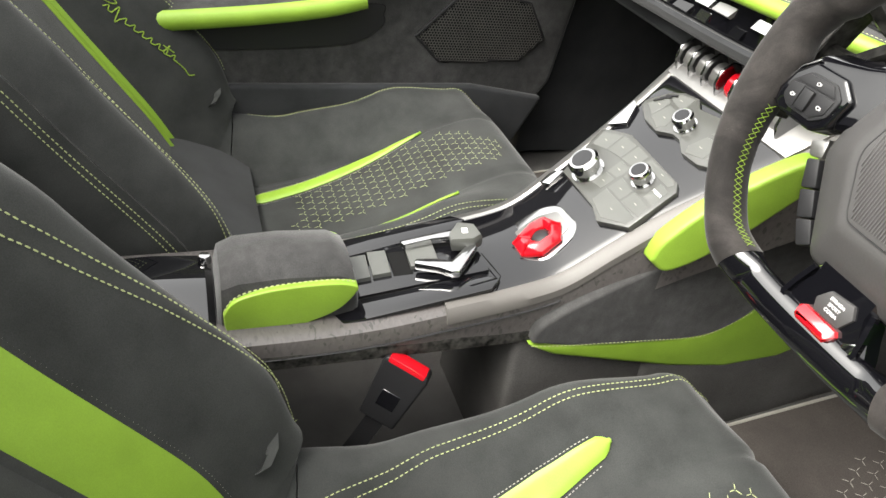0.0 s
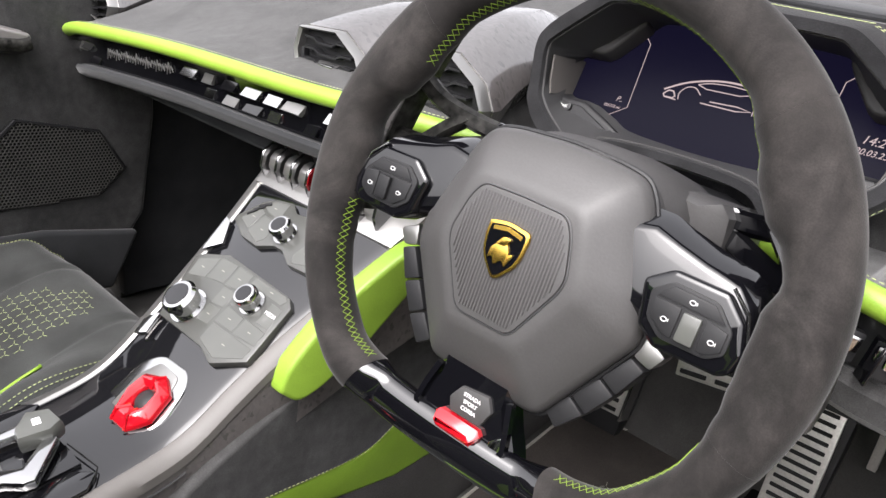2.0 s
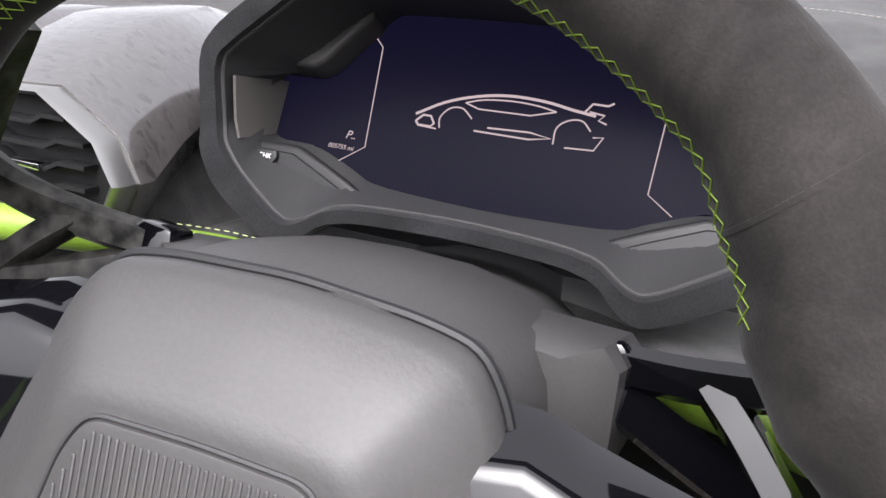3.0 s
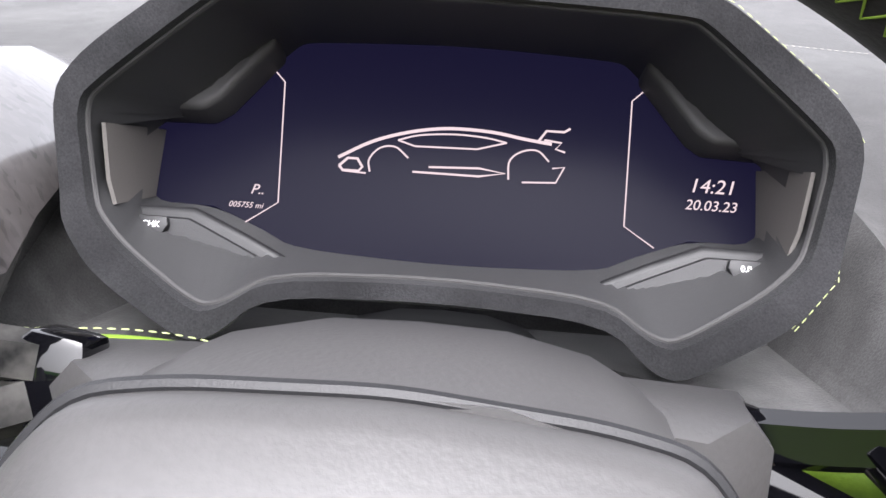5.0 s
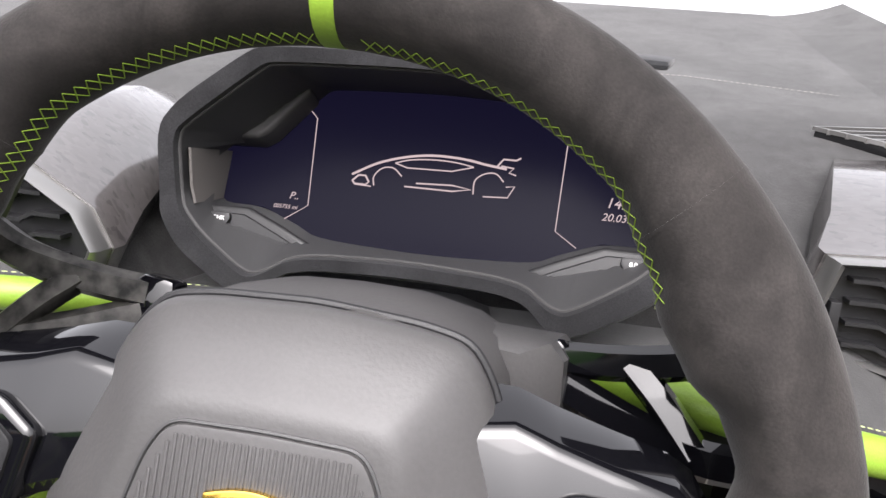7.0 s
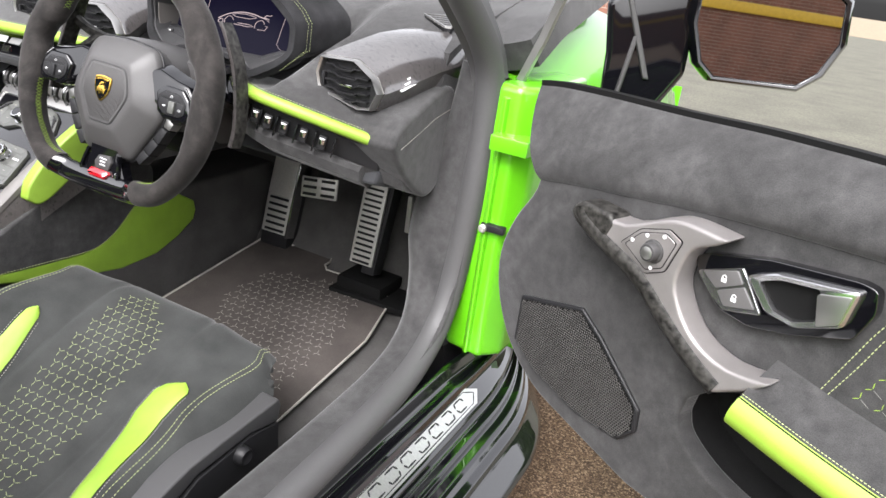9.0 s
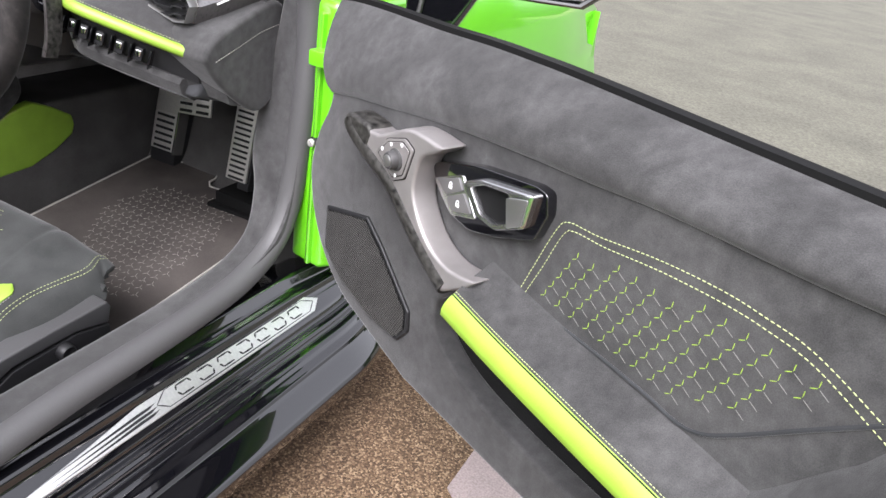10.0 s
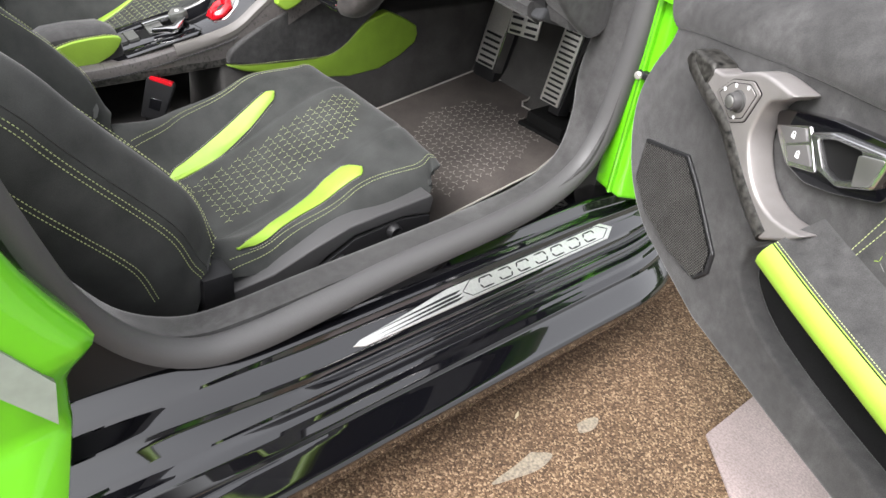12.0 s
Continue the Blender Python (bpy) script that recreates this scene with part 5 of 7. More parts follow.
def dial(x, y, r, h, parent, m=UPP):
    prof = ((1.25, 0.006, 0), (1.2, 0.010, 0), (1.0, 0.010, 1), (0.98, 0.010 + h * 0.5, 1), (1.12, 0.010 + h * 0.6, 1), (1.12, 0.010 + h * 0.85, 1), (0.95, 0.010 + h, 1), (0.72, 0.010 + h * 1.02, 1))
    knob = part("dial", loft([[m @ Vector((x + a * k, y + b * k, z)) for a, b in circle(r, 24)] for k, z, _ in prof]), CHROME, parent, "chrome dial with a black cap")
    part("cap", loft([[m @ Vector((x + a * k, y + b * k, z)) for a, b in circle(r, 24)] for k, z in ((0.78, 0.010 + h * 0.98), (0.74, 0.010 + h * 1.06), (0.02, 0.010 + h * 1.08))]), GLOSS, knob)
    return knob


dial(-0.036, -0.016, 0.0185, 0.022, lower)
dial(0.035, 0.026, 0.0125, 0.018, lower)
dial(-0.006, 0.113, 0.0125, 0.017, upper)
# toggle row with fins and a red guarded switch
for k in range(8):
    x = -0.118 + k * 0.030
    fin = [(0.168, 0.004), (0.172, 0.022), (0.185, 0.034), (0.205, 0.034), (0.213, 0.024), (0.211, 0.004)]
    part("fin", prism(fin, x - 0.0022, x + 0.0022, UPP @ Matrix(((0, 0, 1, 0), (1, 0, 0, 0), (0, 1, 0, 0), (0, 0, 0, 1))), 0.0012, 1), HANDLE, console, "dark chrome guard fin")
    if k < 7:
        c = x + 0.015
        tog = [(0.176, 0.004), (0.178, 0.016), (0.187, 0.024), (0.196, 0.026), (0.206, 0.022), (0.207, 0.004)]
        part("toggle", prism(tog, c - (0.006 if k == 3 else 0.0095), c + (0.006 if k == 3 else 0.0095), UPP @ Matrix(((0, 0, 1, 0), (1, 0, 0, 0), (0, 1, 0, 0), (0, 0, 0, 1))), 0.002), RED if k == 3 else SATIN, console, "red toggle switch" if k == 3 else "chrome toggle switch")
part("switch_bed", prism([(-0.125, 0.158), (0.125, 0.158), (0.138, 0.235), (-0.138, 0.235)], -0.003, 0.0055, UPP, 0.002), SATIN, console, "satin grey switch bed")
part("tray_lid", prism([(-0.06, 0.236), (0.06, 0.236), (0.085, 0.262), (0.08, 0.305), (-0.08, 0.305), (-0.085, 0.262)], 0.0, 0.009, UPP, 0.004, 3), GLOSS, console, "gloss black tray lid")
part("front_plate", prism([(-0.145, 0.236), (0.145, 0.236), (0.155, 0.30), (-0.155, 0.30)], -0.012, 0.0045, UPP, 0.003), SATIN, console)
# chrome chips standing in for sky reflections on the far side of the black bed
part("bed_glint", prism([(-0.060, -0.066), (-0.074, -0.075), (-0.080, -0.052), (-0.066, -0.040)], 0.002, 0.0062, UPP, 0.001), CHROME, console, "chrome chip standing in for a sky reflection on the bed")
part("bed_glint", prism([(-0.092, 0.052), (-0.098, 0.046), (-0.110, 0.098), (-0.098, 0.094), (-0.078, 0.066)], 0.002, 0.0062, UPP, 0.001), CHROME, console, "chrome chip standing in for a sky reflection on the bed")
# starter under its red flap, on the ramp
RAMP = axes((XC, -0.022, 0.446), (1, 0, 0), (0, 0.82, 0.57))
ring_out = rounded([(0.006, -0.108), (-0.018, -0.103), (-0.036, -0.078), (-0.039, -0.008), (-0.024, 0.014), (0.026, 0.018), (0.043, 0.002), (0.054, -0.038), (0.032, -0.096)], 0.012, 4)
base = part("starter_surround", prism(ring_out, -0.010, 0.0075, RAMP, 0.004, 3), CHROME, console, "chrome starter surround")
part("starter_shield", prism(rounded([(0.012, -0.088), (-0.016, -0.082), (-0.024, -0.020), (-0.012, 0.006), (0.024, 0.006), (0.042, -0.034), (0.030, -0.080)], 0.006, 3), 0.0065, 0.0090, RAMP, 0.0015, 2), SATIN, base, "satin inner ring")
part("starter_well", prism([(0.006, -0.070), (-0.010, -0.040), (-0.004, -0.010), (0.020, -0.004), (0.040, -0.018), (0.044, -0.044), (0.030, -0.068)], 0.0085, 0.0100, RAMP, 0.001, 1), PLASTIC, base)
flap_out = [(0.002, -0.067), (-0.010, -0.037), (-0.008, -0.012), (0.018, -0.002), (0.040, -0.013), (0.046, -0.043), (0.031, -0.066)]
flap_in = [(0.010, -0.044), (0.004, -0.033), (0.006, -0.022), (0.016, -0.020), (0.027, -0.024), (0.027, -0.034), (0.022, -0.043)]


def flap_ring(t, z):
    return [RAMP @ Vector((a[0] + (b[0] - a[0]) * t, a[1] + (b[1] - a[1]) * t, z)) for a, b in zip(flap_out, flap_in)]


part("start_flap", loft([flap_ring(0, 0.009), flap_ring(0, 0.014), flap_ring(0.08, 0.0165), flap_ring(0.45, 0.0225), flap_ring(0.60, 0.0225), flap_ring(0.95, 0.0165), flap_ring(1.0, 0.010)], True, False), RED, base, "glossy red starter flap")
for x0, y0, x1, y1 in ((0.006, -0.066, 0.012, -0.044), (0.031, -0.065, 0.024, -0.043), (0.018, -0.003, 0.016, -0.020)):
    part("flap_rib", sweep([RAMP @ Vector((x0, y0, 0.0150)), RAMP @ Vector((x0 + (x1 - x0) * 0.5, y0 + (y1 - y0) * 0.5, 0.0245)), RAMP @ Vector((x1, y1, 0.0165))], circle(0.0022, 6), (0, 0, 1)), RED, base)
part("starter_button", loft([[RAMP @ Vector((0.016 + a * k, -0.032 + b * k, z)) for a, b in circle(0.011, 16)] for k, z in ((1, 0.008), (1, 0.013), (0.8, 0.0145), (0.02, 0.0145))]), PLASTIC, base, "dark start button")
# gear selector: two thin bright arms over a row of grey keys
gear = part("selector_bed", prism([(-0.045, -0.30), (0.035, -0.30), (0.045, -0.09), (-0.045, -0.09)], 0.001, 0.006, LOW, 0.002), BEDGLOSS, console, "gloss black selector bed")
for y0, y1 in ((-0.275, -0.2285), (-0.2265, -0.203), (-0.178, -0.142)):
    key([(-0.036, y0), (0.012, y0 - 0.003), (0.014, y1 - 0.003), (-0.032, y1)], gear, True, LOW, 0.012)
part("selector_well", prism([(-0.032, -0.202), (0.016, -0.204), (0.020, -0.180), (-0.028, -0.179)], 0.005, 0.0065, LOW, 0.0004, 1), BLACK_SEAL, gear)
part("reverse_lever", loft([[LOW @ Vector((-0.009 + (x + 0.009) * k, -0.104 + (y + 0.104) * k, z)) for x, y in ((-0.030, -0.106), (-0.019, -0.087), (0.006, -0.085), (0.012, -0.098), (0.004, -0.126), (-0.012, -0.123))] for k, z in ((0.94, 0.014), (1.0, 0.020), (1.0, 0.028), (0.92, 0.032), (0.7, 0.0325))]), BUTTON, gear, "grey lever cap")
part("lever_mark", prism([(-0.014, -0.106), (-0.004, -0.108), (-0.002, -0.101), (-0.012, -0.099)], 0.0322, 0.0329, LOW, 0), WHITE, gear)
part("lever_arm", prism([(-0.031, -0.184), (-0.021, -0.180), (-0.021, -0.142), (-0.015, -0.108), (-0.028, -0.097), (-0.032, -0.140)], 0.012, 0.022, LOW, 0.0025, 2), CHROME, gear, "satin chrome lever arm")
part("lever_arm", prism([(0.003, -0.100), (0.013, -0.094), (0.054, -0.131), (0.051, -0.140), (0.038, -0.152), (0.020, -0.178), (0.012, -0.174), (0.021, -0.148), (0.031, -0.134)], 0.012, 0.023, LOW, 0.0025, 2), CHROME, gear, "satin chrome lever arm")
for e in (-1, 1):
    part("side_plate", prism([(e * 0.040, -0.30), (e * 0.078, -0.30), (e * 0.080, -0.10), (e * 0.066, -0.085), (e * 0.05, -0.10)], 0.002, 0.0065, LOW, 0.0015), BEDGLOSS, console, "dark gloss side plate")
bm = bmesh.new()
joint = [LOW @ Vector((x, y, 0.0068)) for x, y in ((0.012, -0.089), (0.062, -0.082), (0.080, -0.094))]
for p, q in zip(joint, joint[1:]):
    add_dash(bm, p, q, 0.0009, Vector((0, 0, 1)))
part("plate_joint", bm, BLACK_SEAL, console)

# armrest block
armrest = thing("armrest", "grey suede armrest with lime green leather sides on the console", "armrest", (XC, -0.37, 0.36))
sec = [(-0.062, 0.352), (-0.064, 0.390), (-0.058, 0.412), (-0.040, 0.427), (0.0, 0.436), (0.036, 0.435), (0.053, 0.427), (0.059, 0.408), (0.054, 0.352)]
rings = []
for y, k, dz in ((-0.452, 0.86, -0.016), (-0.448, 0.96, -0.006), (-0.43, 1.0, 0.0), (-0.38, 1.0, 0.004), (-0.32, 1.0, 0.002), (-0.302, 0.97, -0.005), (-0.296, 0.88, -0.016)):
    rings.append([Vector((XC + 0.004 + x * k, y, 0.36 + (z - 0.36) * k + (dz if z > 0.37 else 0))) for x, z in sec])
part("pad", loft(rings), SUEDE, armrest)
for e in (-1, 1):
    x0 = XC + 0.004 + e * 0.058
    out = smooth2([(-0.447, 0.392), (-0.438, 0.408), (-0.42, 0.417), (-0.385, 0.424), (-0.33, 0.426), (-0.304, 0.421), (-0.301, 0.413), (-0.318, 0.391), (-0.346, 0.376), (-0.39, 0.362), (-0.428, 0.358), (-0.444, 0.372), (-0.447, 0.392)], 48)[:-1]
    low, high = sorted((x0 - e * 0.01, x0 + e * 0.005))
    out = out if e > 0 else [(y, z - 0.012) for y, z in out]
    part("green_side", prism(out, low, high, yz, 0.004, 3), GREEN, armrest, "lime green leather side")
    if e > 0:
        part("stitching", seam(spline([(x0 + e * 0.001, y, z) for y, z in ((-0.446, 0.397), (-0.437, 0.4115), (-0.42, 0.4205), (-0.385, 0.4275), (-0.33, 0.4295), (-0.304, 0.4245))], 40), (e, 0, 0.6), 0.006, 0.6, 0.0008), THREAD_W, armrest)

# dark tail of the console behind the armrest, with a small bright cap
tail = part("console_tail", loft([[Vector((XC + x * w, y, z + (0.006 if abs(x) < 0.6 else -0.004))) for x in (-1, -0.8, -0.4, 0.4, 0.8, 1)] + [Vector((XC + w, y, 0.34)), Vector((XC - w, y, 0.34))] for y, z, w in ((-0.60, 0.386, 0.062), (-0.52, 0.388, 0.064), (-0.462, 0.386, 0.062), (-0.454, 0.378, 0.056))]), PIANO, console, "gloss black tail behind the armrest")
part("tail_cap", loft([[Vector((-0.123 + a * k, -0.461 + b * k, z)) for a, b in circle(0.008, 14)] for k, z in ((1.0, 0.386), (1.0, 0.394), (0.8, 0.3965), (0.05, 0.397))]), CHROME, tail, "small chrome cap")

# knee pads on the tunnel's flank, driver's side and far side
for e in (1, -1):
    pads = thing("knee_pad", "grey suede knee pad with a lime leather edge" if e > 0 else "grey and lime green knee pad on the far flank", "knee pad", (XC + e * 0.11, 0.2, 0.3), "knee pads")

    def slab(name, out, w0, w1, material, label="", bev=0.006):
        low, high = sorted((XC + e * w0, XC + e * w1))
        return part(name, prism(out, low, high, yz, bev, 3), material, pads, label)
    slab("upper_pad", smooth2([(-0.088, 0.345), (-0.072, 0.378), (0.03, 0.435), (0.16, 0.485), (0.30, 0.50), (0.33, 0.44), (0.27, 0.385), (0.21, 0.335), (0.14, 0.322), (0.0, 0.33), (-0.088, 0.345)], 50)[:-1], 0.085, 0.113, SUEDE)
    slab("green_edge", [(-0.09, 0.340), (-0.03, 0.333), (0.05, 0.328), (0.15, 0.322), (0.19, 0.327), (0.235, 0.352), (0.275, 0.388), (0.31, 0.402), (0.355, 0.412), (0.40, 0.394), (0.45, 0.364), (0.455, 0.34), (0.448, 0.318), (0.40, 0.288), (0.335, 0.262), (0.24, 0.256), (0.14, 0.272), (0.06, 0.292), (-0.05, 0.320)], 0.08, 0.112, GREEN, "lime green leather edge")
    if e > 0:
        bolster = slab("green_bolster", smooth2([(0.032, 0.470), (0.045, 0.500), (0.10, 0.552), (0.18, 0.598), (0.212, 0.603), (0.222, 0.580), (0.19, 0.545), (0.125, 0.488), (0.065, 0.455), (0.032, 0.470)], 50)[:-1], 0.10, 0.124, GREEN, "lime green leather bolster", 0.008)
        for vert in bolster.data.vertices:
            t = min(max((vert.co.y - 0.03) / 0.19, 0), 1)
            vert.co += Vector((0.042 * t, -0.036 * t, 0.018 * t))
    pts = [(XC + e * 0.1135, p[0], p[1]) for p in smooth2([(-0.088, 0.342), (-0.03, 0.336), (0.05, 0.331), (0.15, 0.325), (0.19, 0.330), (0.235, 0.355), (0.275, 0.391), (0.31, 0.405)], 40)]
    part("stitching", seam(pts, (e, 0, 0), 0.006, 0.6, 0.0007), THREAD_W, pads)


# ---- dashboard ----
dash = thing("dashboard", "grey suede dashboard with a lime green leather band", "dashboard", (XC, 0.4, 0.6))
BAND = [(-0.83, 0.20, 0.684), (-0.72, 0.15, 0.706), (-0.60, 0.128, 0.724), (-0.36, 0.128, 0.740), (-0.1, 0.132, 0.746), (0.0, 0.140, 0.749), (0.07, 0.156, 0.748), (0.13, 0.178, 0.745), (0.18, 0.197, 0.742), (0.22, 0.208, 0.733), (0.29, 0.215, 0.718), (0.36, 0.206, 0.722), (0.40, 0.182, 0.736), (0.43, 0.160, 0.742), (0.46, 0.142, 0.744), (0.50, 0.134, 0.740), (0.58, 0.17, 0.718), (0.655, 0.215, 0.694), (0.69, 0.24, 0.68)]
bl = spline(BAND, 110)


def dash_ring(p):
    x, y, z = p
    k = min(max((abs(x - 0.293) - 0.172) / 0.03, 0), 1)
    k = k * k * (3 - 2 * k)
    deep = [(y + 0.022, z - 0.010), (y + 0.05, 0.735), (0.32, 0.728), (0.37, 0.80), (0.46, 0.862), (0.65, 0.915), (1.14, 1.045)]
    full = [(y + 0.03, z + 0.012), (y + 0.085, z + 0.030), (min(y + 0.15, 0.345), z + 0.058), (0.37, 0.828), (0.46, 0.866), (0.65, 0.915), (1.14, 1.045)]
    tops = [(a[0] + (b[0] - a[0]) * k, a[1] + (b[1] - a[1]) * k) for a, b in zip(deep, full)]
    lows = [(1.14, 0.62), (0.5, 0.60), (y + 0.12, z - 0.095), (y + 0.055, z - 0.080), (y + 0.032, z - 0.074), (y + 0.022, z - 0.056), (y + 0.026, z - 0.012)]
    return [Vector((x, a, b)) for a, b in [(y + 0.004, z + 0.008)] + tops + lows + [(y + 0.004, z - 0.006)]]


part("dash_pad", loft([dash_ring(p) for p in bl]), SUEDE, dash)
# the pad runs on to the windscreen pillar
def shoulder(u, v):
    ys, zs = (0.445, 0.55, 0.65, 1.14), (0.842, 0.888, 0.915, 1.045)
    z = zs[0]
    for i in range(3):
        if v >= ys[i]:
            z = zs[i] + (zs[i + 1] - zs[i]) * (v - ys[i]) / (ys[i + 1] - ys[i])
    return (u, v, z + 1.6 * max(0, u - 0.67) ** 2 - 0.002)


part("dash_shoulder", sheet(shoulder, steps(0.66, 0.80, 8), steps(0.445, 1.14, 24), 0.05), SUEDE, dash, "grey suede dash shoulder")
part("stitching", seam([(x, 0.648 - 0.2 * max(0, x - 0.5), 0.9158 - 0.062 * max(0, x - 0.5)) for x in steps(0.36, 0.655, 30)], (0, 0, 1), 0.006, 0.6, 0.0004), THREAD_D, dash)
part("green_band", sweep(bl[:106], [(0.010 * math.cos(a), 0.0098 * math.sin(a)) for a in steps(0, 2 * math.pi, 14)[:-1]]), GREEN, dash, "lime green leather band")
part("stitching", seam([p + Vector((0, 0.006, 0.0105)) for p in bl[:106]], (0, 0, 1), 0.005, 0.6, 0.0005), THREAD_W, dash)
# gloss trim below the band on the far side, with bright angular chips
bed_ids = [p for p in bl if -0.80 < p.x < 0.02]
part("trim_bed", loft([[p + Vector((0, a, b)) for a, b in ((0.012, -0.012), (0.018, -0.055), (0.032, -0.060), (0.032, -0.010))] for p in bed_ids]), GLOSS, dash, "gloss black trim strip")
for k, (x, row) in enumerate(((-0.34, 0), (-0.29, 0), (-0.24, 0), (-0.19, 0), (-0.30, 1), (-0.25, 1), (-0.20, 1), (-0.14, 1), (-0.145, 0), (-0.10, 0), (-0.09, 1), (-0.04, 0), (-0.62, 0), (-0.66, 0), (-0.60, 1), (-0.70, 0))):
    p = min(bl, key=lambda q: abs(q.x - x))
    m = axes(p + Vector((0, 0.0125 + 0.0035 * row, -0.026 - 0.019 * row)), (1, 0.02 * (k % 3 - 1), 0.02), (0.03 * (k % 5 - 2), (0.42, 0.12, 0.3)[k % 3], 0.9))
    w = (0.020, 0.014, 0.017)[k % 3]
    part("trim_chip", prism([(-w, -0.0065), (w - 0.006, -0.0065), (w, 0.0065), (-w + 0.006, 0.0065)], -0.004, 0.0022, m, 0.0004, 1), (CHROME, SATIN, GLOSS, CHROME)[k % 4], dash, "bright trim chip", False)
# unreadable script on the trim as plain strokes
bm = bmesh.new()
for k in range(26):
    x = -0.56 + k * 0.0072
    p = min(bl, key=lambda q: abs(q.x - x))
    c = Vector((x, p.y + 0.0125, p.z - 0.030))
    h = 0.010 if k % 4 else 0.017
    add_dash(bm, c + Vector((-0.003, 0.001, -h / 2)), c + Vector((0.003, -0.001, h / 2)), 0.0012, Vector((0, -1, 0)))
    add_dash(bm, c + Vector((0.003, -0.001, h / 2)), c + Vector((0.006, 0.001, -h / 3)), 0.0010, Vector((0, -1, 0)))
part("trim_script", bm, SATIN, dash, "silver script strokes")
part("lower_lip", loft([[p + Vector((0, a, b)) for a, b in ((0.012, -0.056), (0.009, -0.061), (0.014, -0.071), (0.03, -0.079), (0.06, -0.077), (0.04, -0.058))] for p in bed_ids]), SUEDE_DARK, dash)
# driver's side: toggles under the band and a knee pad below
sw_ids = [p for p in bl if 0.44 < p.x < 0.66]
part("switch_bed", loft([[p + Vector((0, a, b)) for a, b in ((0.010, -0.012), (0.018, -0.052), (0.035, -0.055), (0.035, -0.010))] for p in sw_ids]), PLASTIC, dash, "black switch panel")
for k in range(6):
    x = 0.478 + k * 0.0255
    p = min(bl, key=lambda q: abs(q.x - x))
    m = axes(p + Vector((0, 0.006, -0.034)), (0.85, 0.45, -0.2), (0, 0.1, 1))
    part("switch_fin", prism([(-0.0125, -0.017), (-0.0100, -0.017), (-0.0100, 0.014), (-0.0125, 0.014)], -0.004, 0.015, m, 0.001, 1), GLOSS, dash, "gloss black guard fin")
    if k < 5:
        toggle = part("toggle", prism([(-0.0065, -0.012), (0.0065, -0.012), (0.0065, 0.010), (-0.0065, 0.010)], -0.004, 0.0060, m, 0.002), PLASTIC, dash, "black toggle switch")
        part("toggle_cap", prism([(-0.0045, -0.004), (0.0045, -0.004), (0.0050, 0.007), (-0.0050, 0.007)], 0.005, 0.0090, m, 0.0018), CHROME, toggle, "chrome cap")
part("knee_roll", loft([[p + Vector((0, a, b)) for a, b in ((0.014, -0.054), (0.008, -0.062), (0.013, -0.080), (0.04, -0.096), (0.08, -0.09), (0.05, -0.055))] for p in bl if 0.40 < p.x < 0.635]), SUEDE, dash)
side = smooth2([(0.20, 0.695), (0.225, 0.725), (0.30, 0.755), (0.37, 0.775), (0.40, 0.75), (0.405, 0.68), (0.375, 0.61), (0.335, 0.585), (0.29, 0.605), (0.235, 0.65), (0.20, 0.695)], 40)[:-1]
part("side_cap", prism(side, 0.60, 0.700, yz, 0.022, 5), SUEDE, dash, "grey suede dash end cap")
part("stitching", seam([(0.7005, y, z) for y, z in smooth2([(0.225, 0.690), (0.28, 0.708), (0.33, 0.725), (0.38, 0.735)], 20)], (1, 0, 0), 0.006, 0.6, 0.0007), THREAD_D, dash)
part("under_panel", prism([(0.22, 0.62), (0.40, 0.565), (0.75, 0.60), (0.75, 0.66), (0.25, 0.66)], -0.83, 0.66, yz, 0.01, 3), SUEDE_DARK, dash)


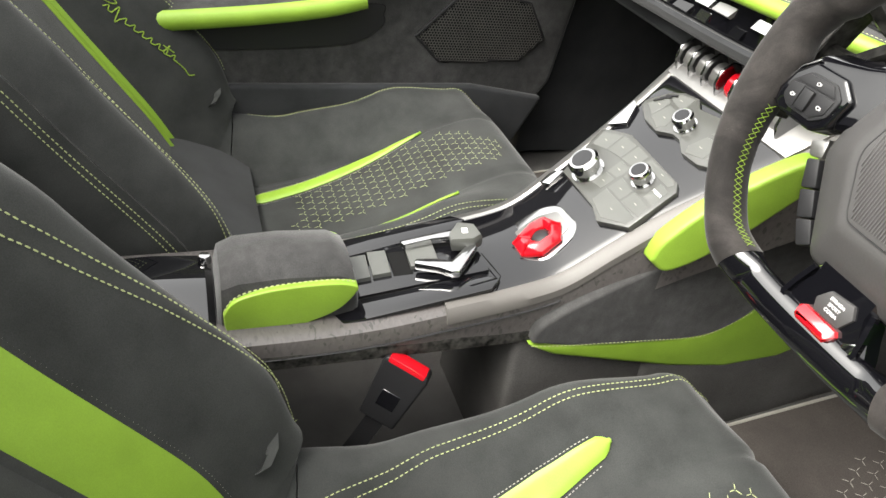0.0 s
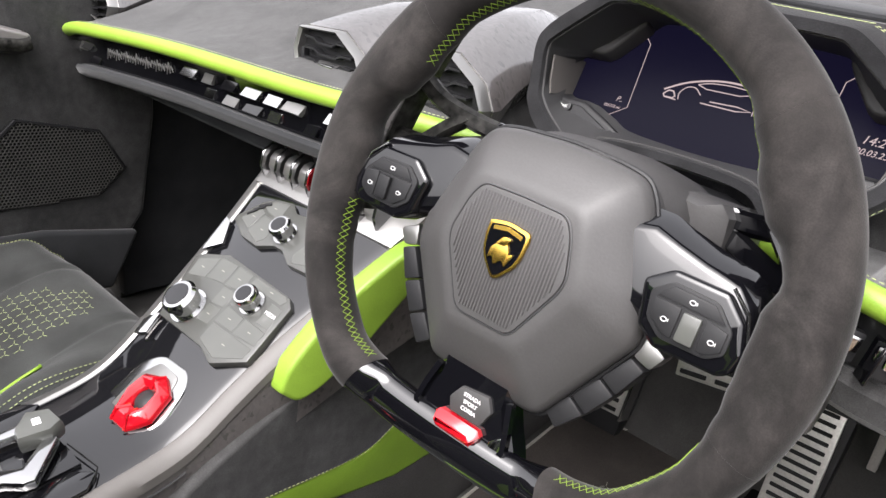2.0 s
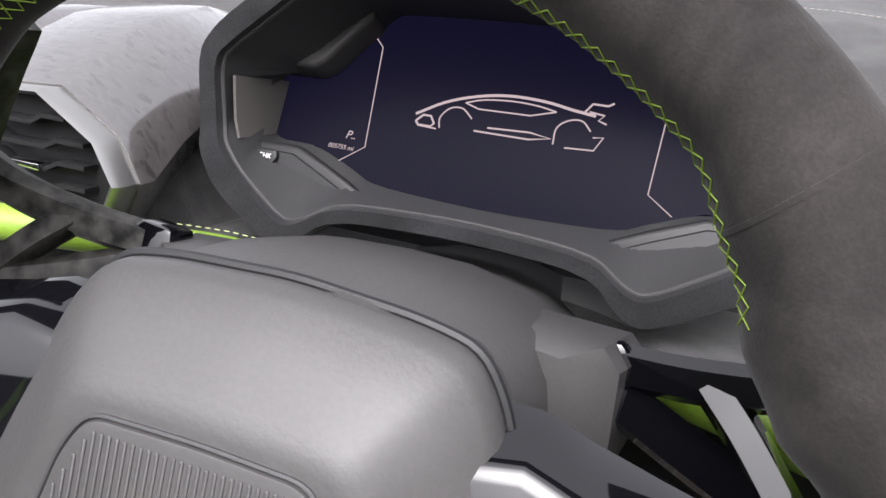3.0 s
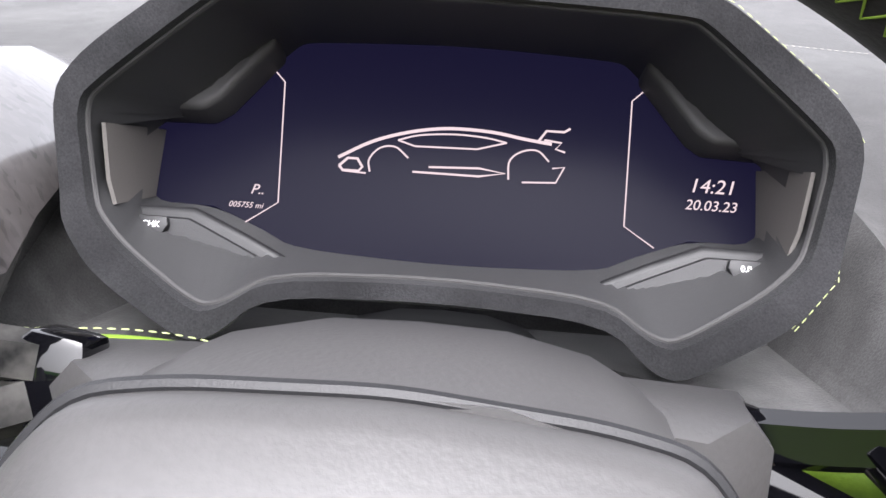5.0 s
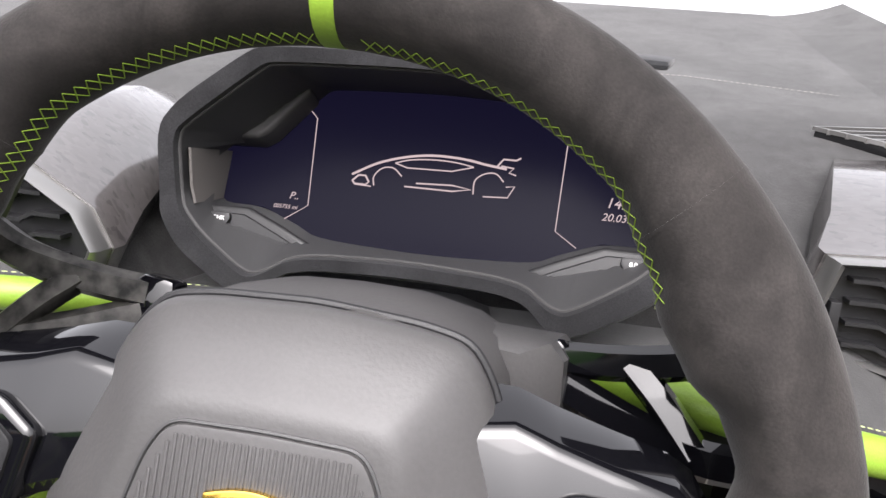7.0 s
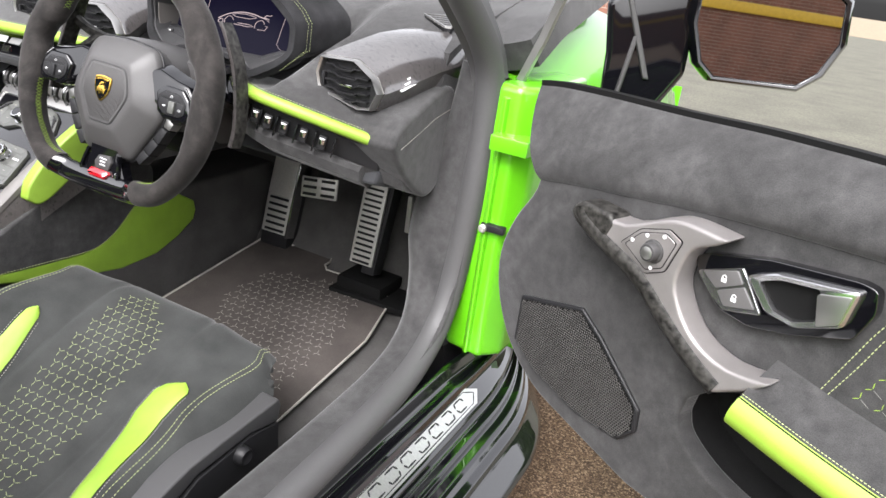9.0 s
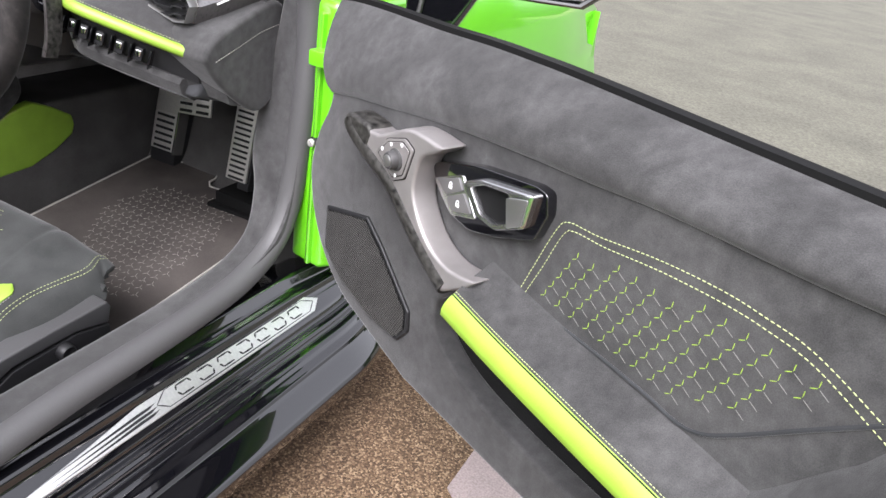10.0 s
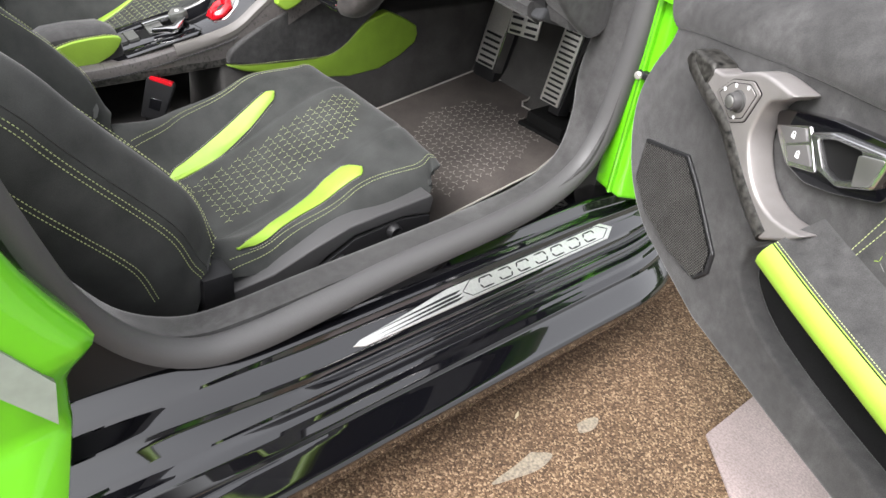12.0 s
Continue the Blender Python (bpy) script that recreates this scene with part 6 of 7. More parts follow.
# air vents in forged carbon pods
def vent(x0, x1, y, z, lean, label):
    pod = thing("air_vent", label, "air vent", ((x0 + x1) / 2, y, z), "air vents")
    w = x1 - x0
    hexo = [(0.06, 0.31), (0.0, 0.10), (0.06, -0.12), (0.70, -0.28), (0.90, -0.25), (1.0, -0.02), (0.90, 0.16), (0.60, 0.34)]
    hexo = [(x0 + a * w, z + b * w) for a, b in hexo]
    cx, cz = (x0 + x1) / 2, z + 0.03 * w

    def ringed(k, dy, dx=0.0, dz=0.0):
        return [Vector((cx + (a - cx) * k + dx, y + dy, cz + (b - cz) * k + dz)) for a, b in hexo]
    part("pod", loft([ringed(0.90, 0.016), ringed(1.05, 0.012), ringed(1.08, 0.02, 0.0, 0.001), ringed(1.10, 0.06, lean * 0.06, 0.016), ringed(1.10, 0.12, lean * 0.12, 0.034), ringed(1.02, 0.19, lean * 0.18, 0.046), ringed(0.80, 0.25, lean * 0.2, 0.048)]), POD_CARBON, pod, "forged carbon vent pod")
    part("bezel", loft([ringed(1.02, 0.014), ringed(1.02, 0.0), ringed(0.98, -0.005), ringed(0.925, -0.002), ringed(0.92, 0.014)]), SATIN, pod, "satin silver vent bezel")
    part("duct", loft([ringed(0.955, 0.008), ringed(0.955, 0.0135)]), PLASTIC, pod)
    for k in range(5):
        zz = z - 0.17 * w + k * 0.10 * w
        a, b = x0 + 0.14 * w, x0 + (0.82 if k < 4 else 0.72) * w
        pts = [(a, y + 0.004, zz), (a + 0.22 * (b - a), y + 0.004, zz), (a + 0.32 * (b - a), y + 0.003, zz - 0.035 * w), (a + 0.68 * (b - a), y + 0.003, zz - 0.035 * w), (a + 0.78 * (b - a), y + 0.004, zz), (b, y + 0.004, zz)]
        part("louvre", sweep(pts, [(-0.006, -0.0012), (0.006, -0.0012), (0.006, 0.0012), (-0.006, 0.0012)]), PLASTIC, pod)
    part("tab", box((cx - 0.012, y - 0.006, z - 0.0015), (cx + 0.012, y + 0.004, z + 0.0025), 0.001), CHROME, pod)
    part("thumb_wheel", box((x0 + 0.07 * w, y, z - 0.10 * w), (x0 + 0.12 * w, y + 0.01, z + 0.12 * w), 0.001), PLASTIC, pod)
    return pod


vent(-0.178, -0.056, 0.19, 0.765, 0.25, "dark angular air vent in a pale forged carbon pod")
vent(0.0, 0.122, 0.182, 0.774, -0.22, "dark angular air vent in a pale forged carbon pod")
right_vent = vent(0.527, 0.648, 0.228, 0.768, 0.3, "dark angular air vent in a forged carbon pod with white print")
vent(-0.80, -0.68, 0.20, 0.752, -0.2, "dark angular air vent at the far end of the dashboard")
PR = axes((0.668, 0.299, 0.785), (0.15, 0.94, 0.30), (-0.45, -0.2, 0.87))
for k, (a, b) in enumerate(((0.0, 0.055), (0.012, 0.05), (0.02, 0.045))):
    part("print_bar", prism([(-0.035 + a, -0.006 + 0.006 * k), (-0.035 + b, -0.006 + 0.006 * k), (-0.035 + b, -0.003 + 0.006 * k), (-0.035 + a, -0.003 + 0.006 * k)], -0.002, 0.004, PR, 0), WHITE, right_vent)

# defroster slots on the dash top
defrost = thing("defroster_vent", "pale triangular defroster vent on the dash top", "air vent", (0.6, 0.45, 0.87), "air vents")
DF = axes((0.617, 0.452, 0.8665), (0.975, -0.16, -0.03), (0.16, 0.93, 0.28))
tri_out = [(-0.036, 0.006), (0.030, 0.026), (0.046, -0.022), (0.036, -0.024)]
part("grille_bed", prism(tri_out, -0.006, 0.0045, DF, 0.001, 1), PLASTIC, defrost, "dark vent opening")
frame3 = [DF @ Vector((x, y, 0.0048)) for x, y in tri_out]
part("frame", sweep(frame3, [(-0.0016, -0.002), (0.0016, -0.002), (0.0016, 0.0016), (-0.0016, 0.0016)], DF.to_3x3() @ Vector((0, 0, 1)), True), SATIN, defrost, "thin pale metal frame")
for k in range(5):
    t = (k + 0.7) / 5.4
    p, q = Vector((-0.036 + 0.072 * t, 0.006 - 0.030 * t)), Vector((0.030 + 0.016 * t, 0.026 - 0.048 * t))
    part("slat", prism([(p.x, p.y), (q.x, q.y), (q.x, q.y - 0.0022), (p.x, p.y - 0.0022)], 0.002, 0.0058, DF, 0), SATIN, defrost)

# ---- instrument cluster ----
CXD = 0.293
cluster = thing("instrument_cluster", "hooded instrument cluster with a lit navy display showing a car outline", "instrument cluster", (CXD, 0.28, 0.75))
SCR = axes((CXD, 0.309, 0.81), (1, 0, 0), (0, 0.4104, 0.9119))
O_HALF = [(0.0, 0.900), (0.10, 0.898), (0.113, 0.893), (0.158, 0.861), (0.173, 0.842), (0.171, 0.80), (0.166, 0.785), (0.147, 0.766), (0.104, 0.743), (0.091, 0.745), (0.071, 0.763), (0.0, 0.766)]
I_HALF = [(0.0, 0.890), (0.095, 0.887), (0.103, 0.883), (0.146, 0.85), (0.160, 0.838), (0.157, 0.80), (0.152, 0.79), (0.136, 0.777), (0.100, 0.757), (0.089, 0.759), (0.070, 0.771), (0.0, 0.774)]
S_HALF = [(0.0, 0.0724), (0.08, 0.069), (0.088, 0.066), (0.118, 0.030), (0.128, 0.024), (0.156, 0.022), (0.155, 0.0), (0.153, -0.025), (0.120, -0.025), (0.092, -0.036), (0.076, -0.044), (0.0, -0.047)]


def both(half):
    return half + [(-x, z) for x, z in half[1:-1]][::-1]


def lean_y(z):
    return 0.25 - 0.03 * min(max((0.80 - z) / 0.05, 0), 1)


def chaikin(ring, n=2):
    """Round the corners of a closed ring."""
    for _ in range(n):
        out = []
        for i in range(len(ring)):
            a, b = ring[i], ring[(i + 1) % len(ring)]
            out += [a.lerp(b, 0.2), a.lerp(b, 0.8)]
        ring = out
    return ring


ring_o = [Vector((CXD + x, lean_y(z), z)) for x, z in both(O_HALF)]
ring_i = [Vector((CXD + x, lean_y(z) + 0.002, z)) for x, z in both(I_HALF)]
ring_s = [SCR @ Vector((x, s, 0)) for x, s in both(S_HALF)]
ring_m = [a.lerp(b, 0.1) + Vector((0, -0.004, 0)) for a, b in zip(ring_o, ring_i)]
mid = Vector((CXD, 0.26, 0.82))
back = [Vector((CXD + (p.x - CXD) * (1.10 if p.z > 0.8 else 1.0), p.y + (0.13 if p.z > 0.8 else 0.05), p.z + (0.004 if p.z > 0.8 else 0.0))) for p in ring_o]
swell = [p.lerp(q, 0.3) + (p - mid).normalized() * 0.006 for p, q in zip(ring_o, back)]
rim_in = [a.lerp(b, 0.92) + Vector((0, -0.006, 0)) for a, b in zip(ring_o, ring_i)]
part("hood", loft([chaikin(r) for r in (back, swell, ring_o, ring_m, rim_in, ring_i)], True, False), HOODSUEDE, cluster, "dark suede hood")
part("inner_frame", loft([chaikin(r) for r in (ring_i, [a.lerp(b, 0.04) for a, b in zip(ring_i, ring_s)], [a.lerp(b, 0.97) for a, b in zip(ring_i, ring_s)], ring_s)], True, False), CHARCOAL, cluster, "dark grey inner frame")
part("lip_line", sweep(chaikin(ring_i), circle(0.0014, 6), (0, -1, 0), True), GREYPL, cluster)
ob = part("display", prism(both(S_HALF), -0.004, 0.0, SCR, 0), SCREEN, cluster, "lit navy display")


def glow_line(pts, r=0.0008, closed=False):
    up = SCR.to_3x3() @ Vector((0, 0, 1))
    p3 = [SCR @ Vector((x, y, 0.0006)) for x, y in pts]
    if closed:
        p3.append(p3[0])
    return sweep(p3, circle(r * 0.8, 6), up)


part("frame_line", glow_line([(-0.100, 0.053), (-0.092, 0.045), (-0.087, -0.021), (-0.103, -0.033)], 0.00045), SCREEN_LINE, ob)
part("frame_line", glow_line([(0.098, 0.055), (0.090, 0.047), (0.088, -0.020), (0.103, -0.030)], 0.00045), SCREEN_LINE, ob)
lines = [
    (smooth2([(-0.059, 0.0055), (-0.042, 0.0154), (-0.023, 0.0219), (-0.003, 0.0252), (0.019, 0.0248), (0.036, 0.0222), (0.050, 0.0205)], 24), 0.0011),
    ([(0.043, 0.0215), (0.047, 0.0275), (0.056, 0.0275), (0.059, 0.0295)], 0.0008), ([(0.046, 0.0225), (0.055, 0.0215), (0.052, 0.018), (0.057, 0.0165)], 0.0007),
    (smooth2([(-0.029, 0.0170), (-0.018, 0.0205), (0.0, 0.0222), (0.016, 0.0215), (0.027, 0.0195)], 12), 0.0006), ([(-0.029, 0.0170), (-0.020, 0.0143), (0.012, 0.0150), (0.027, 0.0195)], 0.0006),
    ([(-0.020, 0.0005), (0.014, 0.0005), (0.027, 0.0030), (0.014, 0.0048), (-0.012, 0.0036)], 0.0007),
    (smooth2([(-0.042, -0.001), (-0.043, 0.0055), (-0.038, 0.0121), (-0.030, 0.0132), (-0.023, 0.0077)], 14), 0.0006),
    (smooth2([(0.029, 0.0), (0.029, 0.0099), (0.035, 0.0154), (0.043, 0.0164), (0.049, 0.011)], 14), 0.0006),
    ([(-0.058, 0.0011), (-0.054, 0.0055), (-0.049, 0.0055), (-0.046, 0.0011), (-0.048, -0.0012), (-0.056, -0.0012), (-0.058, 0.0011)], 0.0009),
    ([(-0.056, -0.0015), (-0.044, -0.002)], 0.0006), ([(0.036, -0.001), (0.053, 0.0), (0.057, 0.0085), (0.051, 0.0075)], 0.0006)]
for pts, r in lines:
    part("car_line", glow_line(pts, r), SCREEN_LINE, ob)
for text, size, x, y in (("P..", 0.0075, -0.0985, -0.0150), ("005755 mi", 0.0042, -0.1035, -0.0235), ("14:21", 0.0105, 0.131, 0.0035), ("20.03.23", 0.0075, 0.1305, -0.0065)):
    part("readout", lettering(text, size, SCR @ Matrix.Translation((x, y, 0.0005)), 0.0001, "CENTER", 0.25), SCREEN_LINE, ob)
for e in (-1, 1):
    def fl(pts):
        out = [(e * x, y) for x, y in pts]
        return out if e > 0 else out[::-1]
    part("brow", prism(fl([(0.168, 0.0165), (0.124, 0.0180), (0.116, 0.0240), (0.0915, 0.0560), (0.096, 0.0660), (0.125, 0.0560), (0.162, 0.0330)]), 0.0, 0.024, SCR, 0.004, 3), GREYPL, cluster, "dark grey brow")
    part("brow_slot", prism(fl([(0.160, 0.0250), (0.128, 0.0245), (0.121, 0.0300), (0.101, 0.0575), (0.125, 0.0500), (0.156, 0.0320)]), 0.0225, 0.0252, SCR, 0.001, 1), PLASTIC, cluster)
    part("tray", prism(fl([(0.170, -0.032), (0.120, -0.0315), (0.093, -0.043), (0.071, -0.0535), (0.084, -0.067), (0.099, -0.077), (0.142, -0.055)]), 0.0, 0.022, SCR, 0.004, 3), PLASTIC, cluster, "dark plastic tray")
    part("tray_face", prism(fl([(0.160, -0.0375), (0.122, -0.0375), (0.096, -0.0490), (0.080, -0.0565), (0.092, -0.0680), (0.136, -0.0520)]), 0.0205, 0.0232, SCR, 0.001, 1), PLASTIC, cluster)
    kx = e * 0.1385
    k = part("cluster_key", prism(fl([(0.1470, -0.0385), (0.1315, -0.0385), (0.1305, -0.0425), (0.1330, -0.0475), (0.1400, -0.0475)]), 0.022, 0.0265, SCR, 0.001), PLASTIC, cluster)
    part("key_word", lettering("CHK" if e < 0 else "0.0", 0.0042, SCR @ Matrix.Translation((kx, -0.0428, 0.0267)), 0.0001), WHITE, k)
    flank = [(SCR @ Vector((e * 0.1555, s, 0)), Vector((CXD + e * i, 0.252, z))) for s, i, z in ((0.014, 0.1592, 0.829), (0.008, 0.1585, 0.818), (-0.008, 0.1572, 0.803), (-0.022, 0.154, 0.792))]
    part("side_panel", sheet(lambda i, v: flank[int(i)][0].lerp(flank[int(i)][1], v) + Vector((-e * 0.0035, 0, 0)), [0, 1, 2, 3], [0.04, 0.3, 0.6, 0.92], 0.002), TAUPE, cluster, "taupe side panel beside the display")
# seams beside the hood's opening
for off in (0.15, 0.21):
    ln = [p.lerp(q, off) + (p - mid).normalized() * 0.0045 for p, q in zip(ring_o, back)][:8]
    part("stitching", seam(ln, (0.6, -0.4, 0.6), 0.005, 0.62, 0.00032), THREAD_W, cluster)
part("hood_flap", prism([(-0.075, 0.0), (0.115, 0.0), (0.125, 0.055), (-0.085, 0.055)], 0.0, 0.006, axes((CXD + 0.03, 0.285, 0.905), (1, 0, -0.03), (0, 0.98, 0.12)), 0.003), SUEDE_DARK, cluster, "flat suede flap on the hood")

# ---- steering column ----
column = thing("steering_column", "grey leather steering column cover with carbon shift paddles", "steering column", (CXD, 0.15, 0.7))
rings = []
for y, w, zt, zb in ((0.062, 0.070, 0.797, 0.66), (0.085, 0.072, 0.797, 0.66), (0.11, 0.076, 0.793, 0.655), (0.135, 0.080, 0.787, 0.65), (0.165, 0.084, 0.778, 0.64), (0.20, 0.078, 0.757, 0.62), (0.32, 0.07, 0.735, 0.60)):
    half = [(1.0, zb + 0.04), (1.02, zt - 0.045), (0.99, zt - 0.033), (0.88, zt - 0.017), (0.66, zt - 0.007), (0.34, zt - 0.001), (0.0, zt)]
    rings.append([Vector((CXD - x * w, y, z)) for x, z in half] + [Vector((CXD + x * w, y, z)) for x, z in half[-2::-1]] + [Vector((CXD + 0.7 * w, y, zb)), Vector((CXD - 0.7 * w, y, zb))])
part("cover", loft(rings), LEATHER, column)
# broader leather shoulders behind the cover
for e in (-1, 1):
    rings = []
    for y, x0, x1, zt in ((0.110, 0.060, 0.084, 0.768), (0.118, 0.058, 0.098, 0.772), (0.150, 0.055, 0.106, 0.767), (0.178, 0.055, 0.106, 0.754), (0.205, 0.055, 0.095, 0.735)):
        rings.append([Vector((CXD + e * x, y, z)) for x, z in ((x0, zt - 0.06), (x0, zt + 0.004), (x1 * 0.93, zt + 0.002), (x1, zt - 0.006), (x1 + 0.001, zt - 0.035), (x1 - 0.006, zt - 0.06))])
    part("shoulder", bevelled(loft(rings), 0.003, 2), LEATHER, column, "grey leather column shoulder")
part("lower_shroud", box((CXD - 0.055, 0.13, 0.605), (CXD + 0.055, 0.32, 0.66), 0.02, seg=3), PLASTIC, column)

# ---- steering wheel ----
WHEEL = axes((0.2915, 0.0325, 0.731), (0.9986, 0.0423, -0.0424), (0.0436, 0.2301, 0.9722))
WZ = WHEEL.to_3x3() @ Vector((0, 0, 1))
wheel = thing("steering_wheel", "flat-bottomed suede steering wheel with a grey leather hub", "steering wheel", WHEEL.translation)


def on_wheel(x, y, z=0.0):
    return WHEEL @ Vector((x, y, z))


RIM_IN = ((-65, 0.166), (-57, 0.168), (-45, 0.1705), (-31, 0.1705), (-24, 0.168), (-17, 0.163), (-10, 0.158), (-3, 0.1555), (6, 0.156), (13, 0.1635), (19, 0.161), (26, 0.1525), (33, 0.151), (41, 0.157), (52, 0.1645), (70, 0.1655), (90, 0.1655))


def rim_edges(a):
    """Inner and outer radius of the rim at an angle in degrees; fuller at the thumb rests beside the spokes."""
    b = (a + 90) % 360 - 90
    b = b if b <= 90 else 180 - b
    for (a0, r0), (a1, r1) in zip(RIM_IN, RIM_IN[1:]):
        if b <= a1:
            t = min(max((b - a0) / (a1 - a0), 0), 1)
            return r0 + (r1 - r0) * t * t * (3 - 2 * t), 0.2025
    return RIM_IN[-1][1], 0.2025


def flat_low(x, y):
    """The rim is drawn flat across its foot."""
    r = math.hypot(x, y)
    lim = -0.1425 - (r - 0.1685) * 1.06
    if y < lim + 0.022:
        y = lim + 0.022 * math.exp((y - lim - 0.022) / 0.022)
    return x, y


def rim_ring(a, grow=1.0, n=24):
    r0, r1 = rim_edges(a)
    slim = min(max(min(a - 240, 297 - a) / 7, 0), 1) if a > 200 else 0
    r0 += (0.1685 - r0) * slim
    c, h = (r0 + r1) / 2, (r1 - r0) / 2 * grow
    grow *= 1 - 0.45 * slim
    ca, sa = math.cos(radians(a)), math.sin(radians(a))
    out = []
    for t in steps(0, 2 * math.pi, n)[:-1]:
        ct, st = math.cos(t), math.sin(t)
        r = c + h * math.copysign(abs(ct) ** 0.9, ct)
        x, y = flat_low(r * ca, r * sa)
        out.append(on_wheel(x, y, 0.0215 * grow * math.copysign(abs(st) ** 0.9, st) - 0.002))
    return out


def rim_arc(a0, a1, n, name, material, label="", grow=1.0):
    return part(name, loft([rim_ring(a, grow) for a in steps(a0, a1, n)]), material, wheel, label)


rim_arc(-63.5, 90.0, 90, "rim", RIMSUEDE, "dark suede rim")
rim_arc(92.8, 240.5, 90, "rim", RIMSUEDE, "dark suede rim")
rim_arc(90.0, 92.8, 8, "top_marker", GREEN, "lime green centre marker", 1.01)
rim_arc(240.3, 296.7, 40, "lower_rim", PIANO, "gloss black lower rim", 0.97)
# seams where the suede panels of the rim meet
for a in (-20, 44, 136, 200):
    rim_arc(a - 0.25, a + 0.25, 2, "rim_seam", RIMSUEDE, "", 1.008)
# cross stitching round the inner edge of the rim
for a0, a1 in ((36, 87), (93, 144), (190, 238), (300, 336)):
    bm = bmesh.new()
    n = int((a1 - a0) / 1.75)
    for i in range(n):
        for za, zb in ((-0.003, 0.0065), (0.0065, -0.003)):
            ends = []
            for a, z in ((a0 + (a1 - a0) * i / n, za), (a0 + (a1 - a0) * (i + 1) / n, zb)):
                r0, r1 = rim_edges(a)
                sn = (abs(z + 0.002) / 0.0215) ** (1 / 0.9)
                r = (r0 + r1) / 2 - (r1 - r0) / 2 * (1 - sn * sn) ** 0.45 - 0.0004
                ends.append(on_wheel(*flat_low(r * math.cos(radians(a)), r * math.sin(radians(a))), z))
            add_dash(bm, ends[0], ends[1], 0.0003, (WHEEL.translation - ends[0]).normalized())
    part("stitching", bm, THREAD_G, wheel, "lime green cross stitching")


# hub: a truncated pyramid with soft ridges
HUB = [(0.0, 0.0705), (0.043, 0.068), (0.062, 0.0645), (0.072, 0.052), (0.0955, -0.004), (0.0985, -0.034), (0.050, -0.111), (-0.050, -0.111), (-0.0985, -0.034), (-0.0955, -0.004), (-0.072, 0.052), (-0.062, 0.0645), (-0.043, 0.068)]
FIELD = [(0.0, 0.0275), (0.033, 0.0265), (0.040, 0.015), (0.0465, -0.010), (0.0445, -0.020), (0.0225, -0.061), (-0.0225, -0.061), (-0.0445, -0.020), (-0.0465, -0.010), (-0.040, 0.015), (-0.033, 0.0265)]
HUB = [(x * 0.95 + 0.003, y) for x, y in HUB]
HUB_LINE = rounded(HUB, 0.009, 4)
RIDGE = [(0.0, 0.0345), (0.030, 0.0340), (0.040, 0.0325), (0.046, 0.024), (0.0545, -0.008), (0.0550, -0.020), (0.0275, -0.069), (-0.0275, -0.069), (-0.0550, -0.020), (-0.0545, -0.008), (-0.046, 0.024), (-0.040, 0.0325), (-0.030, 0.0340)]
RIDGE_LINE = rounded(RIDGE, 0.006, 4)


def hub_ring(t, z, k=1.0):
    """A ring from the outer line (t = 0) to the ridge (t = 1)."""
    return [on_wheel((a[0] + (b[0] - a[0]) * t) * k, (a[1] + (b[1] - a[1]) * t + 0.02) * k - 0.02, z) for a, b in zip(HUB_LINE, RIDGE_LINE)]


part("hub", loft([hub_ring(0, -0.060, 0.97), hub_ring(0, -0.024, 0.995), hub_ring(0, -0.0120, 0.998), hub_ring(0, -0.0095, 0.995), hub_ring(0.04, -0.0060), hub_ring(0.12, -0.0022), hub_ring(0.5, 0.0075), hub_ring(0.86, 0.0152), hub_ring(0.94, 0.0168), hub_ring(1.02, 0.0177), hub_ring(1.10, 0.0182), hub_ring(1.3, 0.0185)]), LEATHER, wheel, "grey leather airbag hub")
part("hub_piping", sweep(hub_ring(0, -0.0150, 1.006), circle(0.0020, 8), WZ, True), PLASTIC, wheel)
pent = rounded(FIELD, 0.008, 4)
cover = part("hub_badge_field", prism(pent, 0.012, 0.0200, WHEEL, 0.0012, 2), LEATHER, wheel, "grey ribbed badge field")
part("field_line", sweep([on_wheel(x * 1.02, (y + 0.02) * 1.02 - 0.02, 0.0186) for x, y in pent], circle(0.0008, 5), WZ, True), CHARCOAL, cover)
for k in range(33):
    x = -0.0400 + k * 0.0025
    ax = abs(x)
    high = 0.0235 if ax < 0.031 else 0.0235 - (ax - 0.031) * 2.0
    low = -0.057 if ax < 0.020 else -0.057 + (ax - 0.020) * 1.75
    part("rib", box((x - 0.0007, low, 0.0192), (x + 0.0007, high, 0.0207), 0.0004, WHEEL, 1), LEATHER, cover)
shield = [(x * 0.85 - 0.001, y * 0.85 - 0.0071) for x, y in smooth2([(-0.0185, 0.016), (-0.009, 0.0185), (0.0, 0.0195), (0.009, 0.0185), (0.0185, 0.016), (0.0188, 0.003), (0.0155, -0.010), (0.0085, -0.0195), (0.0, -0.0265), (-0.0085, -0.0195), (-0.0155, -0.010), (-0.0188, 0.003), (-0.0185, 0.016)], 60)[:-1]]
badge = part("badge", prism(shield, 0.0195, 0.0232, WHEEL, 0.0009), GOLD, cover, "gold-edged black shield badge")
part("badge_field", prism([((x + 0.001) * 0.87 - 0.001, (y + 0.0095) * 0.88 - 0.0095) for x, y in shield], 0.0228, 0.0235, WHEEL, 0.0002, 1), GLOSS, badge)
part("badge_bar", prism([(-0.0125, 0.0012), (-0.001, 0.0034), (0.0105, 0.0012), (0.0105, 0.0042), (-0.001, 0.0064), (-0.0125, 0.0042)], 0.0232, 0.0238, WHEEL, 0.0002, 1), GOLD, badge)
